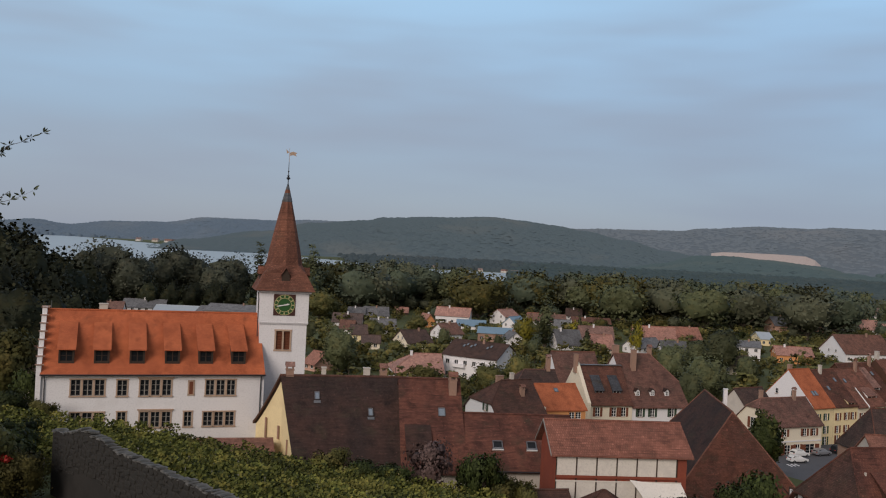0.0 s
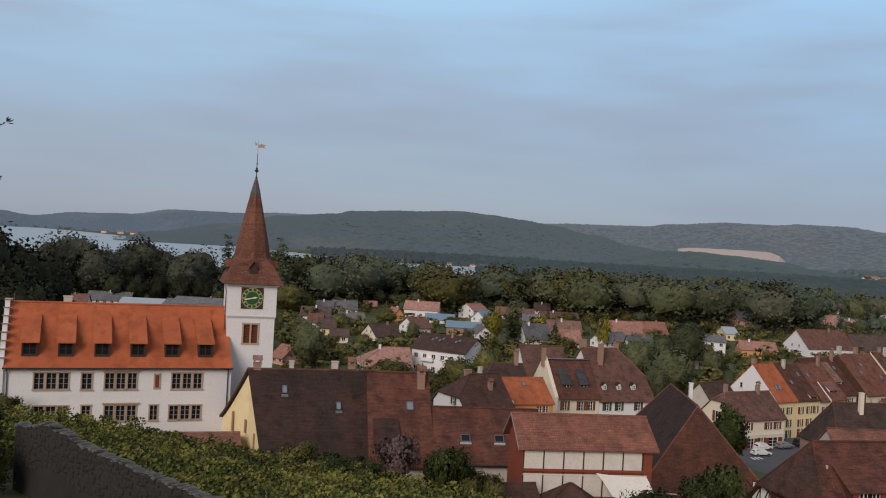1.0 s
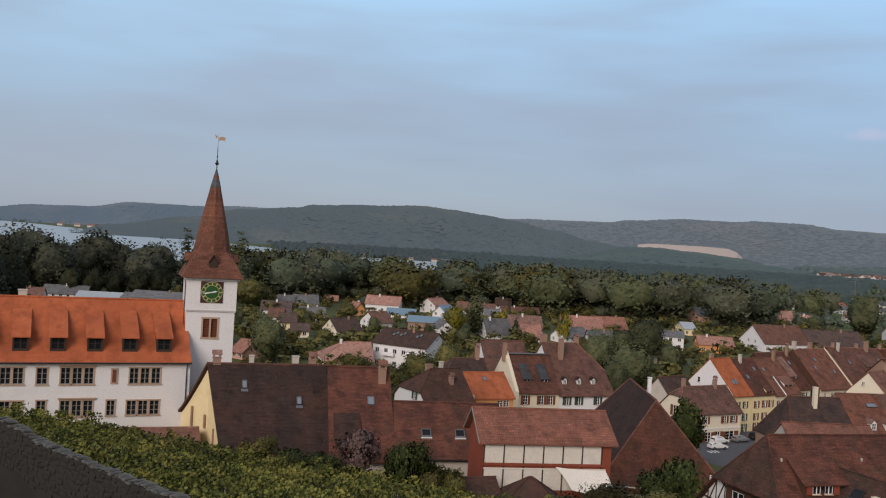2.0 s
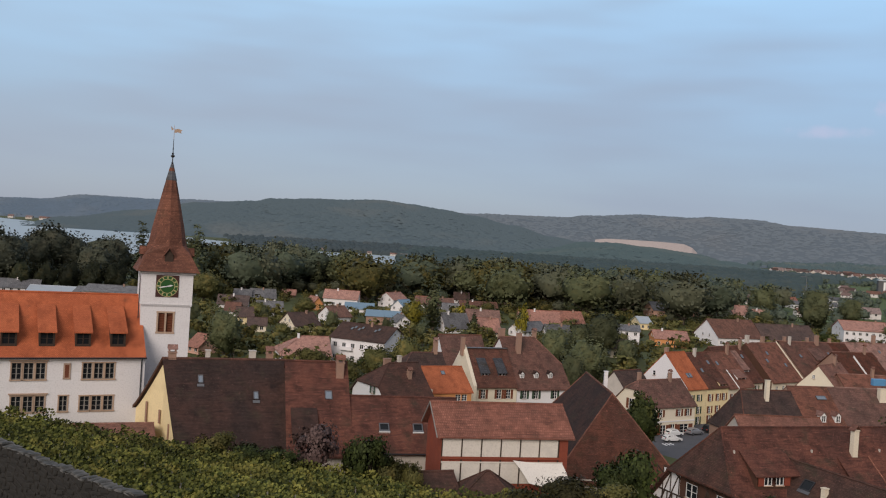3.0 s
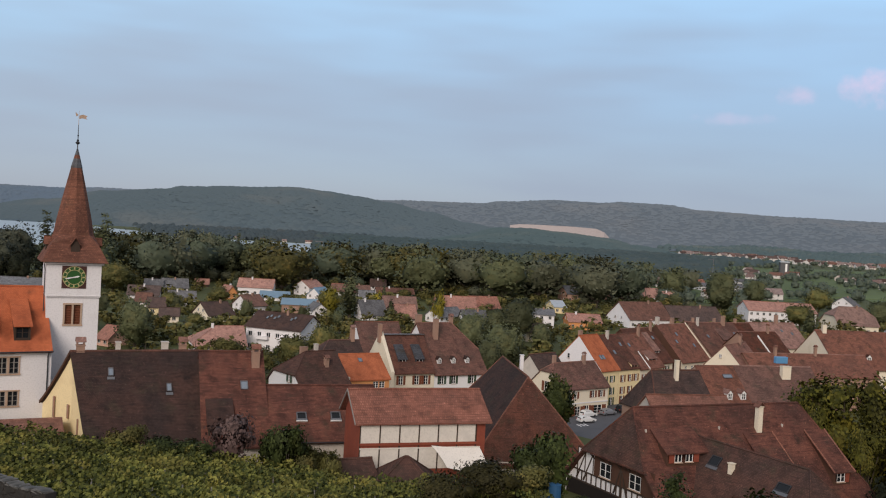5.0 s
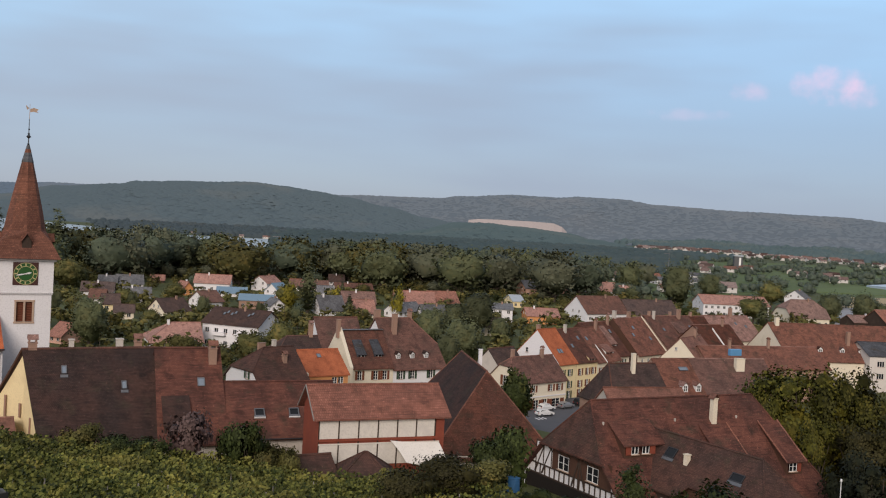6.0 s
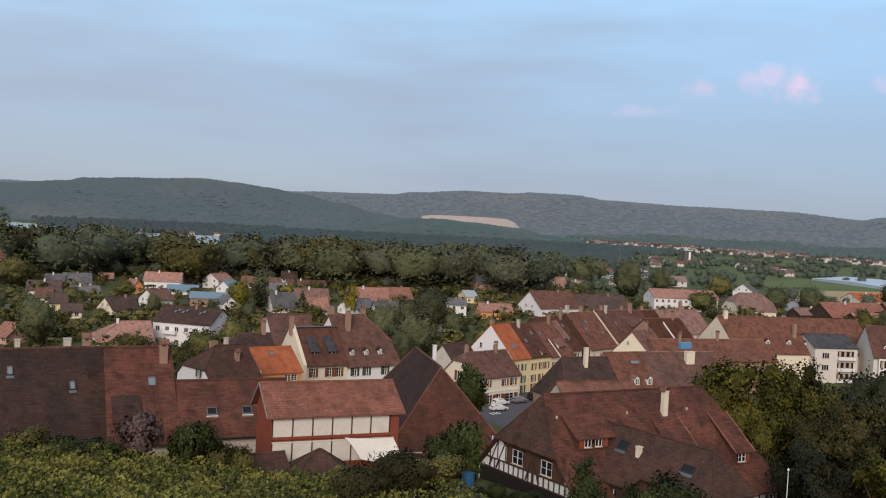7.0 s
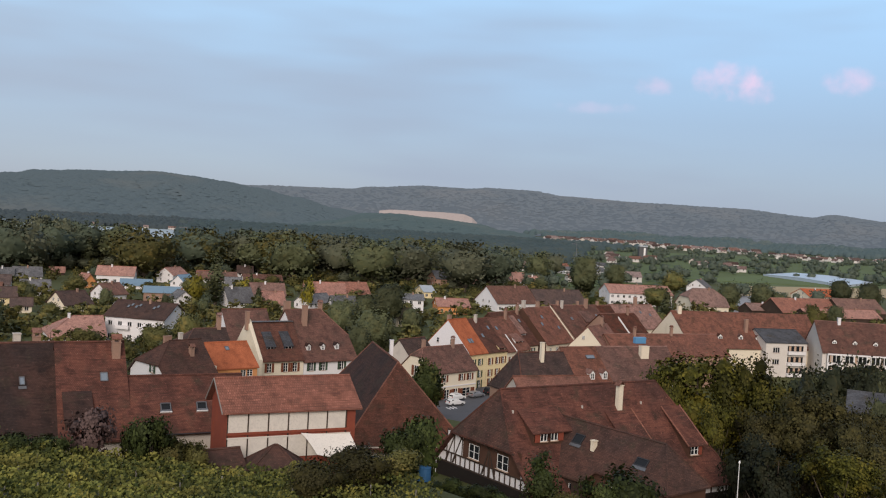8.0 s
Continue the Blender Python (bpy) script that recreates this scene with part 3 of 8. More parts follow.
def pipe(root, name, pts, r, mat):
    bm = bmesh.new()
    for a, b in zip(pts, pts[1:]):
        add_tube(bm, a, b, r, n=6)
    return part(name, bm, mat, root)


# ---- ground, water and distance ----
LEAF_NORMALS = {}


def shade_leaves(me, normals):
    me.polygons.foreach_set("use_smooth", [True] * len(me.polygons))
    me.normals_split_custom_set_from_vertices([tuple(n) for n in normals])
    LEAF_NORMALS[me.name] = np.array([tuple(n) for n in normals])


def ground_z(x, y):
    """The hillside falls from the castle hill to the plain at z = 0."""
    s = 22.8 - 0.145 * (y - 55) - 0.12 * (x + 3)
    if y < 55:
        s = 22.8 - 0.24 * (y - 55) - 0.12 * (x + 3)
    s -= 0.12 * max(0.0, -40.0 - x) * min(1.0, max(0.0, (200.0 - y) / 35.0))
    s += 3.2 * math.exp(-((x - 25) / 9.0) ** 2 - ((y - 77) / 7.0) ** 2)
    s -= 4.5 * math.exp(-((x - 38.5) / 6.0) ** 2 - ((y - 93) / 8.0) ** 2)
    s = min(s, 40.0 + 0.02 * s)
    return math.log1p(math.exp(min(s * 0.45, 60))) / 0.45 if s < 60 else s


def ring_points(lo, hi, n):
    return [lo * (hi / lo) ** (i / n) for i in range(n + 1)]


GRASS = plain_material("grass", (0.078, 0.086, 0.028), (0.050, 0.056, 0.022), big=0.05, small=2.0, bump=0.4)
bm = bmesh.new()
rows = []
radii = [0.0] + ring_points(12, 4900, 70)
for r in radii:
    rows.append([])
    for k in range(97):
        a = -math.pi + k * math.tau / 96
        x, y = r * math.sin(a), r * math.cos(a)
        z = ground_z(x, y) if r < 420 else 0.0
        if y < -20:
            z = max(z, 22.8 + 0.24 * 75 + 0.1)
        rows[-1].append(bm.verts.new((x, y, min(z, 38.0))))
for a, b in zip(rows, rows[1:]):
    for k in range(96):
        bm.faces.new((a[k], b[k], b[k + 1], a[k + 1]))
bmesh.ops.remove_doubles(bm, verts=bm.verts[:], dist=0.001)
bmesh.ops.recalc_face_normals(bm, faces=bm.faces[:])
for f in bm.faces:
    f.smooth = True
ground = finish("ground", bm, GRASS)
tagged(ground, "green hillside falling to a flat grassy plain", "ground", kind="structure")


def sheet(name, pts, z, mat, label, category, kind="structure"):
    bm = bmesh.new()
    add_slab(bm, [(x, y, z) for x, y in pts], (0, 0, -0.3))
    ob = finish(name, bm, mat)
    return tagged(ob, label, category, kind=kind)


m_, n_, l_, WATER_B = material("water", 0.30)
WATER_B.inputs["Base Color"].default_value = (0.33, 0.35, 0.35, 1)
WATER_B.inputs["IOR"].default_value = 1.33
relief(n_, l_, WATER_B, noise_node(n_, l_, n_.new("ShaderNodeTexCoord").outputs["Object"], 0.2, 5), 0.08, 0.5)
WATER = m_
sheet("water", [(-4000, 1150), (-330, 980), (-40, 960), (90, 1160), (150, 1280), (185, 1400), (150, 1462), (84, 1478), (20, 1466), (-60, 1505), (-110, 1590), (-150, 1690), (-247, 1825), (-459, 2274), (-664, 2426), (-1106, 3140), (-1740, 3920), (-2600, 4200), (-4300, 2400)][::-1], 0.4, WATER, "calm pale grey lake reaching to the wooded far shore", "lake")


def spread(points, x):
    for (a, va), (b, vb) in zip(points, points[1:]):
        if x <= b:
            k = max(0.0, (x - a) / (b - a))
            k = k * k * (3 - 2 * k)
            return va + (vb - va) * k
    return points[-1][1]


def wooded_hill(name, label, dist, deep, skyline, tree, count, seed, leaf=None):
    """A long hill whose top follows (azimuth, slope of sight) and which is covered with tree crowns."""
    leaf = leaf or LEAF_HILL_HAZE
    rnd = random.Random(seed)
    lo, hi = skyline[0][0], skyline[-1][0]

    def height(az_deg, k):
        d = dist + deep * k
        top = EYE[2] + spread(skyline, az_deg) * dist - tree * 0.6
        rise = math.sin(min(1.0, (k + 1.0)) * math.pi / 2) ** 1.3 if k < 0 else max(0.0, 1 - k * k)
        n = noise.noise(Vector((az_deg * 0.4, k * 0.9, seed))) * 0.10
        return d, max(-2.0, top * max(0.0, rise + n * rise * (1 - rise) * 4.0))

    def place(az_deg, k):
        d, z = height(az_deg, k)
        a = radians(az_deg)
        return Vector((d * math.sin(a), d * math.cos(a), z))
    bm = bmesh.new()
    ks = [-1.0 + 0.1 * i for i in range(16)]
    n = int((hi - lo) / 0.5)
    grid = [[bm.verts.new(place(lo + (hi - lo) * i / n, k)) for k in ks] for i in range(n + 1)]
    for a, b in zip(grid, grid[1:]):
        for j in range(len(ks) - 1):
            bm.faces.new((a[j], b[j], b[j + 1], a[j + 1]))
    for f in bm.faces:
        f.smooth = True
    hill = finish(name, bm, leaf)
    tagged(hill, label, "hill", kind="structure")
    verts, faces, normals = [], [], []
    ico = [(0.0, 0.0, 1.0)] + [(0.72 * math.cos(k * math.tau / 5), 0.72 * math.sin(k * math.tau / 5), 0.62) for k in range(5)] + [(1.35 * math.cos((k + .5) * math.tau / 5), 1.35 * math.sin((k + .5) * math.tau / 5), -0.9) for k in range(5)]
    tris = [(0, 1 + k, 1 + (k + 1) % 5) for k in range(5)]
    for k in range(5):
        tris += [(1 + k, 6 + k, 1 + (k + 1) % 5), (1 + (k + 1) % 5, 6 + k, 6 + (k + 1) % 5)]
    for _ in range(count):
        k = -0.97 + 1.05 * rnd.random() ** 0.75
        p = place(rnd.uniform(lo, hi), k)
        r = tree * rnd.uniform(0.34, 0.72)
        o = len(verts)
        tall = rnd.uniform(0.8, 1.35)
        turn = rnd.uniform(0, 6.28)
        for vx, vy, vz in ico:
            j = rnd.uniform(0.75, 1.2)
            normals.append(Vector((-0.32 * p.x / dist + 0.14 * (vx * math.cos(turn) - vy * math.sin(turn)), -0.32 * p.y / dist + 0.14 * (vx * math.sin(turn) + vy * math.cos(turn)), 0.75 + 0.12 * vz)).normalized())
            verts.append((p.x + r * j * (vx * math.cos(turn) - vy * math.sin(turn)), p.y + r * j * (vx * math.sin(turn) + vy * math.cos(turn)), p.z + r * j * tall * 0.28 * vz))
        faces += [(a + o, b + o, c + o) for a, b, c in tris]
    me = bpy.data.meshes.new("woods")
    me.from_pydata(verts, [], faces)
    me.materials.append(leaf)
    shade_leaves(me, normals)
    tagged(new("woods", me), "dense mixed woods covering the distant hill", "woods", kind="stuff")


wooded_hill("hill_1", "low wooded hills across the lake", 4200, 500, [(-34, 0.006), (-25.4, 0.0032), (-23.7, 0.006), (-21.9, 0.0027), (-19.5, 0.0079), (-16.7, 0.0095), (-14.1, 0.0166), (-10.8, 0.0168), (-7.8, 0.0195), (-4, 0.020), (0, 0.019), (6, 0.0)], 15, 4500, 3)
wooded_hill("hill_2", "broad wooded hill above the lake shore", 2700, 620, [(-17.5, -0.0156), (-15.3, -0.006), (-11, 0.006), (-7.8, 0.0175), (-4.7, 0.0228), (-3.7, 0.0268), (-0.2, 0.0301), (2.9, 0.0328), (4.9, 0.0303), (6.6, 0.0275), (8.5, 0.0228), (10.9, 0.0152), (13.4, 0.0060), (16.3, -0.0028), (19.6, -0.0096), (22.9, -0.0148), (27, -0.0156)], 15, 11000, 4, LEAF_SLOPE_HAZE)
wooded_hill("hill_3", "long wooded ridge behind the plain", 3900, 900, [(4, 0.014), (7.7, 0.0241), (10, 0.0255), (14, 0.0268), (15.6, 0.0304), (18.8, 0.0345), (21.5, 0.0342), (22.7, 0.0361), (25.3, 0.0356), (27.2, 0.0315), (32.3, 0.029), (37.1, 0.0281), (41.5, 0.0229), (42.5, 0.0262), (45.2, 0.0219), (55, 0.02)], 16, 9000, 5, LEAF_RIDGE_HAZE)


wooded_hill("hill_4", "low wooded rise below the distant field", 2300, 420, [(9, -0.0182), (13, -0.007), (15.5, 0.0034), (17.2, 0.0042), (19, 0.0022), (21.9, -0.0016), (23.5, -0.007), (27, -0.0145), (31, -0.0182)], 14, 4200, 6, LEAF_FAR_HAZE)


# ---- town hall ----
def row(xs, z, w, hh):
    return [(x, z, w, hh) for x in xs]


def triple(x, z, total, hh):
    w = round((total - 0.48) / 3, 2)
    return [(round(x + i * (w + 0.24), 2), z, w, hh) for i in range(3)]


HALL_WINDOWS = [*triple(3.1, 8.63, 3.5, 1.8), (7.97, 8.6, 1.05, 1.78), *triple(10.4, 8.6, 3.4, 1.82), *triple(17.65, 8.6, 3.34, 1.78),
                *triple(3.2, 5.05, 3.45, 1.7), (8.1, 5.03, 0.9, 1.75), *triple(10.5, 5.0, 3.35, 1.76), (15.35, 5.03, 0.85, 1.7), *triple(17.5, 5.05, 3.5, 1.62),
                (4.0, 1.2, 1.1, 1.6), (12.0, 1.2, 1.1, 1.6), (19.9, 1.5, 1.2, 1.6), (21.4, 1.5, 1.2, 1.6)]
hall = house("town_hall", "white town hall with steep red roof and stepped gable", (-43.2, 102.1), 19.6, 24.3, 6.8, 14.5, 26.0, 32.1, roof=RED_TILE, kick=0.035,
             category="hall", front=HALL_WINDOWS, surround=SANDSTONE, lights=2, bars=2, frame_mat=FRAME_GREY, ovg=0.05, ov=0.45)
for zz, x0, x1 in ((10.45, 10.1, 14.1), (6.78, 10.2, 14.15)):
    part("string_course", box(x0, x1, -0.2, 0, zz + 0.16, zz + 0.3), SANDSTONE, hall)
part("cornice", box(-0.1, 24.3, -0.3, 0.0, 10.78, 11.1), WHITE_PLASTER, hall)
vent = part("shutter", box(15.78, 16.22, -0.06, 0.0, 8.75, 10.2), SHUTTER, hall)
bm = bmesh.new()
for a in ((15.62, 15.78, 8.6, 10.35), (16.22, 16.38, 8.6, 10.35), (15.62, 16.38, 10.2, 10.36), (15.6, 16.4, 8.58, 8.75)):
    add_box(bm, a[0], a[1], -0.07, 0.0, a[2], a[3])
part("surround", bm, SANDSTONE, vent)
for i, x in enumerate((1.65, 5.35, 9.15, 13.0, 16.75, 20.5)):
    shed_dormer(hall, x, 1.65, 0.8, 12.2, 13.95, 5.3, 16.35, RED_TILE, TIMBER, lights=2, bars=1, frame_mat=TIMBER)
pipe(hall, "gutter", [(-0.1, -0.55, 11.0), (24.4, -0.55, 11.0)], 0.09, DARK_METAL)
pipe(hall, "drainpipe", [(23.95, -0.5, 11.0), (23.9, -0.12, 10.4), (23.9, -0.12, 0)], 0.06, DARK_METAL)
pipe(hall, "drainpipe", [(0.35, -0.5, 11.0), (0.4, -0.12, 10.4), (0.4, -0.12, 0)], 0.06, DARK_METAL)
chimney(hall, 6.1, 7.2, 16.6, 18.3, 0.95, 0.8, GREY_PLASTER, hood=False)
bm = bmesh.new()
add_tube(bm, (0.4, 6.8, 17.5), (0.4, 6.8, 18.6), 0.03, n=5)
part("rod", bm, METAL, hall)
# the stepped gable: a thick parapet that climbs with the roof
bm = bmesh.new()
add_box(bm, -0.5, 0.02, -0.25, 13.8, 0.0, 11.0)
steps_up = 8
for i in range(steps_up):
    y0 = -0.25 + i * 7.05 / steps_up
    add_box(bm, -0.5, 0.02, y0, 13.6 - y0, 11.0 + i * 0.83, 11.0 + (i + 1) * 0.83 + 0.25)
parapet = part("parapet", bm, WHITE_PLASTER, hall)
for i in range(steps_up):
    y0 = -0.25 + i * 7.05 / steps_up
    zt = 11.0 + (i + 1) * 0.83 + 0.25
    for ya, yb in ((y0 - 0.1, y0 + 0.35), (13.6 - y0 - 0.35, 13.6 - y0 + 0.12)):
        bm = bmesh.new()
        add_slab(bm, [(-0.62, ya, zt + 0.02), (0.3, ya, zt + 0.02), (0.3, yb, zt + 0.05), (-0.62, yb, zt + 0.05)], (0, 0, -0.05))
        part("coping", bm, RUST_PLASTER, parapet)

# ---- clock tower ----
tower = thing("clock_tower", "white square clock tower with steep tiled spire", "tower", pose(-19.7, 116.7, 13.0, 0, 0, 15))
HW = 2.95
bm = bmesh.new()
tw_win = (2.02, 15.1, 1.66, 2.25)
lower = pose(-HW + 0.12, -HW + 0.12, 0)
holed_wall(bm, lower, 2 * HW - 0.24, 0.0, 18.35, [tw_win], 0.3)
for k in (1, 2, 3):
    holed_wall(bm, pose(0, 0, 0, 0, 0, 90 * k) @ lower, 2 * HW - 0.24, 0.0, 18.35, [tw_win] if k != 3 else [], 0.3)
add_box(bm, -HW, HW, -HW, HW, 18.35, 22.2)
part("wall", bm, WHITE_PLASTER, tower)
bm = bmesh.new()
for k in range(26):
    x = -HW + 0.1 + k * (2 * HW - 0.2) / 25
    add_box(bm, x - 0.06, x + 0.06, -HW - 0.03, -HW + 0.1, 18.18, 18.36)
add_box(bm, -HW - 0.04, HW + 0.04, -HW - 0.04, HW + 0.04, 18.36, 18.46)
part("frieze", bm, WHITE_PLASTER, tower)
part("cornice", box(-HW - 0.28, HW + 0.28, -HW - 0.28, HW + 0.28, 22.0, 22.3, bevel=0.05), WHITE_PLASTER, tower)
for k in (0, 1, 2):
    win = thing("window", "", "", pose(0, 0, 0, 0, 0, 90 * k) @ lower @ Matrix.Translation((tw_win[0], 0, tw_win[1])))
    win.parent = tower
    bm = bmesh.new()
    w, hh = tw_win[2], tw_win[3]
    for a in ((-0.2, 0, 0, hh), (w, w + 0.2, 0, hh), (w / 2 - 0.1, w / 2 + 0.1, 0, hh), (-0.24, w + 0.24, hh, hh + 0.2), (-0.26, w + 0.26, -0.22, 0)):
        add_box(bm, a[0], a[1], -0.07, 0.28, a[2], a[3])
    part("surround", bm, SANDSTONE, win)
    for x0, x1 in ((0, w / 2 - 0.1), (w / 2 + 0.1, w)):
        bm = bmesh.new()
        add_box(bm, x0, x1, 0.26, 0.3, 0, hh)
        for j in range(11):
            z = 0.06 + j * (hh - 0.1) / 11
            add_slab(bm, [(x0, 0.12, z), (x1, 0.12, z), (x1, 0.26, z + 0.12), (x0, 0.26, z + 0.12)], (0, 0, -0.03))
        part("louvre", bm, SHUTTER, win)
# clock face
GREEN_FACE = plain_material("green_enamel", (0.02, 0.085, 0.018), rough=0.4, amount=0.1)
DARK_FACE = plain_material("dark_red_paint", (0.055, 0.016, 0.012), rough=0.6)
SILVER = plain_material("pale_gilding", (0.55, 0.48, 0.24), rough=0.45, metal=0.3)
clock = part("clock", box(-1.32, 1.32, -HW - 0.06, -HW, 19.25, 21.85), DARK_FACE, tower)


def disc(r0, r1, y0, y1, n=48):
    bm = bmesh.new()
    rings = [[bm.verts.new((r * math.sin(k * math.tau / n), y, 20.55 + r * math.cos(k * math.tau / n))) for k in range(n)] for r, y in ((r0, y1), (r0, y0), (r1, y0), (r1, y1))]
    for a, b in zip(rings, rings[1:]):
        for k in range(n):
            j = (k + 1) % n
            bm.faces.new((a[k], a[j], b[j], b[k]))
    bmesh.ops.recalc_face_normals(bm, faces=bm.faces[:])
    return bm


bm = disc(0.001, 1.24, -HW - 0.1, -HW - 0.06)
part("dial", bm, GREEN_FACE, clock)
part("dial_ring", disc(0.80, 0.86, -HW - 0.125, -HW - 0.1), SILVER, clock)
part("dial_ring", disc(1.19, 1.25, -HW - 0.125, -HW - 0.1), SILVER, clock)
for k in range(12):
    m = Matrix.Translation((0, -HW - 0.12, 20.55)) @ pose(0, 0, 0, 0, 30 * k, 0)
    part("numeral", box(-0.07, 0.07, 0, 0.02, 0.9, 1.16, m), SILVER, clock)
for ang, ln, wd in ((-101, 1.08, 0.075), (78, 0.66, 0.10)):
    m = Matrix.Translation((0, -HW - 0.16, 20.55)) @ pose(0, 0, 0, 0, ang, 0)
    bm = bmesh.new()
    add_slab(bm, [(-wd * 0.5, 0, -0.22), (wd * 0.5, 0, -0.22), (wd, 0, ln * 0.6), (0, 0, ln), (-wd, 0, ln * 0.6)], (0, 0.02, 0))
    for v in bm.verts:
        v.co = m @ v.co
    bmesh.ops.recalc_face_normals(bm, faces=bm.faces[:])
    part("hand", bm, WHITE_PAINT, clock)
# spire: a square skirt that turns into an eight-sided needle
SPIRE_TILE = tile_material("spire_tile", (0.225, 0.096, 0.064), (0.160, 0.072, 0.052), mossy=0.05, across=0.2, course=0.2, vary=False)
bm = bmesh.new()


def spire_ring(half, z, square):
    out = []
    for k in range(8):
        a = radians(45 * k)
        r = half / max(abs(math.cos(a)), abs(math.sin(a))) if square > 0.5 else half / math.cos(radians(22.5)) * 1.0
        if square <= 0.5:
            a = radians(45 * k)
            r = half * 1.04
        out.append(bm.verts.new((r * math.cos(a), r * math.sin(a), z)))
    return out


rings = [spire_ring(3.62, 22.25, 1), spire_ring(3.16, 23.15, 1), spire_ring(2.55, 24.35, 1), spire_ring(2.16, 25.4, 0), spire_ring(1.84, 27.3, 0), spire_ring(0.95, 31.6, 0), spire_ring(0.30, 34.6, 0), spire_ring(0.14, 35.1, 0)]
for a, b in zip(rings, rings[1:]):
    for k in range(8):
        j = (k + 1) % 8
        bm.faces.new((a[k], a[j], b[j], b[k]))
bm.faces.new(rings[-1])
bm.faces.new(rings[0][::-1])
spire = part("spire", bm, SPIRE_TILE, tower)
for k in range(4):
    m = pose(0, 0, 0, 0, 0, 90 * k)
    bm = bmesh.new()
    za, zr, w = 24.35, 25.1, 0.48
    for s in (-1, 1):
        pts = [(s * (w + 0.15), -3.2, za - 0.15), (0, -3.2, zr), (0, -1.6, zr), (s * (w + 0.15), -1.6, za - 0.15)]
        add_slab(bm, pts if s < 0 else pts[::-1], (0, 0, -0.08))
    for v in bm.verts:
        v.co = m @ v.co
    dm = part("dormer", bm, SPIRE_TILE, spire)
    bm = bmesh.new()
    f = [(-w, za - 0.1), (-w, 23.0), (w, 23.0), (w, za - 0.1), (0, zr - 0.12)]
    a = [bm.verts.new(m @ Vector((p, -3.0, q))) for p, q in f]
    b = [bm.verts.new(m @ Vector((p, -1.8, q))) for p, q in f]
    bm.faces.new(a), bm.faces.new(b[::-1])
    for i in range(5):
        j = (i + 1) % 5
        bm.faces.new((a[j], a[i], b[i], b[j]))
    bmesh.ops.recalc_face_normals(bm, faces=bm.faces[:])
    part("louvre", bm, TIMBER, dm)
bm = bmesh.new()
add_tube(bm, (0, 0, 34.9), (0, 0, 38.2), 0.07, 0.035, 8)
for z, r in ((35.3, 0.16), (36.15, 0.28), (36.45, 0.16), (37.0, 0.12)):
    add_tube(bm, (0, 0, z - r * 0.7), (0, 0, z), r * 0.35, r, 10)
    add_tube(bm, (0, 0, z), (0, 0, z + r * 0.7), r, r * 0.35, 10)
bm2 = bmesh.new()
add_tube(bm2, (0, 0, 33.2), (0, 0, 35.2), 0.66, 0.15, 8)
part("spire_cap", bm2, SLATE_TILE, spire, "grey lead cap")
finial = part("finial", bm, DARK_METAL, tower)
bm = bmesh.new()
add_tube(bm, (0, 0, 38.2), (0, 0, 39.9), 0.03, 0.02, 6)
add_slab(bm, [(0.05, 0, 39.35), (0.45, 0, 39.5), (0.95, 0, 39.35), (0.75, 0, 39.15), (0.95, 0, 38.95), (0.4, 0, 39.05), (0.05, 0, 38.95)], (0, 0.03, 0))
add_slab(bm, [(-0.05, 0, 39.4), (-0.42, 0, 39.75), (-0.3, 0, 39.2)], (0, 0.03, 0))
part("weathervane", bm, SANDSTONE, finial)
pipe(tower, "drainpipe", [(-HW - 0.2, -HW + 0.9, 22.0), (-HW - 0.1, -HW + 0.9, 21.2), (-HW - 0.08, -HW + 0.9, 12.0)], 0.06, DARK_METAL)



# ---- old houses below the vineyard ----
dark = thing("old_house", "long old house with dark tiled roof and yellow gable", "house", pose(-17.32, 105.93, 13.0, 0, 0, 13))
RISE, RIDGE, FRONT, BACK = 1.15, 13.2, -6.95, 7.1
SWEEP = [(0.0, 0.0), (0.16, -0.36), (0.32, -0.60), (0.46, -0.76), (0.6, -0.80), (0.72, -0.62), (0.83, -0.34), (1.0, 0.1)]
bm = bmesh.new()
add_slab(bm, [(1.05, -7.5, RIDGE - 7.5 * RISE), (13.4, -7.5, RIDGE - 7.5 * RISE), (13.4, 0, RIDGE), (-0.35, 0, RIDGE)], (0, 0, -0.22))
for (sa, da), (sb, db) in zip(SWEEP, SWEEP[1:]):
    za, zb = RIDGE - 8.2 * sa + da, RIDGE - 8.2 * sb + db
    add_slab(bm, [(13.4, BACK * sa, za), (13.4, BACK * sb, zb), (-0.35 - 3.9 * sb, BACK * sb, zb), (-0.35 - 3.9 * sa, BACK * sa, za)], (0, 0, -0.22))
bmesh.ops.remove_doubles(bm, verts=bm.verts[:], dist=0.002)
part("roof", bm, DARK_TILE, dark)
bm = bmesh.new()
add_tube(bm, (-0.4, 0, RIDGE), (13.3, 0, RIDGE), 0.14)
part("ridge_tiles", bm, BROWN_TILE, dark)
bm = bmesh.new()
for (sa, da), (sb, db) in zip(SWEEP, SWEEP[1:]):
    za, zb = RIDGE - 8.2 * sa + da, RIDGE - 8.2 * sb + db
    add_slab(bm, [(-0.42 - 3.9 * sa, BACK * sa, za + 0.05), (-0.42 - 3.9 * sb, BACK * sb, zb + 0.05), (-0.34 - 3.9 * sb, BACK * sb, zb + 0.05), (-0.34 - 3.9 * sa, BACK * sa, za + 0.05)], (0, 0, -0.32))
bmesh.ops.remove_doubles(bm, verts=bm.verts[:], dist=0.002)
part("barge_board", bm, BROWN_BOARD, dark)
bm = bmesh.new()
low = [(1.3, FRONT, 0), (1.3, FRONT, 5.0), (0, 0, RIDGE - 0.15), (0, 0, 0)]
bm.faces.new([bm.verts.new(p) for p in low[::-1]])
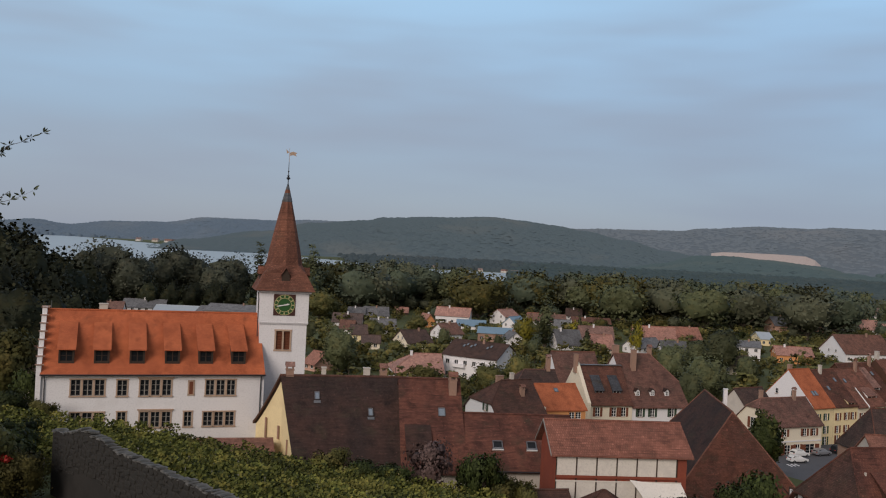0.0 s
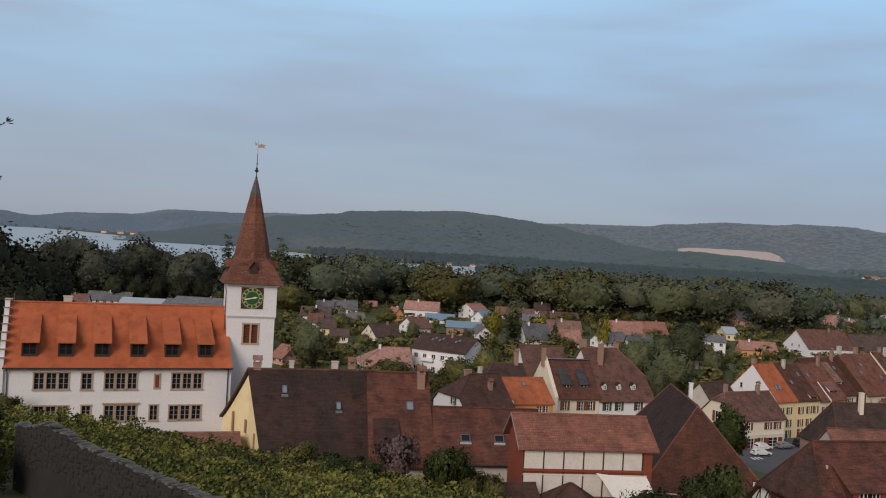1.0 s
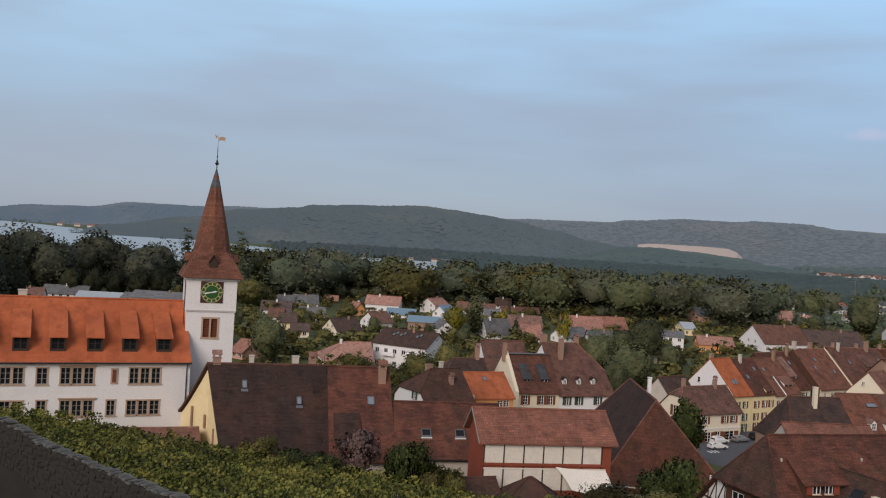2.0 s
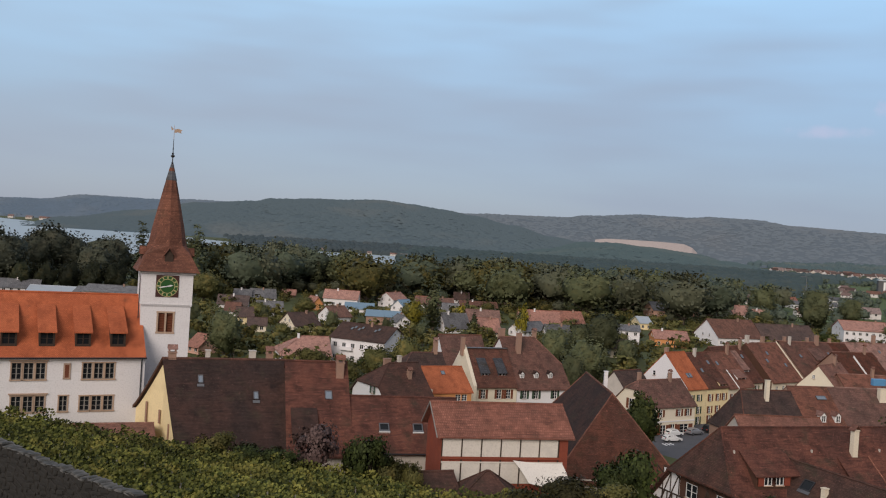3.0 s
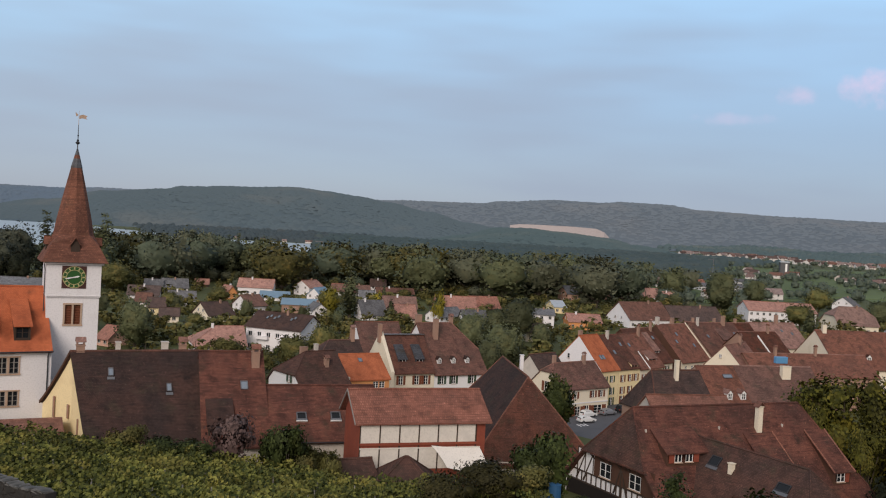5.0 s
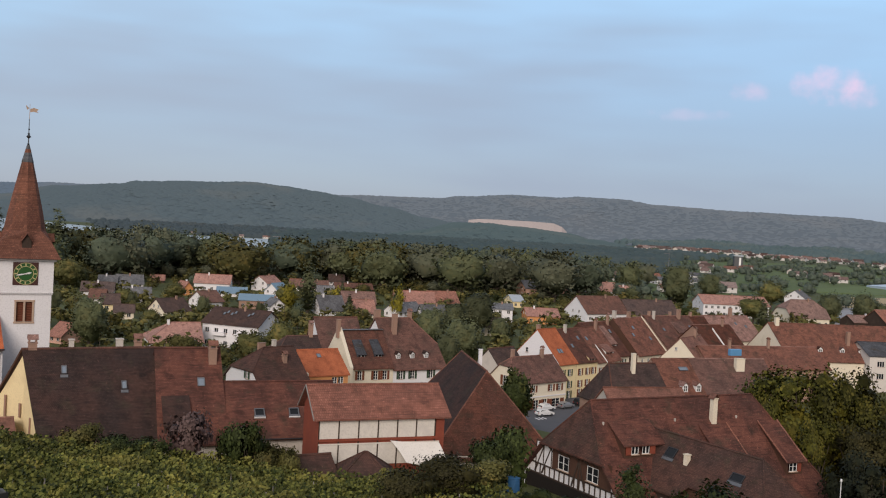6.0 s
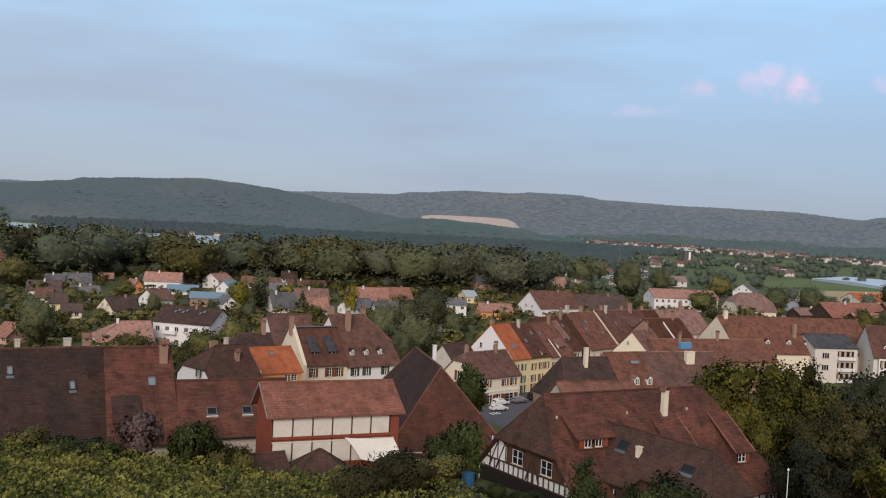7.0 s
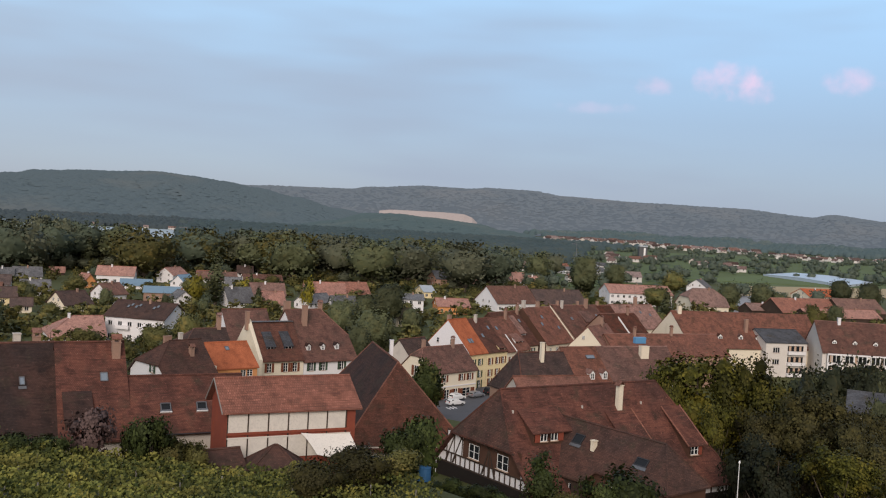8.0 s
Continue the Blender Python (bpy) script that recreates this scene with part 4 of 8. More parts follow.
back_pts = [(-3.9 * q, BACK * q, RIDGE - 8.2 * q + d - 0.15) for q, d in SWEEP]
bm.faces.new([bm.verts.new(p) for p in [(0, 0, 0)] + back_pts + [(-3.9, BACK, 0)]])
bm.faces.new([bm.verts.new(p) for p in ((1.3, FRONT, 0), (13.3, FRONT, 0), (13.3, FRONT, 5.0), (1.3, FRONT, 5.0))])
bm.faces.new([bm.verts.new(p) for p in ((-3.9, BACK, 0), (-3.9, BACK, 5.0), (13.3, BACK, 5.0), (13.3, BACK, 0))])
bmesh.ops.remove_doubles(bm, verts=bm.verts[:], dist=0.002)
part("wall", bm, YELLOW_PLASTER, dark)
for x, y, z, hh, turn in ((-1.6, 2.55, 5.6, 2.3, 28), (-0.3, 0.2, 5.9, 1.5, 28), (0.5, -3.1, 4.4, 2.1, 10)):
    part("slit", box(-0.05, 0.06, -0.14, 0.14, 0, hh, pose(x - 0.02, y, z, 0, 0, turn)), RUST_PLASTER, dark)
for x, y in ((3.7, -2.1), (9.65, -3.45)):
    skylight(dark, x, y, RIDGE + RISE * y + 0.02, 49, 0.55, 1.0)
    m = pose(x, y - 0.3, RIDGE + RISE * (y - 0.3) + 0.03, 49, 0, 0)
    part("flashing", box(-0.38, 0.38, 0, 0.34, 0.0, 0.05, m), METAL, dark, "dull lead flashing")
pipe(dark, "gutter", [(1.2, -7.55, 4.45), (13.3, -7.55, 4.45)], 0.08, DARK_METAL)
pipe(dark, "drainpipe", [(-4.3, 7.1, 4.9), (-4.5, 6.9, 4.5), (-4.1, 6.8, 4.0)], 0.05, DARK_METAL)
for x, y, w, hood in ((0.7, 0.3, 0.85, True), (4.6, 0.8, 0.5, False), (9.6, 0.9, 0.7, False), (11.5, 0.5, 0.75, True)):
    chimney(dark, x, y, 11.8, 13.75 if hood else 14.0, w, w, RUST_PLASTER if hood else GREY_PLASTER, hood=hood)
low_roof = house("lean_to", "low lean-to with a rust tiled roof", (-25.2, 100.5), 15, 7.8, 2.2, 13.0, 18.4, 19.2, roof=RUST_TILE, wall=YELLOW_PLASTER, category="outbuilding")

dark2 = house("old_house", "old house with a brown tiled roof and chimney", (-3.05, 100.0), 8, 6.6, 7.6, 13.0, 18.0, 26.35, roof=FARM_TILE, wall=GREY_PLASTER)
skylight(dark2, 4.5, 4.2, 9.6, 47.5, 0.8, 1.1)
chimney(dark2, 5.9, 6.5, 11.4, 13.4, 0.85, 0.85, RUST_PLASTER)
shed_dormer(dark2, 0.4, 2.6, 0.4, 5.0, 6.6, 3.6, 8.9, DARK_TILE, TIMBER, glaze=False)

wing = house("old_house", "low side wing with a brown tiled roof", (3.2, 100.9), 6, 12.6, 5.0, 13.0, 18.3, 22.95, roof=FARM_TILE, wall=GREY_PLASTER)
for x in (4.1, 7.9):
    m = pose(x, 1.5, 6.74, 43, 0, 0)
    bm = bmesh.new()
    for a in ((-0.55, -0.45, 0, 0.95), (0.45, 0.55, 0, 0.95), (-0.55, 0.55, 0.85, 0.95), (-0.6, 0.6, -0.18, 0.06)):
        add_box(bm, *a, -0.02, 0.2, m)
    fr = part("roof_hatch", bm, METAL, wing, "dull metal frame")
    part("pane", box(-0.45, 0.45, 0.05, 0.85, 0.0, 0.08, m), GLASS, fr)
    part("sill", box(-0.62, 0.62, -0.26, -0.19, -0.02, 0.2, m), WHITE_PAINT, fr, "white metal apron")
pipe(wing, "gutter", [(0, -0.6, 4.7), (12.6, -0.6, 4.7)], 0.07, DARK_METAL)

# ---- red barn ----
barn = house("barn", "red boarded barn with white infill panels and tiled roof", (12.27, 92.78), 6, 13.4, 3.85, 13.0, 22.0, 24.4, hb=3.0, roof=PINK_TILE, wall=RED_BOARD, ov=0.5, ovg=0.6, thick=0.16, category="barn")
PANEL = plain_material("pale_panel", (0.66, 0.61, 0.55), (0.5, 0.46, 0.42), big=0.5, amount=0.4)
for k in range(6):
    x0 = 0.07 + k * 2.06
    part("panel", box(x0, x0 + 1.96, -0.06, 0.0, 6.62, 8.72, bevel=0.01), PANEL, barn)
    part("panel", box(x0, x0 + 1.96, -0.06, 0.0, 3.9, 6.0, bevel=0.01), PANEL, barn)
for k in range(7):
    x = 0.02 + k * 2.06
    part("post", box(x - 0.06, x + 0.06, -0.12, -0.0, 3.6, 8.75), TIMBER, barn)
part("rail", box(0.0, 12.9, -0.16, -0.06, 6.36, 6.62), RED_BOARD, barn)
part("rail", box(0.0, 12.9, -0.13, -0.06, 6.0, 6.14), PANEL, barn)
for x0, x1 in ((-0.1, 0.0), (12.5, 13.4)):
    part("corner_board", box(x0, x1, -0.1, 0.0, 0, 8.8), RED_BOARD, barn)
for y0, y1, z0, z1 in ((-0.5, 3.85, 8.69, 11.4), (3.85, 7.3, 11.4, 8.65)):
    bm = bmesh.new()
    add_slab(bm, [(-0.68, y0, z0 + 0.06), (-0.6, y0, z0 + 0.06), (-0.6, y1, z1 + 0.06), (-0.68, y1, z1 + 0.06)], (0, 0, -0.18))
    part("barge_board", bm, GREY_WOOD, barn)
for k in range(22):
    y = 0.15 + k * 0.3
    part("board", box(-0.05, -0.01, y, y + 0.27, 0, min(8.75 + y * 0.62, 11.1 - (y - 3.85) * 0.8)), RED_BOARD, barn)
# white sail stretched as an awning
bm = bmesh.new()
pts = {}
for i in range(9):
    for j in range(7):
        u, v = i / 8, j / 6
        x = 7.5 + u * 5.3 + v * (1.3 * (1 - u) + 0.5 * u)
        y = -0.3 - v * 1.6
        z = 6.35 - 0.3 * u - v * 1.9 - 0.28 * math.sin(math.pi * u) * (0.4 + 0.6 * v) + 0.15 * math.sin(math.pi * v)
        pts[i, j] = bm.verts.new((x, y, z))
for i in range(8):
    for j in range(6):
        bm.faces.new((pts[i, j], pts[i, j + 1], pts[i + 1, j + 1], pts[i + 1, j]))
sail = finish("awning", bm, IVORY_PLASTER, at=barn.matrix_basis.copy())
tagged(sail, "white cloth awning stretched beside the red barn", "awning")
solid = sail.modifiers.new("thick", "SOLIDIFY")
solid.thickness = 0.02
shed1 = house("shed", "small shed with a brown hipped tiled roof", (13.4, 85.6), -6, 5.2, 2.4, 13.0, 17.8, 19.6, roof=WING_TILE, wall=TIMBER, left=1, right=1, category="shed")
shed2 = house("shed", "low shed with a rust tiled roof", (9.0, 88.4), 12, 4.6, 1.8, 13.0, 17.5, 18.6, roof=WING_TILE, wall=GREY_PLASTER, category="shed")

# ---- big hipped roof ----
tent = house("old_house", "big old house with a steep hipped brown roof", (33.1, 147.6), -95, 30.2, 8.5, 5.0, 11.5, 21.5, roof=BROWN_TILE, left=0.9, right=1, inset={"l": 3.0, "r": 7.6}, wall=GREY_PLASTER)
# shade of the left-hand slope, put in as darker tile colour
shade_slopes(tent, DARK_TILE, lambda v: v.y < -0.3)
chimney(tent, 6.0, 11.0, 12.0, 17.2, 0.55, 0.55, WHITE_PLASTER, hood=False)

# ---- half-timbered farmhouse ----
farm = house("farmhouse", "half-timbered farmhouse under a huge brown tiled roof", (47.2, 93.3), 11, 30.4, 9.85, 6.5, 11.16, 21.7, roof=FARM_TILE, wall=WHITE_PLASTER, left=0.535, right=0.97,
             skewl=-1.9, inset={"l": 1.6, "r": 4.5}, ov=0.8, ovg=0.9, kick=0.02, category="farmhouse", thick=0.25)
# the left hip is darkened by tile colour for its shade
shade_slopes(farm, WING_TILE, lambda v: v.x < -0.3)
face = pose(-1.9, 19.7, 0, 0, 0, math.degrees(math.atan2(-19.7, 1.9)))       # x runs from the back corner to the front corner
SPAN = math.hypot(19.7, 1.9)
part("boarding", box(2.4, SPAN - 3.4, -0.10, -0.02, 6.0, 9.0, face), BROWN_BOARD, farm, "dark brown weathered boarding")
for k in range(17):
    x = 2.3 + k * 0.95
    part("post", box(x - 0.065, x + 0.065, -0.12, -0.02, 4.8, 6.0, face), TIMBER, farm)
for z, x0, x1 in ((4.62, 1.0, SPAN - 0.2), (5.92, 1.6, SPAN - 2.2)):
    part("rail", box(x0, x1, -0.16, -0.02, z, z + 0.16, face), TIMBER, farm)
part("panel", box(2.3, 5.6, -0.13, -0.02, 6.1, 8.7, face), WHITE_PLASTER, farm)
for x in (2.4, 3.9, 5.5):
    part("post", box(x - 0.08, x + 0.08, -0.17, -0.03, 6.0, 8.9, face), TIMBER, farm)
for x, z, lean, lo, hi in ((3.2, 6.9, 26, -2.2, 1.8), (4.6, 6.9, 26, -2.2, 1.7), (10.1, 6.6, 20, -1.8, 1.4), (11.3, 6.6, -20, -1.8, 1.4), (10.7, 6.6, 0, -1.8, 1.9)):
    part("brace", box(-0.08, 0.08, -0.19, -0.03, lo, hi, face @ pose(x, 0, z, 0, lean, 0)), TIMBER, farm)
# boards added in near-black to stand in for the shade under the eaves
SHADE_BOARD = plain_material("shade_dark_boarding", (0.016, 0.012, 0.010), (0.024, 0.018, 0.014))
part("boarding", box(0.3, SPAN - 0.2, -0.12, -0.02, 0.2, 4.62, face), SHADE_BOARD, farm, "near-black boarding standing in for shade")
part("boarding", box(0.0, 30.4, -0.08, -0.02, 0.2, 2.6), SHADE_BOARD, farm, "near-black boarding standing in for shade")
for k in range(9):
    part("post", box(19.0 + 1.35 * k, 19.16 + 1.35 * k, -0.12, -0.02, 2.6, 4.5), TIMBER, farm)
for x in (6.9, 12.3):
    window(farm, face @ Matrix.Translation((x, -0.28, 6.3)), 2.0, 1.75, 2, 1, None, None, frame_mat=WHITE_PAINT)
for k in range(9):
    x = 2.2 + k * 1.7
    bm = bmesh.new()
    add_tube(bm, face @ Vector((x, -0.05, 8.0)), face @ Vector((x, -0.95, 8.9)), 0.08, n=6)
    part("bracket", bm, TIMBER, farm)
FARM_RISE = 10.54 / 9.85


def farm_z(y):
    return 4.66 + FARM_RISE * y


# wide dormer under a flattened slope, with red shutters
shed_dormer(farm, 2.0, 5.4, 4.5, 9.7, 11.15, 7.7, 13.1, FARM_TILE, BROWN_BOARD, lights=2, bars=0, wide=0.3, glaze=False)
for x in (3.0, 4.55):
    window(farm, Matrix.Translation((x, 4.35, 9.85)), 1.0, 1.05, 2, 0, None, None, frame_mat=WHITE_PAINT)
for x in (2.2, 5.65):
    part("shutter", box(x, x + 0.75, 4.38, 4.46, 9.8, 10.95), RED_BOARD, farm)
# long dormer that runs far up the slope
shed_dormer(farm, 24.9, 2.6, 2.0, 6.85, 8.55, 7.0, 12.3, FARM_TILE, BROWN_BOARD, wide=0.4, glaze=False)
window(farm, Matrix.Translation((25.25, 1.85, 7.05)), 1.25, 1.25, 2, 1, None, None, frame_mat=WHITE_PAINT)
part("shutter", box(26.6, 27.2, 1.9, 1.98, 7.0, 8.3), RED_BOARD, farm)
for x in (24.55, 27.85):
    bm = bmesh.new()
    add_slab(bm, [(x - 0.07, 1.65, 8.4), (x + 0.07, 1.65, 8.4), (x + 0.07, 7.0, 12.42), (x - 0.07, 7.0, 12.42)], (0, 0, -0.14))
    part("verge", bm, PALE_TILE, farm)
# second long dormer beside the chimney
shed_dormer(farm, 15.2, 3.9, 2.6, 7.3, 8.9, 7.0, 12.25, FARM_TILE, BROWN_BOARD, wide=0.3, glaze=False)
bm = bmesh.new()
add_slab(bm, [(19.3, 2.3, 8.75), (19.44, 2.3, 8.75), (19.44, 7.0, 12.37), (19.3, 7.0, 12.37)], (0, 0, -0.14))
part("verge", bm, PALE_TILE, farm)
for x in (1.0, 11.6, 21.4):
    part("roof_hook", box(x, x + 0.16, 7.5, 7.7, farm_z(7.5), farm_z(7.5) + 0.35), GREY_PLASTER, farm)
chimney(farm, 17.44, 7.3, 11.4, 15.35, 0.68, 0.66, CREAM_PLASTER, hood=False)
bm = bmesh.new()
for q in (-1, 1):
    add_slab(bm, [(17.44 + q * 0.55, 6.8, 15.42), (17.44, 6.8, 16.05), (17.44, 7.8, 16.05), (17.44 + q * 0.55, 7.8, 15.42)][::-q], (0, 0, -0.08))
part("hood", bm, RUST_TILE, farm)
cross = house("farmhouse_wing", "lower farmhouse wing with a hipped brown tiled roof", (50.89, 100.76), -72.4, 19.0, 3.25, 6.5, 14.9, 18.66, roof=WING_TILE, wall=BROWN_BOARD, right=1, inset={"r": 3.1, "l": 0}, ov=0.4, ovg=0.3,
              category="farmhouse", front=[(11.2, 5.6, 1.1, 1.7), (13.4, 5.6, 1.1, 1.7)], lights=2, bars=1)
bm = bmesh.new()
add_slab(bm, [(2.9, -0.3, 8.1), (3.4, -1.6, 6.6), (8.0, -1.55, 6.66), (9.3, -0.3, 8.1)], (0, 0, -0.2))
part("catslide", bm, WING_TILE, cross)
bm = bmesh.new()
holed_wall(bm, Matrix.Translation((3.4, -1.2, 0)), 4.4, 0.0, 6.7, [(0.8, 3.9, 0.5, 2.0), (2.4, 3.9, 0.5, 2.0)], 0.15)
add_box(bm, 7.65, 7.8, -1.2, 0.0, 0.0, 6.7)
part("porch_wall", bm, TIMBER, cross)
for x in (4.2, 5.8):
    window(cross, Matrix.Translation((x, -1.2, 3.9)), 0.5, 2.0, 1, 1, None, None, sill=False, frame_mat=WHITE_PAINT)
for x, y, w, hh in ((3.6, 1.2, 1.5, 1.3), (13.4, 1.0, 1.7, 1.0)):
    m = pose(x, y, 8.4 + 1.157 * y + 0.04, 49.2, 0, 0)
    bm = bmesh.new()
    for a in ((0, 0.1, 0, hh), (w - 0.1, w, 0, hh), (0.1, w - 0.1, hh - 0.1, hh), (0.1, w - 0.1, 0, 0.1)):
        add_box(bm, *a, -0.04, 0.12, m)
    fr = part("roof_hatch", bm, DARK_METAL, cross, "dark metal roof window frame")
    part("pane", box(0.1, w - 0.1, 0.1, hh - 0.1, 0.0, 0.06, m), GLASS, fr)
    part("apron", box(-0.1, w + 0.1, -0.4, 0.0, -0.02, 0.05, m), METAL, fr)
chimney(cross, 7.1, 1.3, 9.2, 10.75, 0.55, 0.55, CREAM_PLASTER, hood=False)

# ---- the lane of old houses ----
white6 = house("old_house", "small white house with a half-hipped dark roof", (10.4, 155.0), 28, 9.6, 5.4, 6.0, 14.0, 18.9, left=0.62, roof=WING_TILE, lside=[(3.4, 8.1, 0.8, 1.6)], shutters=GREEN_SHUTTER, inset={"l": 3.8, "r": 0})
chimney(white6, 6.0, 5.6, 11.5, 14.0, 0.6, 0.6, GREY_PLASTER, hood=False)
chimney(white6, 6.6, 3.0, 9.6, 11.6, 0.7, 0.7, RUST_PLASTER)
chimney(white6, 3.9, 6.2, 11.5, 13.5, 1.3, 0.6, RUST_PLASTER, hood=False)

orange = house("old_house", "house with a bright orange tiled roof", (20.1, 168.9), 18, 7.9, 5.4, 4.0, 13.0, 16.8, roof=ORANGE_TILE, wall=ORANGE_PLASTER, ov=0.25, front=[(4.6, 7.2, 1.1, 1.2), (5.9, 7.2, 1.1, 1.2)], hb=1.2)
skylight(orange, 3.6, 3.6, 11.5, 35, 0.8, 1.0)
part("firewall", box(-0.7, -0.2, -0.3, 6.6, 0, 9.4, None), CREAM_PLASTER, orange)
cream = house("old_house", "cream house with brown shutters and brown roof", (31.2, 189.0), 14, 9.4, 6.6, 3.0, 11.5, 18.1, wall=CREAM_PLASTER,
              front=[(1.3, 5.5, 1.0, 1.9), (4.9, 5.5, 1.0, 1.9), (7.0, 5.5, 1.0, 1.9), (1.3, 2.2, 1.0, 1.7), (4.9, 2.2, 1.0, 1.7), (7.0, 2.2, 1.0, 1.7)], shutters=SHUTTER, ovg=0.0)
bm = bmesh.new()
for ya, za, yb, zb in ((-0.7, 8.3, 6.6, 15.7), (6.6, 15.7, 13.9, 8.3)):
    add_slab(bm, [(-0.75, ya, za), (0.0, ya, za), (0.0, yb, zb), (-0.75, yb, zb)], (0, 0, -9.0))
part("firewall", bm, CREAM_PLASTER, cream)
for x in (1.7, 5.6):
    shed_dormer(cream, x, 1.8, 1.5, 9.7, 10.9, 4.6, 13.3, SLATE_TILE, SLATE_TILE, lights=2, bars=0)
chimney(cream, -0.9, 6.2, 13.5, 17.3, 0.7, 0.9, RUST_PLASTER, hood=False)
part("ridge_sheet", box(0, 9.4, 6.1, 7.1, 15.08, 15.22), METAL, cream)
white9 = house("old_house", "white house with a tall half-hipped brown roof", (40.4, 191.4), 16, 12.6, 9.5, 3.0, 11.0, 20.3, right=0.52, inset={"r": 4.2, "l": 0}, kick=0.03,
               front=[(1.3, 5.4, 1.0, 1.9), (4.1, 5.4, 1.0, 1.9), (8.6, 5.4, 1.0, 1.9), (1.3, 2.1, 1.0, 1.8), (4.1, 2.1, 1.0, 1.8)], shutters=GREEN_SHUTTER)
for x in (1.9, 5.3, 8.7):
    gable_dormer(white9, x, 1.7, 9.5, 0.95, 1.0, 2.0, DARK_TILE)
chimney(white9, 3.1, 6.6, 14.0, 18.4, 1.0, 0.9, RUST_PLASTER, hood=False)
chimney(white9, 0.8, 10.6, 15.5, 18.9, 1.3, 1.0, RUST_PLASTER, hood=False)
chimney(white9, 8.8, 10.4, 15.0, 18.3, 0.8, 0.8, RUST_PLASTER)
behind = house("old_house", "old house with a steep brown roof and white gable", (26.8, 203.5), 14, 10.0, 5.5, 3.0, 13.0, 19.2, roof=BROWN_TILE, rside=[(4.4, 11.6, 0.9, 1.2)])
parapet_h = house("old_house", "cream house with a dark hipped roof", (14.5, 186.0), 16, 11.5, 5.0, 3.0, 12.5, 17.0, roof=DARK_TILE, wall=CREAM_PLASTER, left=1)
chimney(parapet_h, 10.2, 5.0, 11.5, 16.2, 0.8, 0.8, RUST_PLASTER)
part("dormer_wall", box(5.8, 11.4, 0.2, 3.0, 9.0, 11.2), CREAM_PLASTER, parapet_h)

orgab = house("old_house", "yellow house with white gable and orange roof", (85.3, 211.0), 30, 7.0, 7.3, 0.0, 9.5, 16.8, roof=ORANGE_TILE, wall=YELLOW_PLASTER, ov=0.5, ovg=0.1,
              front=[(1.3, 6.0, 0.95, 1.6), (4.1, 6.0, 0.95, 1.6), (1.3, 3.0, 0.95, 1.7), (4.1, 3.0, 0.95, 1.7), (1.3, 0.2, 1.0, 2.1), (4.1, 0.2, 1.0, 2.1)], shutters=GREEN_SHUTTER)
part("gable_wall", box(-0.12, -0.02, 0.05, 14.5, 0, 9.4), WHITE_PLASTER, orgab)
bm = bmesh.new()
add_slab(bm, [(-0.12, 0.05, 9.35), (-0.12, 14.5, 9.35), (-0.12, 7.3, 16.5)][::-1], (0.10, 0, 0))
bmesh.ops.recalc_face_normals(bm, faces=bm.faces[:])
part("gable_wall", bm, WHITE_PLASTER, orgab)
for y in (5.4, 9.8):
    window(orgab, pose(-0.16, y + 0.8, 10.8, 0, 0, -90) @ Matrix.Translation((0, -0.12, 0)), 0.8, 1.2, 1, 1, None, None)
skylight(orgab, 2.6, 1.9, 11.4, 45, 0.8, 1.3)
skylight(orgab, 3.6, 1.9, 11.4, 45, 0.8, 1.3)
chimney(orgab, 0.7, 7.6, 15.5, 17.8, 0.9, 0.8, RUST_PLASTER, hood=False)
row_b = house("old_house", "yellow terraced house with a brown roof", sides=RUST_PLASTER, at=(91.4, 214.5), yaw=30, L=8.6, h=7.3, base=0.0, eave=9.3, ridge=16.5, wall=YELLOW_PLASTER, ov=0.4, ovg=0.0,
              front=[(1.2, 5.8, 1.0, 1.7), (4.2, 5.8, 1.0, 1.7), (6.6, 5.8, 1.0, 1.7), (1.2, 2.9, 1.0, 1.7), (4.2, 2.9, 1.0, 1.7), (1.2, 0.2, 1.0, 2.2), (4.6, 0.2, 1.2, 2.2)], shutters=SHUTTER)
shed_dormer(row_b, 5.0, 2.6, 0.0, 8.6, 10.0, 3.4, 11.9, BROWN_TILE, YELLOW_PLASTER)
crm12 = house("old_house", "cream corner house with a brown roof", (71.2, 198.1), 24, 14.6, 5.3, 0.0, 7.0, 11.8, wall=CREAM_PLASTER, left=0.35, ov=0.5,
              front=[(3.6, 4.3, 1.1, 1.6), (9.2, 4.3, 1.1, 1.6), (11.9, 4.3, 1.1, 1.6), (1.6, 0.2, 1.2, 2.3), (4.3, 0.4, 1.6, 2.1), (7.4, 0.1, 1.2, 2.5), (10.2, 0.5, 2.6, 2.0)], lside=[(4.4, 5.4, 1.5, 2.3)], shutters=SHUTTER)
part("cornice", box(0, 14.6, -0.15, 0, 3.15, 3.4), WHITE_PLASTER, crm12)
chimney(crm12, 2.2, 5.6, 10.6, 13.4, 0.7, 0.7, RUST_PLASTER, hood=False)
annex = house("old_house", "small house with a dark roof", (72.0, 214.5), 30, 9.0, 4.6, 0.0, 7.0, 11.6, roof=DARK_TILE, wall=GREY_PLASTER)

row_b2 = house("old_house", "terraced house with a weathered brown roof", sides=RUST_PLASTER, at=(98.9, 219.0), yaw=32, L=10.5, h=7.6, base=0.0, eave=9.0, ridge=16.4, roof=RUST_TILE, wall=CREAM_PLASTER, front=[(1.4, 5.4, 1.0, 1.7), (4.6, 5.4, 1.0, 1.7), (7.6, 5.4, 1.0, 1.7)], shutters=SHUTTER)
shed_dormer(row_b2, 5.4, 3.6, 1.2, 7.6 + 2.0, 10.9, 4.9, 13.3, RUST_TILE, WHITE_PAINT)
bm = bmesh.new()
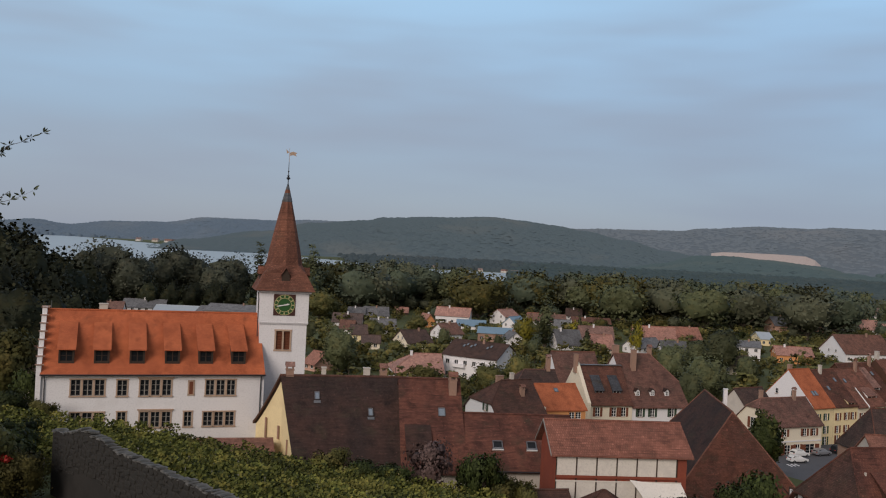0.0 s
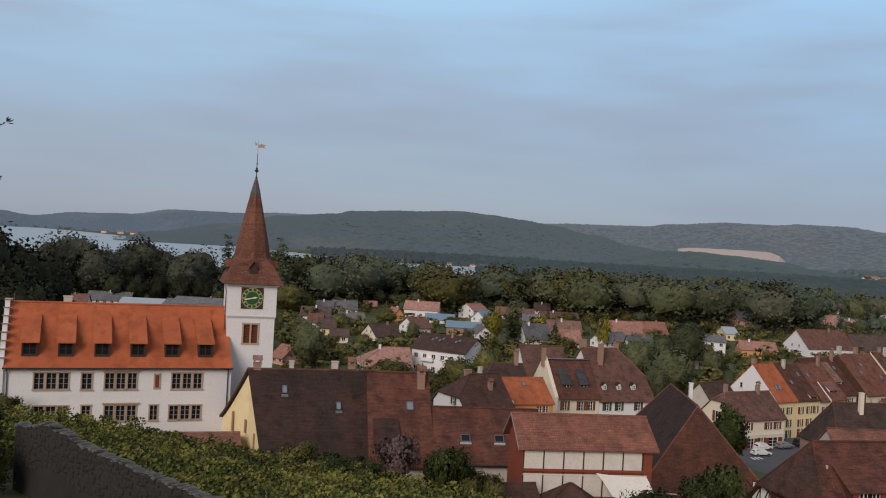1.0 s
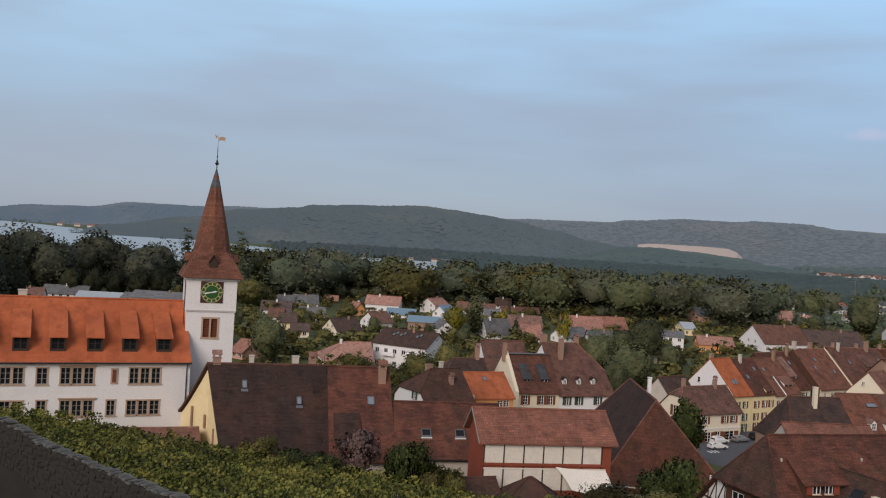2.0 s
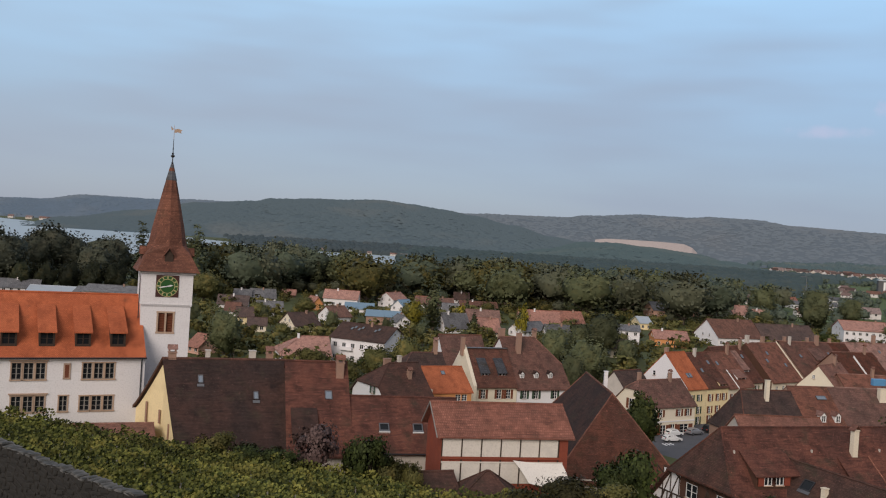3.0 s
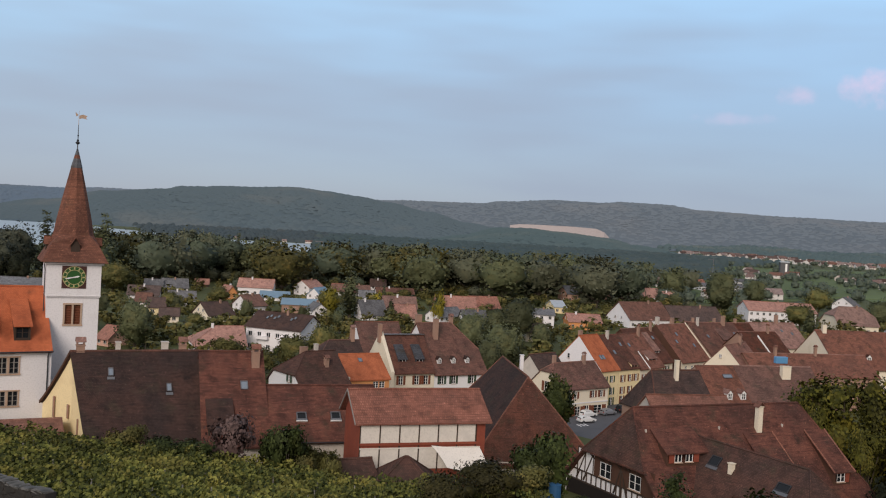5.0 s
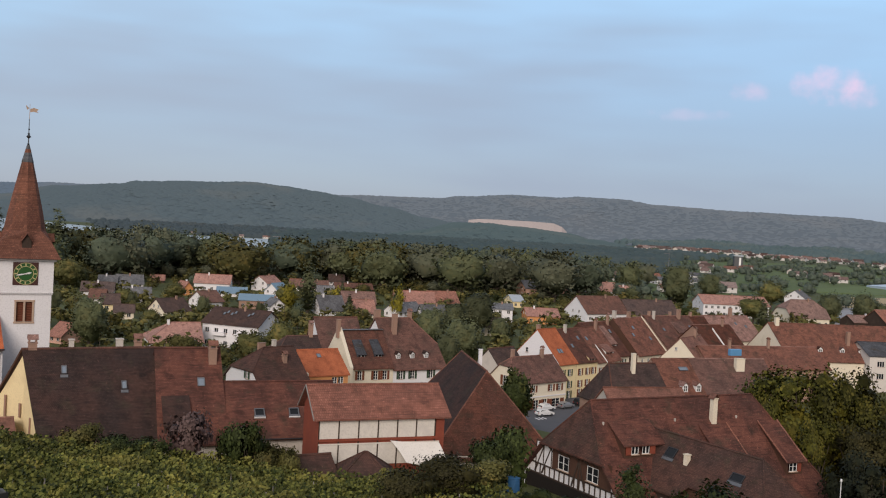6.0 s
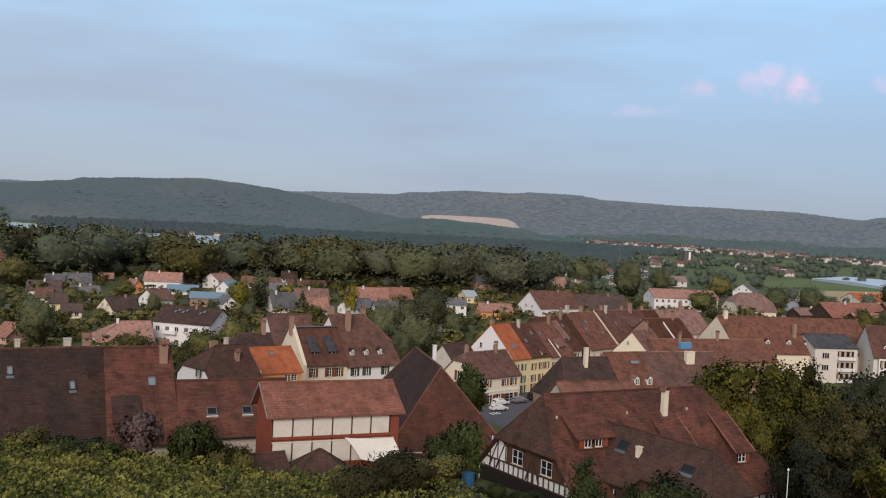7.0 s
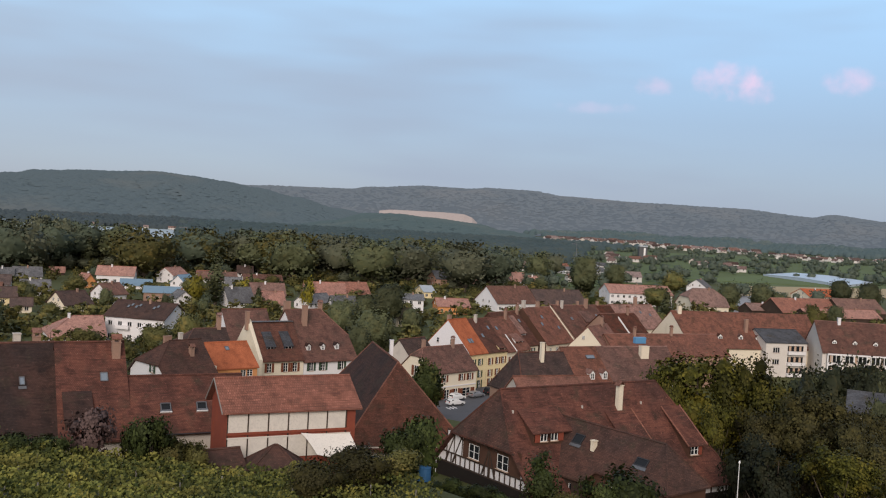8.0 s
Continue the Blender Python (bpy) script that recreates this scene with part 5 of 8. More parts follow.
add_slab(bm, [(3.6, -0.6, 8.6), (3.85, -0.6, 8.6), (3.85, 3.4, 12.45), (3.6, 3.4, 12.45)], (0, 0, -0.35))
part("barge_board", bm, WHITE_PAINT, row_b2)
row_c = house("old_house", "terraced house with rust roof and white barge boards", sides=BROWN_BOARD, at=(104.5, 229.0), yaw=30, L=13.0, h=8.2, base=0.0, eave=8.7, ridge=16.7, roof=BROWN_TILE, wall=CREAM_PLASTER,
              front=[(7.6, 5.6, 1.0, 1.7), (10.0, 5.6, 1.0, 1.7), (7.6, 2.6, 1.0, 1.7), (10.0, 2.6, 1.0, 1.7)], shutters=GREEN_SHUTTER)
bm = bmesh.new()
add_slab(bm, [(3.0, -0.6, 8.45), (3.3, -0.6, 8.45), (3.3, 3.4, 12.3), (3.0, 3.4, 12.3)], (0, 0, -0.4))
part("barge_board", bm, WHITE_PAINT, row_c)
shed_dormer(row_c, 5.0, 4.4, 2.0, 10.2, 11.6, 6.8, 15.7, RUST_TILE, WHITE_PAINT)
row_d = house("old_house", "terraced house with a steep rust roof", sides=BROWN_BOARD, at=(118.5, 236.0), yaw=29, L=14.0, h=9.1, base=0.0, eave=8.5, ridge=17.4, roof=RUST_TILE, wall=CREAM_PLASTER, front=[(2.0, 5.2, 1.0, 1.7), (5.0, 5.2, 1.0, 1.7), (8.0, 5.2, 1.0, 1.7)], ovg=0.0)
bm = bmesh.new()
add_slab(bm, [(13.8, -0.6, 8.3), (14.05, -0.6, 8.3), (14.05, 9.1, 17.7), (13.8, 9.1, 17.7)], (0, 0, -0.4))
part("firewall", bm, CREAM_PLASTER, row_d)
chimney(row_d, 1.0, 9.4, 15.5, 19.4, 0.9, 0.9, GREY_PLASTER, hood=False)
chimney(row_d, 8.0, 9.4, 15.5, 19.0, 0.9, 0.9, RUST_PLASTER, hood=False)
row_e = house("old_house", "old house with a wide brown roof", sides=RUST_PLASTER, at=(133.5, 247.0), yaw=20, L=18.8, h=9.7, base=0.0, eave=9.0, ridge=17.0, wall=CREAM_PLASTER)
chimney(row_e, 14.0, 9.0, 15.0, 19.0, 1.0, 0.9, RUST_PLASTER, hood=False)
shed_dormer(row_e, 9.0, 5.0, 4.0, 11.0, 12.8, 8.6, 16.0, BROWN_TILE, TIMBER)
gab_f = house("old_house", "house with a cream gable and rust roof", (124.6, 214.0), 38, 13.0, 5.2, 0.0, 10.0, 15.4, roof=RUST_TILE, wall=CREAM_PLASTER, lside=[(5.9, 12.0, 0.7, 0.9)], ovg=0.1)
row_g = house("old_house", "old house with a brown roof and chimneys", sides=RUST_PLASTER, at=(137.0, 262.0), yaw=8, L=24.0, h=8.0, base=0.0, eave=10.0, ridge=16.0, roof=BROWN_TILE, wall=CREAM_PLASTER)
for x in (3.0, 11.0, 19.0):
    chimney(row_g, x, 8.2, 14.5, 17.2, 0.8, 0.7, RUST_PLASTER, hood=False)
row_h = house("old_house", "old house with a rust tiled roof", sides=RUST_PLASTER, at=(161.0, 266.0), yaw=10, L=19.0, h=8.4, base=0.0, eave=9.4, ridge=16.2, roof=RUST_TILE, wall=CREAM_PLASTER)
chimney(row_h, 12.0, 8.4, 14.5, 18.6, 1.0, 0.9, RUST_PLASTER, hood=False)
shed_dormer(row_h, 6.0, 3.0, 3.0, 10.4, 12.2, 7.4, 14.9, BROWN_TILE, TIMBER)

mid_a = house("old_house", "old house with a dark mossy roof", sides=RUST_PLASTER, at=(74.2, 155.4), yaw=6, L=12.6, h=7.5, hb=5.6, base=2.0, eave=10.2, ridge=17.0, roof=DARK_TILE, wall=GREY_PLASTER, left=0.97, inset={"l": 2.6, "r": 0})
chimney(mid_a, 7.0, 5.9, 11.5, 17.0, 0.7, 0.7, CREAM_PLASTER, hood=False)
mid_b = house("old_house", "old house with rust roof and two little dormers", sides=RUST_PLASTER, at=(86.6, 158.8), yaw=6, L=8.5, h=6.6, base=2.0, eave=12.0, ridge=17.7, roof=RUST_TILE, wall=CREAM_PLASTER, ovg=0.0)
for x in (3.9, 6.9):
    gable_dormer(mid_b, x, 0.3, 10.3, 1.15, 1.25, 2.4, RUST_TILE)
skylight(mid_b, 6.0, 4.1, 13.7, 41, 2.0, 0.9)
mid_c = house("old_house", "old house with a long brown roof", sides=RUST_PLASTER, at=(95.2, 160.0), yaw=3, L=17.0, h=6.5, base=2.0, eave=12.0, ridge=17.7, roof=BROWN_TILE, wall=GREY_PLASTER)
chimney(mid_c, 10.2, 4.5, 12.2, 16.0, 1.9, 1.0, CREAM_PLASTER, hood=False)
TARP = plain_material("blue_tarp", (0.10, 0.27, 0.48), rough=0.4)
part("tarp", box(9.8, 12.4, 7.0, 8.0, 16.2, 17.5, bevel=0.06), TARP, mid_c, "blue tarpaulin cover over a dormer")
strip = house("old_house", "low house with a rust roof", (67.8, 143.5), 1, 14.5, 3.0, 4.0, 13.0, 15.4, roof=RUST_TILE, wall=GREY_PLASTER)
mid_d = house("old_house", "row house with a brown roof", sides=RUST_PLASTER, at=(127.0, 212.0), yaw=2, L=36.0, h=6.6, base=0.0, eave=9.0, ridge=13.6, roof=RUST_TILE, wall=RUST_PLASTER)
mid_e = house("old_house", "house with a brown roof and pale verge", sides=RUST_PLASTER, at=(143.0, 238.0), yaw=14, L=14.0, h=8.6, base=0.0, eave=9.0, ridge=16.0, roof=BROWN_TILE, wall=WHITE_PLASTER)
bm = bmesh.new()
add_slab(bm, [(6.0, 1.0, 10.2), (6.22, 1.0, 10.2), (6.22, 7.0, 15.2), (6.0, 7.0, 15.2)], (0, 0, -0.5))
part("barge_board", bm, WHITE_PAINT, mid_e)

long_r = house("old_house", "long terrace with rust roof and cream gable", (164.1, 232.7), -5, 46.2, 10.3, 0.0, 8.5, 17.7, roof=RUST_TILE, wall=CREAM_PLASTER, ovg=0.1, skewl=-3.0,
               front=[(24 + 3.2 * k, z, 1.0, 1.5) for k in range(3) for z in (2.6, 5.6)])
for x in (11.0, 18.0, 24.0):
    gable_dormer(long_r, x, 2.2, 10.0, 1.4, 1.3, 2.4, BROWN_TILE)
chimney(long_r, 1.0, 9.8, 16.0, 19.2, 1.2, 1.0, CREAM_PLASTER, hood=False)
chimney(long_r, 21.0, 4.6, 12.0, 16.2, 1.0, 0.9, RUST_PLASTER, hood=False)
apt = house("apartment_house", "white apartment house with balconies and dark roof", (187.2, 227.8), -8, 13.6, 6.9, 0.0, 10.55, 13.7, roof=SLATE_TILE, wall=FLAT_PLASTER, ov=0.3, category="apartment house",
            front=[(2.4, 7.3, 2.2, 1.6), (2.4, 3.8, 2.2, 1.6)], lights=3, bars=0)
for z in (7.0, 3.7, 0.4):
    part("loggia", box(7.2, 12.4, -0.04, 0.6, z + 0.9, z + 2.5), GLASS, apt)
    part("balcony", box(7.0, 12.6, -1.1, 0.0, z - 0.1, z + 0.85, bevel=0.04), WHITE_PLASTER, apt)
    for k in range(3):
        part("curtain", box(7.6 + 1.7 * k, 8.3 + 1.7 * k, -0.07, -0.05, z + 0.95, z + 2.4), SANDSTONE, apt)
crm17 = house("apartment_house", "cream house with glazed balconies and brown roof", (199.6, 218.2), -22, 24.2, 8.0, 0.0, 9.5, 17.5, wall=FLAT_PLASTER, category="apartment house", ovg=0.2)
part("fascia", box(1.2, 19.0, -0.95, -0.02, 8.35, 8.8), WHITE_PLASTER, crm17)
for z in (6.2, 3.2):
    part("loggia", box(1.2, 19.0, -0.5, -0.3, z, z + 2.1), GLASS, crm17)
    part("parapet", box(1.2, 19.0, -0.95, -0.5, z - 1.0, z - 0.05), WHITE_PLASTER, crm17)
    for k in range(15):
        x = 1.2 + 1.26 * k
        part("post", box(x, x + (0.3 if k % 3 == 0 else 0.12), -0.9, -0.5, z - 0.02, z + 2.12), WHITE_PAINT, crm17)
    for k in range(5):
        x = 2.0 + 3.6 * k
        part("curtain", box(x, x + 0.9, -0.54, -0.51, z + 0.02, z + 2.0), IVORY_PLASTER if k % 2 else SANDSTONE, crm17)
    for x in (6.4, 13.9):
        part("balcony", box(x, x + 3.4, -1.9, -0.96, z - 0.9, z + 0.1), GREY_PLASTER, crm17)
for x in (4.0, 10.0, 16.0):
    gable_dormer(crm17, x, 2.0, 10.9, 1.3, 1.2, 2.2, BROWN_TILE)
chimney(crm17, 7.0, 7.5, 16.0, 18.6, 0.9, 0.9, WHITE_PLASTER, hood=False)
left_house = house("old_house", "old house with a dark roof and cream walls", (-71.6, 145.9), -20, 11.4, 5.1, 11.0, 18.2, 22.5, roof=DARK_TILE, wall=CREAM_PLASTER, front=[(3.0, 4.2, 1.0, 1.5), (6.0, 4.2, 1.0, 1.5), (9.0, 4.2, 1.0, 1.5)], ov=0.8)
house("old_house", "low house with a grey slate roof behind the trees", (114.5, 118.8), -45, 9.0, 4.5, 4.0, 14.8, 17.2, roof=SLATE_TILE, wall=GREY_PLASTER)
# roof windows and small stacks over the old rows
for root_, spots in ((row_b, ((2.2, 3.0), (6.4, 4.6))), (row_b2, ((1.8, 4.6),)), (row_c, ((9.6, 3.4), (11.0, 5.2))), (row_d, ((4.0, 4.2), (6.2, 6.0), (10.8, 3.0))), (row_e, ((4.0, 5.0), (16.0, 5.6))), (row_h, ((12.0, 5.0), (15.5, 4.0)))):
    rise = {row_b: (9.3, 7.2 / 7.3), row_b2: (9.0, 7.4 / 7.6), row_c: (8.7, 8.0 / 8.2), row_d: (8.5, 8.9 / 9.1), row_e: (9.0, 8.0 / 9.7), row_h: (9.4, 6.8 / 8.4)}[root_]
    for x, y in spots:
        skylight(root_, x, y, rise[0] + rise[1] * y + 0.04, math.degrees(math.atan(rise[1])), 0.75, 1.15)
for root_, x, y, z in ((row_b, 3.0, 6.6, 17.6), (row_b2, 8.6, 7.0, 17.9), (row_c, 12.2, 7.4, 18.2), (row_e, 3.0, 9.0, 18.6), (mid_d, 9.0, 6.0, 14.9), (mid_d, 21.0, 6.2, 15.1), (mid_e, 11.0, 8.2, 17.4), (gab_f, 9.0, 5.0, 17.0), (crm12, 11.0, 4.9, 13.2)):
    chimney(root_, x, y, z - 4.2, z, 0.65, 0.65, RUST_PLASTER if x > 4 else GREY_PLASTER, hood=x > 8)

# ---- village in the plain ----
V_ROOF = {"pink": (PALE_TILE, "pale red"), "dark": (SHADE_TILE, "dark brown"), "rust": (PALE_TILE, "rust red"), "blue": (BLUE_SHEET, "blue sheet"), "slate": (GREY_TILE, "grey slate"),
          "brown": (MUD_TILE, "brown tiled"), "metal": (METAL_SHEET, "pale metal"), "cream": (METAL_SHEET, "pale flat"), "red": (RED_TILE, "bright red")}
V_WALL = {"white": (WHITE_PLASTER, "white"), "yellow": (YELLOW_PLASTER, "yellow"), "cream": (CREAM_PLASTER, "cream"), "orange": (ORANGE_PLASTER, "orange"), "dark": (TIMBER, "dark timber"),
          "pink": (PINK_PLASTER, "pink"), "timber": (TIMBER, "dark timber"), "brick": (RUST_PLASTER, "brown brick")}


def vhouse(x, y, yaw, L, h, eave, ridge, roof, wall, left=0.0, right=0.0):
    """A plain village house with windows on its front and on the gable that is seen."""
    rm, rw = V_ROOF[roof]
    wm, ww = V_WALL[wall]
    wins = []
    floors = max(1, int(eave / 2.7))
    n = max(2, int(L / 3.0))
    for fl in range(floors):
        z = 0.9 + fl * (eave - 0.2) / floors
        if z + 1.25 > eave - 0.15:
            continue
        for k in range(n):
            wx_ = (k + 0.5) * L / n - 0.65
            wins.append((round(wx_, 2), round(z, 2), 1.3, 1.35))
    side = []
    for fl in range(floors + 1):
        z = 0.9 + fl * 2.7
        room = 2 * h if z + 1.3 < eave else 2 * h * max(0.0, (ridge - z - 1.6)) / max(0.1, ridge - eave)
        if room > 2.4 and left == 0:
            side += [(h - min(2.4, room * 0.3) - 0.5, z, 1.0, 1.2), (h + min(2.4, room * 0.3) - 0.5, z, 1.0, 1.2)]
    ob = house("village_house", f"{ww} village house with a {rw} roof", (x, y), yaw, L, h, 0.0 if y > 150 else ground_z(x, y) - 1.5, eave, ridge, roof=rm, wall=wm, left=left, right=right,
               front=wins if wall not in ("timber", "dark") else (), lside=side if wall not in ("timber", "dark", "brick") else (), lights=2, bars=0, group="village houses", ov=0.6, ovg=0.5)
    if L > 8 and roof not in ("blue", "metal", "cream"):
        k = (x * 7.3 + y) % 1.0
        chimney(ob, L * (0.25 + 0.5 * k), h * 0.9, ridge - 1.5 if y > 150 else ridge - 16.0, (ridge if y > 150 else ridge - 14.0) + 0.7, 0.7, 0.7, WHITE_PLASTER if k < 0.5 else RUST_PLASTER, hood=False)
    return ob


vhouse(-12.7, 279.0, 10, 14.9, 7.5, 3.2, 7.9, "pink", "white", left=0.9)
white_block = vhouse(1.8, 293.5, -32, 19.0, 7.2, 7.8, 11.7, "dark", "white")
for x in (5.0, 5.9, 7.6, 8.5, 13.4, 14.3):
    skylight(white_block, x, 3.6 if x in (5.0, 7.6, 13.4) else 4.4, 9.9 if x in (5.0, 7.6, 13.4) else 10.33, 28.4, 0.7, 1.3)
for x in (4.0, 11.5):
    part("balcony", box(x, x + 4.2, -1.2, 0.0, 3.9, 4.9, bevel=0.03), WHITE_PLASTER, white_block)
vhouse(-11.9, 363.8, 35, 11.5, 5.5, 3.0, 7.2, "dark", "cream")
vhouse(2.9, 389.5, 40, 9.6, 5.0, 4.6, 8.4, "brown", "white")
vhouse(-2.2, 491.3, -10, 17.8, 5.0, 4.7, 8.6, "rust", "white")
vhouse(35.1, 502.5, 51, 13.0, 5.0, 4.6, 8.0, "rust", "white")
vhouse(37.1, 450.4, 55, 10.0, 3.9, 4.6, 8.2, "blue", "white")
vhouse(-48.0, 488.7, 0, 8.7, 4.5, 2.7, 6.2, "slate", "white")
vhouse(-39.3, 490.4, 8, 12.6, 5.2, 2.7, 6.7, "slate", "white")
vhouse(-25.6, 534.5, 0, 7.3, 3.1, 1.9, 4.3, "rust", "dark")
vhouse(-30.9, 420.7, 5, 11.3, 4.1, 3.3, 6.5, "slate", "white")
vhouse(-35.5, 382.2, 10, 6.3, 4.2, 3.5, 6.8, "dark", "yellow")
vhouse(-51.4, 449.7, 0, 14.0, 4.8, 2.2, 5.9, "dark", "white")
vhouse(-44.1, 413.8, -5, 6.2, 4.1, 2.5, 5.7, "brown", "white")
vhouse(-2.3, 464.9, 115, 9.0, 2.6, 3.4, 6.6, "rust", "orange")
vhouse(8.7, 464.7, -4, 14.0, 6.4, 2.0, 4.3, "blue", "white")
vhouse(17.1, 409.6, -6, 14.6, 6.1, 4.0, 5.9, "blue", "brick")
vhouse(36.1, 400.1, 105, 9.0, 3.2, 2.9, 5.6, "slate", "white")
vhouse(49.6, 521.7, 0, 6.2, 4.1, 2.5, 5.7, "rust", "cream")
vhouse(-29.2, 358.4, 5, 6.8, 3.0, 3.0, 5.3, "dark", "cream")
vhouse(-42.0, 294.4, -40, 5.1, 4.3, 2.7, 6.0, "rust", "pink")
vhouse(-105.1, 225.7, -30, 12.7, 6.7, 5.2, 10.4, "dark", "cream")
vhouse(-173.8, 440.7, 12, 22.8, 8.5, 2.1, 6.1, "brown", "white")
vhouse(-158.4, 465.8, 8, 20.4, 7.4, 2.8, 6.3, "slate", "white")
vhouse(-138.0, 450.0, 4, 20.0, 9.0, 2.7, 5.1, "metal", "white")
vhouse(-112.9, 432.5, -3, 28.9, 9.0, 4.7, 7.1, "slate", "white")
vhouse(-106.1, 421.3, -6, 24.5, 9.0, 6.9, 9.3, "slate", "white")
vhouse(76.2, 563.2, -5, 9.1, 4.8, 2.7, 6.4, "dark", "white")
vhouse(73.0, 511.3, 0, 20.7, 5.7, 2.5, 5.1, "brown", "white")
vhouse(60.0, 483.5, 0, 7.9, 4.4, 2.0, 5.4, "slate", "white")
vhouse(50.0, 390.0, 10, 10.7, 6.9, 2.6, 8.0, "slate", "white")
vhouse(63.9, 386.3, 5, 9.0, 6.1, 2.3, 7.1, "pink", "cream")
vhouse(62.9, 415.2, 0, 14.8, 5.8, 3.7, 8.3, "brown", "cream")
vhouse(48.8, 513.7, 5, 21.1, 4.2, 2.4, 5.7, "brown", "white")
vhouse(83.1, 389.7, 38, 16.0, 4.1, 2.9, 6.1, "slate", "white")
vhouse(90.6, 433.9, -5, 19.2, 7.1, 2.4, 8.0, "rust", "white")
vhouse(110.8, 444.1, 8, 14.9, 6.4, 2.5, 7.5, "rust", "timber")
vhouse(90.2, 374.4, 0, 9.9, 5.6, 2.8, 7.1, "slate", "white")
vhouse(122.3, 387.9, -15, 10.8, 8.3, 5.7, 7.4, "slate", "white")
vhouse(105.2, 336.3, 0, 7.6, 4.7, 3.8, 6.6, "dark", "cream")
vhouse(156.8, 455.1, 0, 6.0, 7.1, 3.5, 6.1, "cream", "yellow")
vhouse(138.5, 382.0, -8, 14.2, 6.2, 3.7, 6.6, "rust", "orange")
vhouse(190.7, 531.5, 0, 9.9, 8.9, 5.1, 9.3, "slate", "pink")
vhouse(210.9, 558.2, -5, 27.0, 9.0, 4.7, 8.3, "pink", "pink")
vhouse(188.0, 428.8, 56, 10.0, 4.0, 4.2, 7.4, "slate", "white")
vhouse(172.8, 396.4, 14, 23.9, 9.0, 4.2, 11.2, "brown", "white")
vhouse(196.5, 400.4, 6, 27.3, 9.0, 3.0, 10.0, "dark", "timber")
vhouse(247.5, 575.0, 0, 10.1, 6.2, 3.8, 8.7, "brown", "white")
vhouse(255.2, 564.6, 10, 13.5, 6.5, 3.0, 8.1, "rust", "white")
vhouse(265.2, 555.1, 0, 8.8, 5.2, 3.0, 7.0, "rust", "white")
vhouse(258.7, 443.0, -10, 35.9, 8.5, 7.0, 11.0, "pink", "white")
vhouse(285.3, 405.1, -5, 20.9, 9.0, 4.6, 12.7, "brown", "cream", left=0.5, right=0.5)
vhouse(374.4, 518.6, 34, 10.0, 6.6, 6.3, 10.7, "slate", "white")
vhouse(318.2, 400.2, 2, 38.1, 5.2, 3.5, 6.5, "brown", "timber")
vhouse(452.8, 510.9, 0, 27.8, 9.0, 3.1, 7.3, "red", "cream")
vhouse(326.9, 386.9, 4, 40.5, 9.0, 4.0, 10.3, "rust", "timber")
vhouse(365.3, 387.1, -3, 27.8, 9.0, 4.7, 11.0, "brown", "timber")
vhouse(324.9, 366.2, -3, 43.4, 6.1, 4.1, 7.6, "rust", "timber")
vhouse(368.1, 706.0, 0, 40.5, 9.0, 3.8, 6.2, "slate", "white")
vhouse(453.5, 800.1, 0, 31.1, 9.0, 4.4, 6.8, "slate", "white")
vhouse(371.1, 733.1, 0, 16.3, 8.4, 3.9, 7.9, "rust", "white")


# ---- trees ----
def leaf_cloud(bm, blobs, count, size, rnd, flat=0.8):
    """Scatters small leaf clumps over overlapping lobes; each clump lies roughly along its lobe. Returns the clumps' shading normals."""
    total = sum(b[3] ** 2 for b in blobs)
    mid = Vector([sum(b[i] * b[3] for b in blobs) / sum(b[3] for b in blobs) for i in range(3)])
    normals = []
    for cx, cy, cz, r in blobs:
        # the dense inside of the lobe
        core = Matrix.Translation((cx, cy, cz)) @ Matrix.Diagonal((1, 1, flat, 1)) @ Matrix.Rotation(rnd.uniform(0, 6), 4, "Z")
        grown = bmesh.ops.create_icosphere(bm, subdivisions=2 if size < 0.28 and r > 1.0 else 1, radius=r * 0.5, matrix=core)["verts"]
        for v in grown:
            d = v.co - Vector((cx, cy, cz))
            v.co += d * rnd.uniform(-0.34, 0.2)
            normals.append((d.normalized() * 0.25 + (v.co - mid).normalized()).normalized())
        for _ in range(int(count * r * r / total)):
            d = Vector((rnd.gauss(0, 1), rnd.gauss(0, 1), rnd.gauss(0, 1))).normalized()
            p = Vector((cx, cy, cz)) + Vector((d.x, d.y, d.z * flat)) * r * rnd.uniform(0.50, 1.25)
            out = (d * 0.28 + (p - mid).normalized()).normalized()
            tilt = (out + Vector((rnd.gauss(0, 1), rnd.gauss(0, 1), rnd.gauss(0, 1))) * 0.42).normalized()
            u = tilt.orthogonal().normalized()
            u.rotate(Matrix.Rotation(rnd.uniform(0, 6.28), 3, tilt))
            v = tilt.cross(u)
            s = size * rnd.uniform(0.5, 1.3)
            a = [bm.verts.new(p + q) for q in (-u * s, -v * s * 0.7, u * s, v * s * 0.7)]
            bm.faces.new(a)
            normals += [(out + tilt * 0.4).normalized()] * 4
    return normals


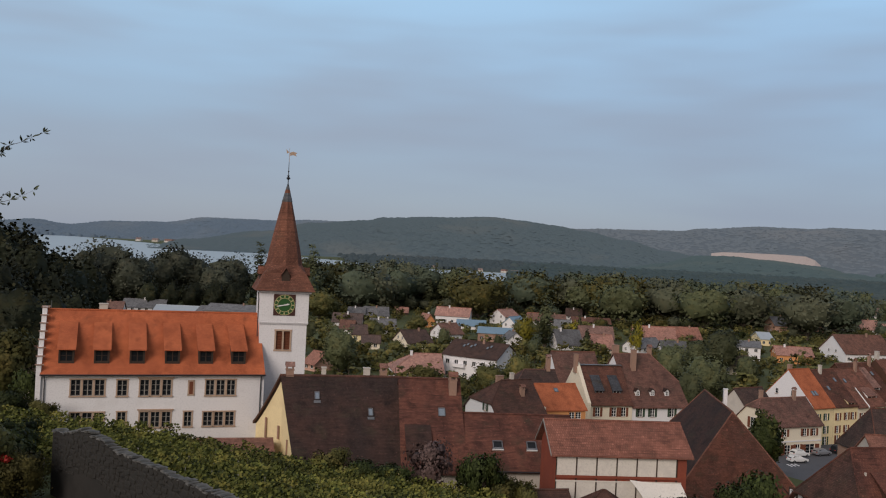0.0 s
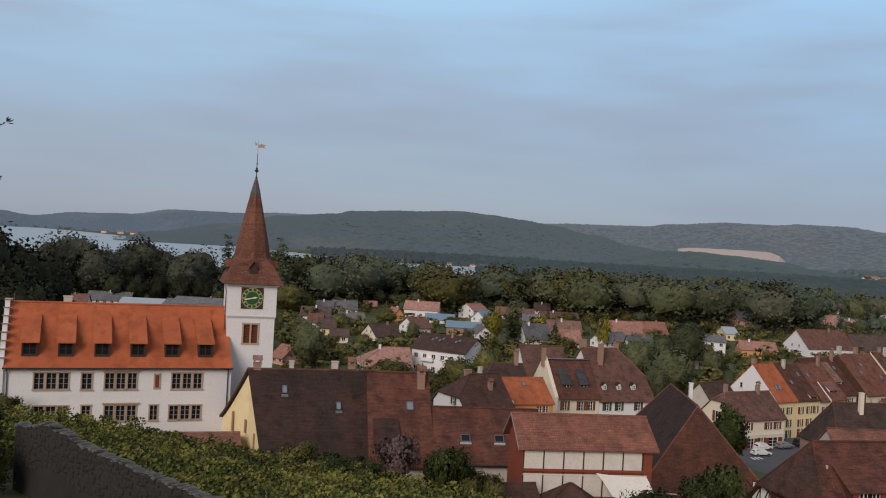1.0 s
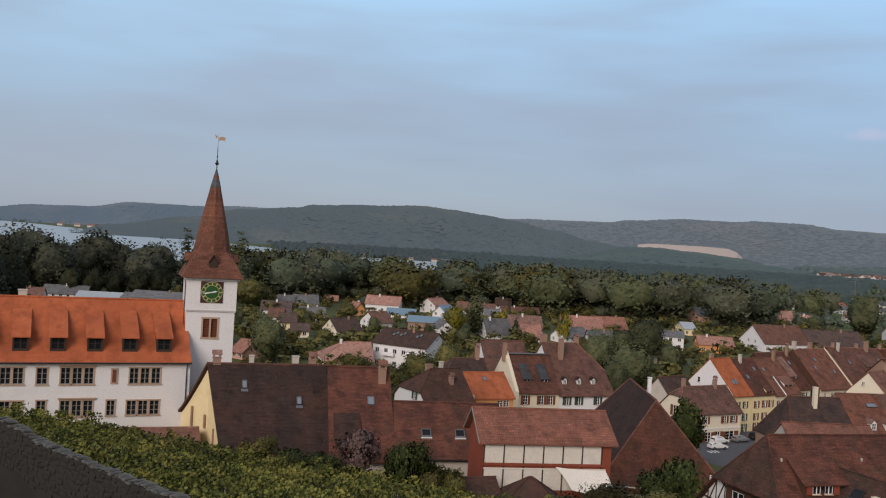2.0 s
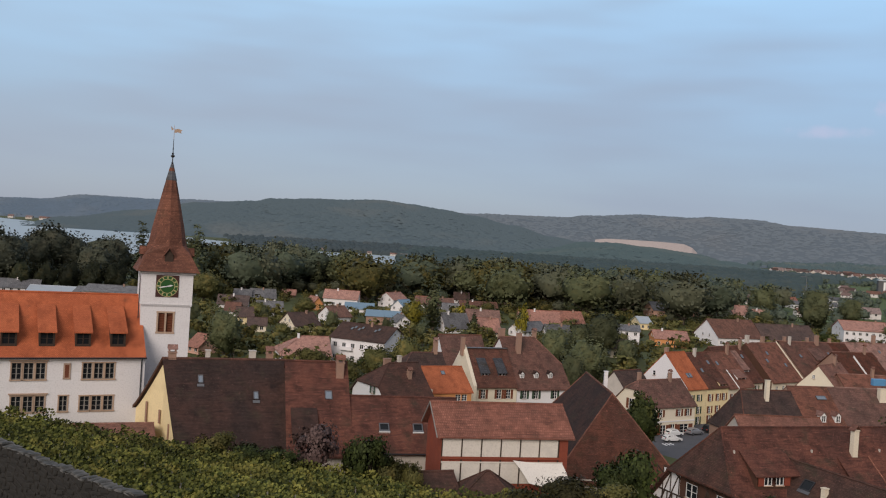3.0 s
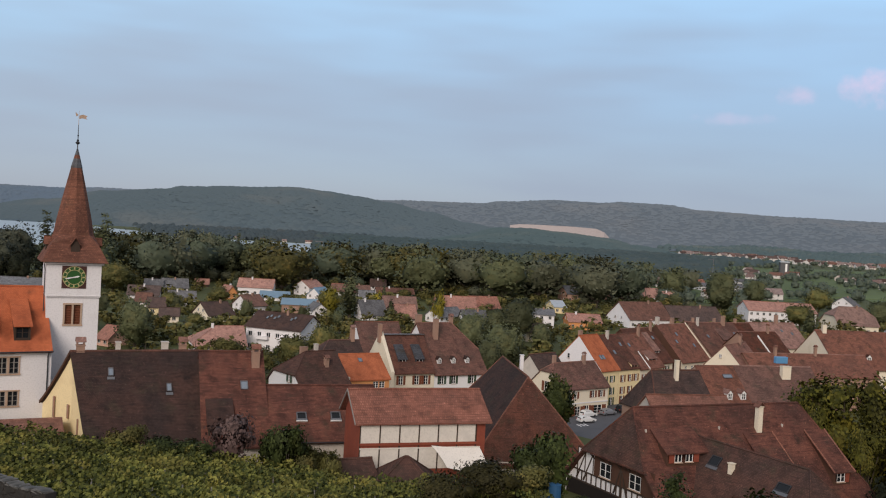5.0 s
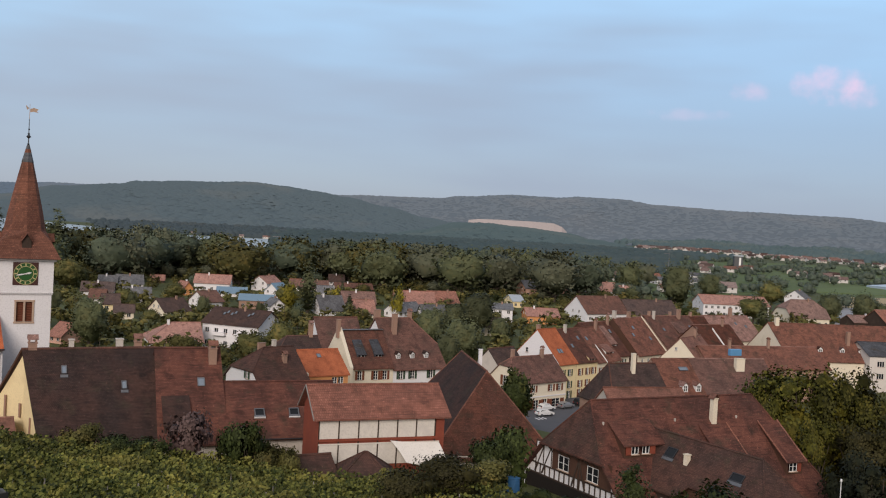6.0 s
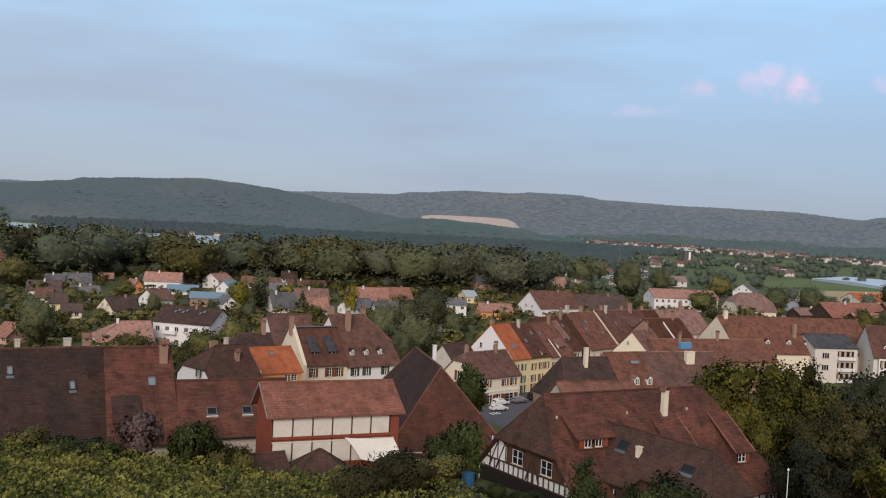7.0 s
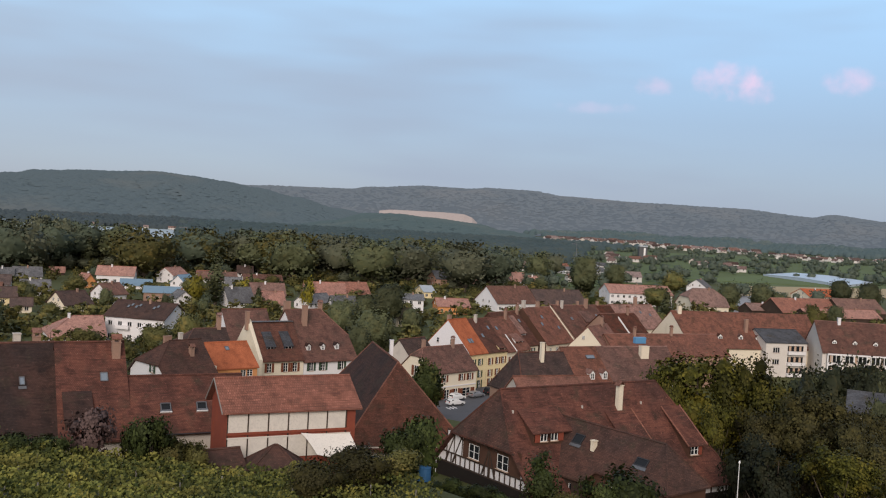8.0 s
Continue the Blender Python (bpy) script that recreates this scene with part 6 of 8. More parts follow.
def leaf_crown(bm, low, height, wide, count, size, rnd):
    """One full crown with swelling boughs: a dense inside and leaf clumps over it. Returns the shading normals."""
    shift = Vector((rnd.uniform(0, 50), rnd.uniform(0, 50), rnd.uniform(0, 50)))
    mid, half = Vector((0, 0, (low + height) / 2)), Vector((wide / 2, wide / 2, (height - low) / 2))

    def skin(d):
        q = 0.88 + 0.42 * noise.noise(d * 1.7 + shift) + 0.26 * noise.noise(d * 3.9 + shift) + 0.12 * noise.noise(d * 8.0 + shift)
        return Vector((d.x * half.x, d.y * half.y, d.z * half.z)) * q

    def facing(d):
        a = d.orthogonal().normalized()
        b = d.cross(a)
        here = skin(d)
        n = (skin((d + a * 0.09).normalized()) - here).cross(skin((d + b * 0.09).normalized()) - here).normalized()
        return n if n.dot(d) > 0 else -n
    normals = []
    for v in bmesh.ops.create_icosphere(bm, subdivisions=3 if count > 1000 else 2, radius=1.0)["verts"]:
        d = v.co.normalized()
        v.co = mid + skin(d) * rnd.uniform(0.72, 0.92)
        normals.append((facing(d) * 0.5 + d * 0.6).normalized())
    for _ in range(count):
        d = Vector((rnd.gauss(0, 1), rnd.gauss(0, 1), rnd.gauss(0, 1))).normalized()
        p = mid + skin(d) * rnd.uniform(0.78, 1.08)
        n = facing(d)
        tilt = (n + Vector((rnd.gauss(0, 1), rnd.gauss(0, 1), rnd.gauss(0, 1))) * 0.35).normalized()
        u = tilt.orthogonal().normalized()
        u.rotate(Matrix.Rotation(rnd.uniform(0, 6.28), 3, tilt))
        v = tilt.cross(u)
        s = size * rnd.uniform(0.5, 1.3)
        bm.faces.new([bm.verts.new(p + q) for q in (-u * s, -v * s * 0.7, u * s, v * s * 0.7)])
        normals += [(n * 0.6 + d * 0.5 + tilt * 0.3).normalized()] * 4
    return normals


def tree_meshes(key, height, wide, shape, leaf, seed, count=2200, size=0.45, lobes=15, lump=1.0):
    rnd = random.Random(seed)
    bm = bmesh.new()
    th = height * {"round": 0.26, "wood": 0.10, "cone": 0.12, "column": 0.10, "low": 0.06}[shape]
    add_tube(bm, (0, 0, -1.5), (0.1, 0, th), height * 0.028, height * 0.02, 7)
    add_tube(bm, (0.1, 0, th), (0, 0.15, height * 0.8), height * 0.02, height * 0.005, 6)
    blobs = []
    if shape in ("round", "wood", "low"):
        for _ in range(lobes):
            a, k = rnd.uniform(0, math.tau), rnd.random() ** 0.6
            z = th + (height - th) * rnd.uniform(-0.02 if shape == "wood" else 0.10, 0.86)
            q = math.sin(min(1.0, max(0.0, z - th * 0.5) / (height - th * 0.5)) * math.pi) ** 0.6
            if shape == "wood" and z < height * 0.45:
                q = max(q, 0.82)
            blobs.append((math.cos(a) * wide * 0.42 * k * q, math.sin(a) * wide * 0.42 * k * q, z, lump * wide * rnd.uniform(0.15, 0.26)))
    elif shape == "column":
        for i in range(10):
            z = height * (0.10 + 0.86 * i / 9)
            blobs.append((rnd.uniform(-.12, .12) * wide, rnd.uniform(-.12, .12) * wide, z, wide * (0.5 - 0.32 * (i / 9) ** 2)))
    else:
        for i in range(11):
            z = height * (0.10 + 0.88 * i / 10)
            for _ in range(2):
                blobs.append((rnd.uniform(-.16, .16) * wide * (1 - i / 10), rnd.uniform(-.16, .16) * wide * (1 - i / 10), z, wide * (0.46 * (1 - i / 10.6) + 0.03)))
    for b in blobs[::2]:
        if shape in ("round", "wood", "low") and count > 450:
            add_tube(bm, (0.05, 0.05, th * rnd.uniform(0.8, 1.4)), (b[0], b[1], b[2]), height * 0.010, height * 0.003, 5)
    trunk = finish("trunk", bm, BARK)
    bm = bmesh.new()
    full = shape in ("round", "wood") and lobes < 42
    normals = leaf_crown(bm, th * 0.6, height, wide, count, size, rnd) if full else leaf_cloud(bm, blobs, count, size, rnd)
    crown = finish("crown", bm, leaf)
    shade_leaves(crown.data, normals)
    out = trunk.data, crown.data
    bpy.data.objects.remove(trunk), bpy.data.objects.remove(crown)
    return out


TREES = {
    "broad_a": tree_meshes("a", 14, 11, "round", LEAF_GARDEN, 11, 1700, 0.33, 20, 0.8),
    "broad_b": tree_meshes("b", 16, 10, "wood", LEAF_DARK, 12, 1700, 0.33, 22, 0.78),
    "broad_c": tree_meshes("c", 12, 12, "wood", LEAF_GARDEN, 13, 1700, 0.33, 20, 0.8),
    "wood_a": tree_meshes("d", 19, 13, "wood", LEAF_WOOD, 14, 1900, 0.46, 40, 0.80),
    "wood_b": tree_meshes("e", 22, 12, "wood", LEAF_WOOD, 15, 1900, 0.46, 40, 0.80),
    "wood_c": tree_meshes("i", 20, 14, "wood", LEAF_DARK, 19, 1900, 0.46, 40, 0.80),
    "wood_d": tree_meshes("x", 20, 14, "wood", LEAF_SHADE, 43, 1900, 0.46, 40, 0.80),
    "big_d": tree_meshes("y", 17, 16, "wood", LEAF_DEEP_SHADE, 44, 5000, 0.30, 44, 0.55),
    "broad_d": tree_meshes("w", 16, 10, "wood", LEAF_DEEP_SHADE, 42, 1900, 0.33, 22, 0.78),
    "poplar": tree_meshes("f", 24, 6, "column", LEAF_DARK, 16, 1500, 0.42),
    "spruce": tree_meshes("g", 18, 6.5, "cone", LEAF_DARK, 17, 1000, 0.6),
    "bush": tree_meshes("h", 4.5, 5.0, "low", LEAF, 18, 3000, 0.17),
    "bush_far": tree_meshes("o", 3.5, 4.5, "low", LEAF_GARDEN, 28, 90, 0.42, 6),
    "olive_far": tree_meshes("p", 4.5, 4.0, "low", LEAF_OLIVE, 29, 90, 0.42, 6),
    "far_a": tree_meshes("q", 19, 14, "wood", LEAF_DARK, 34, 760, 0.58, 28, 0.92),
    "far_b": tree_meshes("r", 16, 15, "wood", LEAF_DARK, 35, 760, 0.58, 28, 0.92),
    "far_d": tree_meshes("t", 17, 15, "wood", LEAF_DARK, 37, 260, 0.9, 14, 1.0),
    "far_c": tree_meshes("s", 20, 6.5, "cone", LEAF_DARK, 36, 420, 0.6),
    "big_a": tree_meshes("j", 18, 17, "wood", LEAF_AUTUMN, 20, 11000, 0.27, 48, 0.6),
    "big_b": tree_meshes("k", 16, 16, "wood", LEAF_DRY, 21, 10000, 0.23, 54, 0.5),
    "plum": tree_meshes("l", 4.5, 5.0, "low", LEAF_PLUM, 22, 1700, 0.2),
    "olive": tree_meshes("m", 6, 7, "low", LEAF_OLIVE, 23, 3600, 0.2),
    "ball": tree_meshes("v", 11, 7, "round", LEAF, 40, 2200, 0.3, 22, 1.0),
    "thuja": tree_meshes("z", 6.2, 3.7, "column", LEAF, 45, 3200, 0.15),
    "gold": tree_meshes("u", 6, 6, "low", LEAF_GOLD, 39, 700, 0.3),
    "dry": tree_meshes("n", 6, 7, "low", LEAF_DRY, 24, 6000, 0.17, 22),
}
TREE_WORDS = {"broad": ("tree", "broad dark green deciduous tree", "tree"), "wood": ("tree", "tall grey-green tree of the lakeside wood", "tree"),
              "poplar": ("poplar", "slender upright dark poplar tree", "tree"), "spruce": ("spruce", "dark green conical spruce tree", "tree"), "bush": ("bush", "dense round dark green bush", "bush"),
              "big": ("tree", "large spreading tree turning yellow-brown", "tree"), "plum": ("bush", "purple-leaved ornamental plum bush", "bush"), "olive": ("bush", "pale olive green garden tree", "bush"),
              "thuja": ("thuja", "dense dark green conical thuja", "tree"),
              "ball": ("tree", "dense round dark green garden tree", "tree"), "gold": ("tree", "small yellow-leaved garden tree", "tree"), "dry": ("bush", "brownish green shrub with drying leaves", "bush")}


def plant(kind, x, y, scale=1.0, turn=0.0, z=None, label="", group="", wide=1.0):
    name, words, category = TREE_WORDS[kind.split("_")[0]]
    root = thing(name, label or words, category, pose(x, y, ground_z(x, y) if z is None else z, 0, 0, turn) @ Matrix.Diagonal((scale * wide, scale * wide, scale, 1)), group)
    trunk, crown = TREES[kind]
    child("trunk", trunk, root, Matrix())
    child("crown", crown, root, Matrix())
    return root


def grove(name, label, spots, kinds, group=""):
    """Many trees joined into one object: (kind, x, y, scale, turn, wide)."""
    for slot, mat_name in ((0, "trunk"), (1, "crown")):
        vs, fs, ns, total = [], [], [], 0
        for k, x, y, s, turn, wide in spots:
            me = TREES[k][slot]
            co = np.empty(len(me.vertices) * 3)
            me.vertices.foreach_get("co", co)
            co = co.reshape(-1, 3) * (s * wide, s * wide, s)
            c, n_ = math.cos(radians(turn)), math.sin(radians(turn))
            vs.append(np.column_stack((co[:, 0] * c - co[:, 1] * n_ + x, co[:, 0] * n_ + co[:, 1] * c + y, co[:, 2])))
            if slot:
                no = LEAF_NORMALS[me.name]
                ns.append(np.column_stack((no[:, 0] * c - no[:, 1] * n_, no[:, 0] * n_ + no[:, 1] * c, no[:, 2])))
            fs += [tuple(i + total for i in p.vertices) for p in me.polygons]
            total += len(co)
        me = bpy.data.meshes.new(name)
        me.from_pydata(np.vstack(vs).tolist(), [], fs)
        me.materials.append(BARK if slot == 0 else kinds)
        if slot == 0:
            root = new(name, me)
        else:
            shade_leaves(me, np.vstack(ns))
            ob = new("crowns", me)
            ob.parent = root
    return tagged(root, label, "woods", group, "stuff")


plant("big_a", 81.8, 113.6, 1.18, 0, wide=0.89)
plant("big_a", 87.3, 110.7, 1.20, 37, wide=0.63)
plant("big_a", 77.9, 113.9, 0.99, 74, wide=0.54)
plant("big_a", 90.8, 109.1, 1.07, 111, wide=0.71)
plant("big_b", 88.5, 97.9, 1.06, 148, wide=0.80)
plant("big_b", 82.6, 100.4, 0.84, 185, wide=0.82)
plant("big_b", 83.9, 83.0, 0.71, 222, wide=0.88)
plant("big_a", 78.1, 104.0, 0.79, 259, wide=0.64)
plant("broad_b", 126.1, 142.2, 1.06, 296, wide=0.79)
plant("broad_b", 132.8, 142.8, 1.12, 333, wide=0.84)
plant("broad_b", 135.0, 133.7, 1.17, 10, wide=0.79)
plant("broad_b", 139.5, 143.3, 1.12, 47, wide=0.76)
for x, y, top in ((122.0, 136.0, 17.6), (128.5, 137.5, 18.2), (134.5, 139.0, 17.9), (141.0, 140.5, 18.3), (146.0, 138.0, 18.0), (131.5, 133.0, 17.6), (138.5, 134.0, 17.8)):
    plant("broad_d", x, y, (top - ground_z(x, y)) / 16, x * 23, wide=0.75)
plant("big_b", 86.8, 89.9, 0.85, 84, wide=0.83)
# the two big_d trees carry the dark of the gaps in their leaves
plant("big_d", 74.0, 86.5, 0.80, 121, ground_z(74, 86.5) - 3.6, wide=0.80, label="large tree with deep shade put into its leaf colour")
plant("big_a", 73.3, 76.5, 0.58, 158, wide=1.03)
plant("big_d", 74.5, 92.1, 0.86, 195, ground_z(74.5, 92.1) - 3.6, wide=0.66, label="large tree with deep shade put into its leaf colour")
plant("broad_b", 107.0, 105.2, 1.05, 232, wide=0.52)
plant("dry", 20.6, 73.2, 0.60, 269, wide=1.35)
plant("dry", 16.8, 71.0, 0.60, 306, wide=1.15)
plant("olive", 23.8, 74.3, 0.55, 343, wide=1.35)
plant("bush", 28.8, 81.0, 1.43, 20, wide=0.69)
plant("bush", 26.3, 79.8, 0.97, 57, wide=0.84)
plant("olive", 6.5, 87.8, 0.63, 94, wide=0.84)
plant("olive", 8.7, 87.6, 0.60, 131, wide=0.76)
plant("bush", -50.0, 114.5, 1.24, 168, wide=0.61)
plant("bush", -45.6, 100.1, 0.74, 205, wide=1.08)
plant("olive", -41.6, 99.7, 0.44, 242, wide=1.06)
plant("bush", -45.1, 111.2, 0.72, 279, wide=0.81)
plant("big_b", 97.5, 97.7, 0.96, 316, wide=0.65)
plant("big_b", 96.1, 93.4, 0.89, 353, wide=0.57)
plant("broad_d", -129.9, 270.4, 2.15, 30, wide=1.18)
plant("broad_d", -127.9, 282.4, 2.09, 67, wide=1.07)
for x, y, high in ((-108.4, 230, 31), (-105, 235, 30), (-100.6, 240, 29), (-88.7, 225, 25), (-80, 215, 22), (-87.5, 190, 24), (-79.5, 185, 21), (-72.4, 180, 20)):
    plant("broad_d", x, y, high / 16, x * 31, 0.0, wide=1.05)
for x, y, high in ((-57.5, 124.0, 10.5), (-60.5, 127.0, 11.5), (-62.5, 124.5, 10.0)):
    plant("olive", x, y, high / 6, x * 17, wide=0.8, label="large olive green tree beside the stepped gable")
plant("broad_d", -148.7, 477.4, 0.92, 104, wide=1.35)
plant("broad_d", -138.6, 480.4, 0.94, 141, wide=1.35)
plant("broad_d", -128.3, 483.2, 0.96, 178, wide=1.35)
plant("broad_d", -117.9, 485.9, 0.99, 215, wide=1.35)
plant("broad_d", -107.3, 488.4, 1.02, 252, wide=1.35)
plant("plum", -0.1, 92.0, 1.18, 289, wide=0.80)
plant("bush", 4.8, 87.9, 1.20, 326, wide=0.67)
plant("olive", -9.9, 92.5, 0.58, 3, wide=1.03)
plant("bush", -6.5, 89.8, 0.58, 40, wide=1.35)
plant("bush", -3.5, 89.9, 0.61, 77, wide=1.35)
plant("bush", 4.0, 89.9, 1.04, 114, wide=0.63)
plant("thuja", 37.8, 75.0, 1.0, 151, label="trimmed dark green conical thuja hedge tree")
plant("bush", 44.5, 71.3, 1.27, 188, wide=1.04)
plant("bush", 41.4, 70.8, 1.06, 225, wide=0.75)
plant("olive", 36.5, 66.7, 0.74, 262, wide=0.79)
plant("broad_d", -138.4, 299.6, 2.24, 299, wide=1.34)
plant("broad_d", -118.8, 275.5, 1.95, 336, wide=1.11)
plant("broad_d", -124.3, 305.7, 1.89, 13, wide=1.16)
plant("broad_d", -81.6, 182.6, 1.12, 50, wide=1.35)
plant("broad_d", -84.1, 203.3, 0.99, 87, wide=1.08)
plant("broad_d", -102.5, 217.0, 1.28, 124, wide=1.35)
plant("broad_d", -135.6, 355.0, 1.86, 161, wide=1.11)
plant("broad_d", -110.6, 246.3, 1.69, 198, wide=1.15)
plant("wood_d", -187.9, 527.5, 1.74, 235, wide=1.35)
plant("wood_d", -183.2, 486.6, 1.59, 272, wide=1.22)
plant("wood_d", -163.4, 493.7, 1.48, 309, wide=1.30)
plant("wood_d", -165.2, 576.8, 1.65, 346, wide=1.35)
plant("wood_d", -170.0, 565.0, 1.42, 23, wide=1.16)
plant("wood_d", -153.4, 580.1, 1.37, 60, wide=1.23)
plant("wood_d", -123.1, 546.3, 1.47, 97, wide=1.35)
plant("wood_d", -126.0, 525.1, 1.23, 134, wide=1.23)
plant("poplar", -106.4, 549.8, 1.57, 171, wide=1.29)
plant("poplar", -76.8, 554.7, 1.58, 208, wide=1.35)
plant("poplar", -79.6, 554.3, 1.18, 245, wide=1.15)
plant("broad_d", -211.5, 486.0, 0.70, 282, wide=1.35)
plant("broad_d", -201.5, 490.2, 0.72, 319, wide=1.35)
plant("broad_d", -193.8, 493.3, 0.73, 356, wide=1.35)
plant("broad_d", -183.4, 497.3, 0.76, 33, wide=1.35)
plant("broad_d", -172.7, 501.1, 0.78, 70, wide=1.35)
plant("broad_d", -161.8, 504.7, 0.80, 107, wide=1.35)
plant("broad_b", -30.0, 288.4, 0.92, 144, wide=1.35)
plant("broad_c", -61.0, 476.1, 1.30, 181, wide=1.35)
plant("broad_a", 5.5, 234.9, 0.65, 218, wide=1.28)
plant("olive", -2.2, 265.0, 1.33, 255, wide=1.29)
plant("broad_b", 9.5, 199.8, 0.58, 292, wide=1.35)
plant("broad_b", 7.3, 204.9, 0.47, 329, wide=1.35)
plant("poplar", 45.2, 397.4, 1.05, 6, wide=1.35)
plant("gold", 37.0, 403.3, 2.20, 43, wide=0.74)
plant("gold", 61.5, 435.7, 1.60, 80, wide=0.83)
plant("gold", 82.6, 391.4, 2.42, 117, wide=0.43)
plant("broad_b", 86.3, 287.3, 0.59, 154, wide=1.35)
plant("broad_b", 82.2, 319.6, 0.70, 191, wide=1.35)
plant("gold", 90.7, 430.5, 1.73, 228, wide=0.56)
plant("broad_c", 38.8, 428.2, 0.88, 265, wide=1.04)
plant("spruce", 61.1, 385.2, 0.60, 302, wide=1.35)
plant("spruce", 91.0, 430.5, 0.68, 339, wide=1.35)
plant("broad_b", 100.2, 330.1, 1.09, 16, wide=1.35)
plant("broad_b", 95.1, 342.0, 0.73, 53, wide=1.35)
plant("broad_b", 103.9, 313.2, 0.60, 90, wide=1.35)
plant("olive", 179.9, 439.6, 1.46, 127, wide=1.35)
plant("olive", 189.6, 419.1, 1.48, 164, wide=1.35)
plant("broad_b", 268.5, 491.4, 1.54, 201, wide=1.35)
plant("broad_b", 325.1, 551.3, 1.13, 238, wide=1.35)
plant("broad_a", 262.1, 402.1, 1.03, 275, wide=1.35)
plant("spruce", 260.5, 391.2, 0.80, 312, wide=1.35)
plant("broad_a", 335.7, 497.3, 1.27, 349, wide=1.17)
plant("broad_b", 326.3, 430.3, 0.96, 26, wide=1.35)
plant("broad_b", 342.9, 423.6, 1.03, 63, wide=1.35)
plant("broad_b", 349.9, 417.8, 0.72, 100, wide=1.35)
plant("olive", 314.2, 349.6, 2.01, 137, wide=0.81)
plant("broad_b", 327.3, 351.1, 0.71, 174, wide=1.35)
plant("broad_a", -9.9, 429.9, 0.66, 211, wide=1.35)
plant("broad_a", -15.6, 339.6, 0.46, 248, wide=1.35)
plant("olive", -50.6, 326.1, 1.68, 285, wide=1.02)
plant("broad_a", 14.5, 249.6, 0.79, 322, wide=1.04)
plant("olive", 18.5, 224.2, 2.15, 359, wide=0.63)
plant("broad_a", 22.7, 259.0, 0.96, 36, wide=0.89)
plant("broad_b", 16.6, 239.4, 0.50, 73, wide=1.35)
plant("olive", 24.6, 278.9, 1.41, 110, wide=1.03)
plant("broad_b", 36.4, 358.2, 0.40, 147, wide=1.35)
plant("broad_b", -20.2, 269.2, 0.31, 184, wide=1.35)
plant("broad_a", 63.8, 323.8, 0.54, 221, wide=1.35)
plant("olive", 81.5, 330.1, 1.21, 258, wide=1.35)
plant("spruce", 62.5, 395.1, 0.51, 295, wide=1.35)
plant("broad_a", 76.6, 463.7, 0.46, 332, wide=1.35)
plant("broad_b", 421.6, 426.9, 1.16, 9, wide=1.35)
plant("broad_b", 438.0, 466.6, 1.09, 46, wide=1.35)
plant("ball", 59.1, 167.9, 1.28, 83, wide=0.74)
plant("broad_b", 72.8, 291.0, 0.88, 120, wide=1.35)
plant("broad_b", 74.5, 259.5, 0.92, 157, wide=1.35)
plant("broad_b", 64.1, 236.5, 0.82, 194, wide=1.08)


# ---- woods and village gardens ----
rnd = random.Random(5)
FOOT = [(o.matrix_basis.translation.x, o.matrix_basis.translation.y) for o in scene.objects if o.type == "EMPTY" and o.parent is None]


def free(x, y, gap):
    return all((x - a) ** 2 + (y - b) ** 2 > gap * gap for a, b in FOOT)


# the belt of woods between the village and the lake
belt = {m.name: [] for m in (LEAF_WOOD, LEAF_DARK, LEAF_TEAL, LEAF_OLIVE)}
for i in range(400):
    a = rnd.uniform(-28, 27) if i < 345 else rnd.uniform(-8, 1)
    near = 580 if a < 12 else 605
    d = near + 260 * rnd.random() ** 1.2
    front = d < near + 14
    k = rnd.choice(("wood_a", "wood_b", "wood_c", "spruce") if front else ("far_a", "far_b", "far_a", "far_b", "far_c") if d < near + 110 else ("far_d", "far_d", "far_c"))
    s = rnd.uniform(0.7, 1.15) * (0.55 if a < -9 else 1.30 if a < 1.4 else 0.88 if a < 6.2 else 1.30 if a < 19 else 1.12)
    x, y, turn, wide = d * math.sin(radians(a)), d * math.cos(radians(a)), rnd.uniform(0, 360), rnd.uniform(0.9, 1.25)
    if front:
        plant(k, x, y, s, turn, 0.0, group="lakeside wood", wide=wide)
    else:
        belt[rnd.choice((LEAF_WOOD, LEAF_WOOD, LEAF_TEAL, LEAF_TEAL, LEAF_DARK, LEAF_DARK, LEAF_TEAL) if k != "far_c" else (LEAF_DARK, LEAF_TEAL)).name].append((k, x, y, s, turn, wide))
for i in range(420):
    a = rnd.uniform(-9, 27)
    d = (572 if a < 12 else 597) + rnd.uniform(-70 if i % 2 else 0, 30)
    if not free(d * math.sin(radians(a)), d * math.cos(radians(a)), 12.0):
        continue
    belt[rnd.choice((LEAF_WOOD, LEAF_OLIVE, LEAF_TEAL, LEAF_DARK)).name].append((rnd.choice(("bush_far", "far_b", "olive_far")), d * math.sin(radians(a)), d * math.cos(radians(a)), rnd.uniform(0.4, 0.62) if i % 3 else 1.8, rnd.uniform(0, 360), 1.2))
grove("woods", "belt of tall grey-green trees along the lake", belt[LEAF_WOOD.name], LEAF_WOOD)
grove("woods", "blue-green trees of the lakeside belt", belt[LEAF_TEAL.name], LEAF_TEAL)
grove("woods", "olive green trees of the lakeside belt", belt[LEAF_OLIVE.name], LEAF_OLIVE)
grove("woods", "dark trees and spruces of the lakeside belt", belt[LEAF_DARK.name], LEAF_DARK)
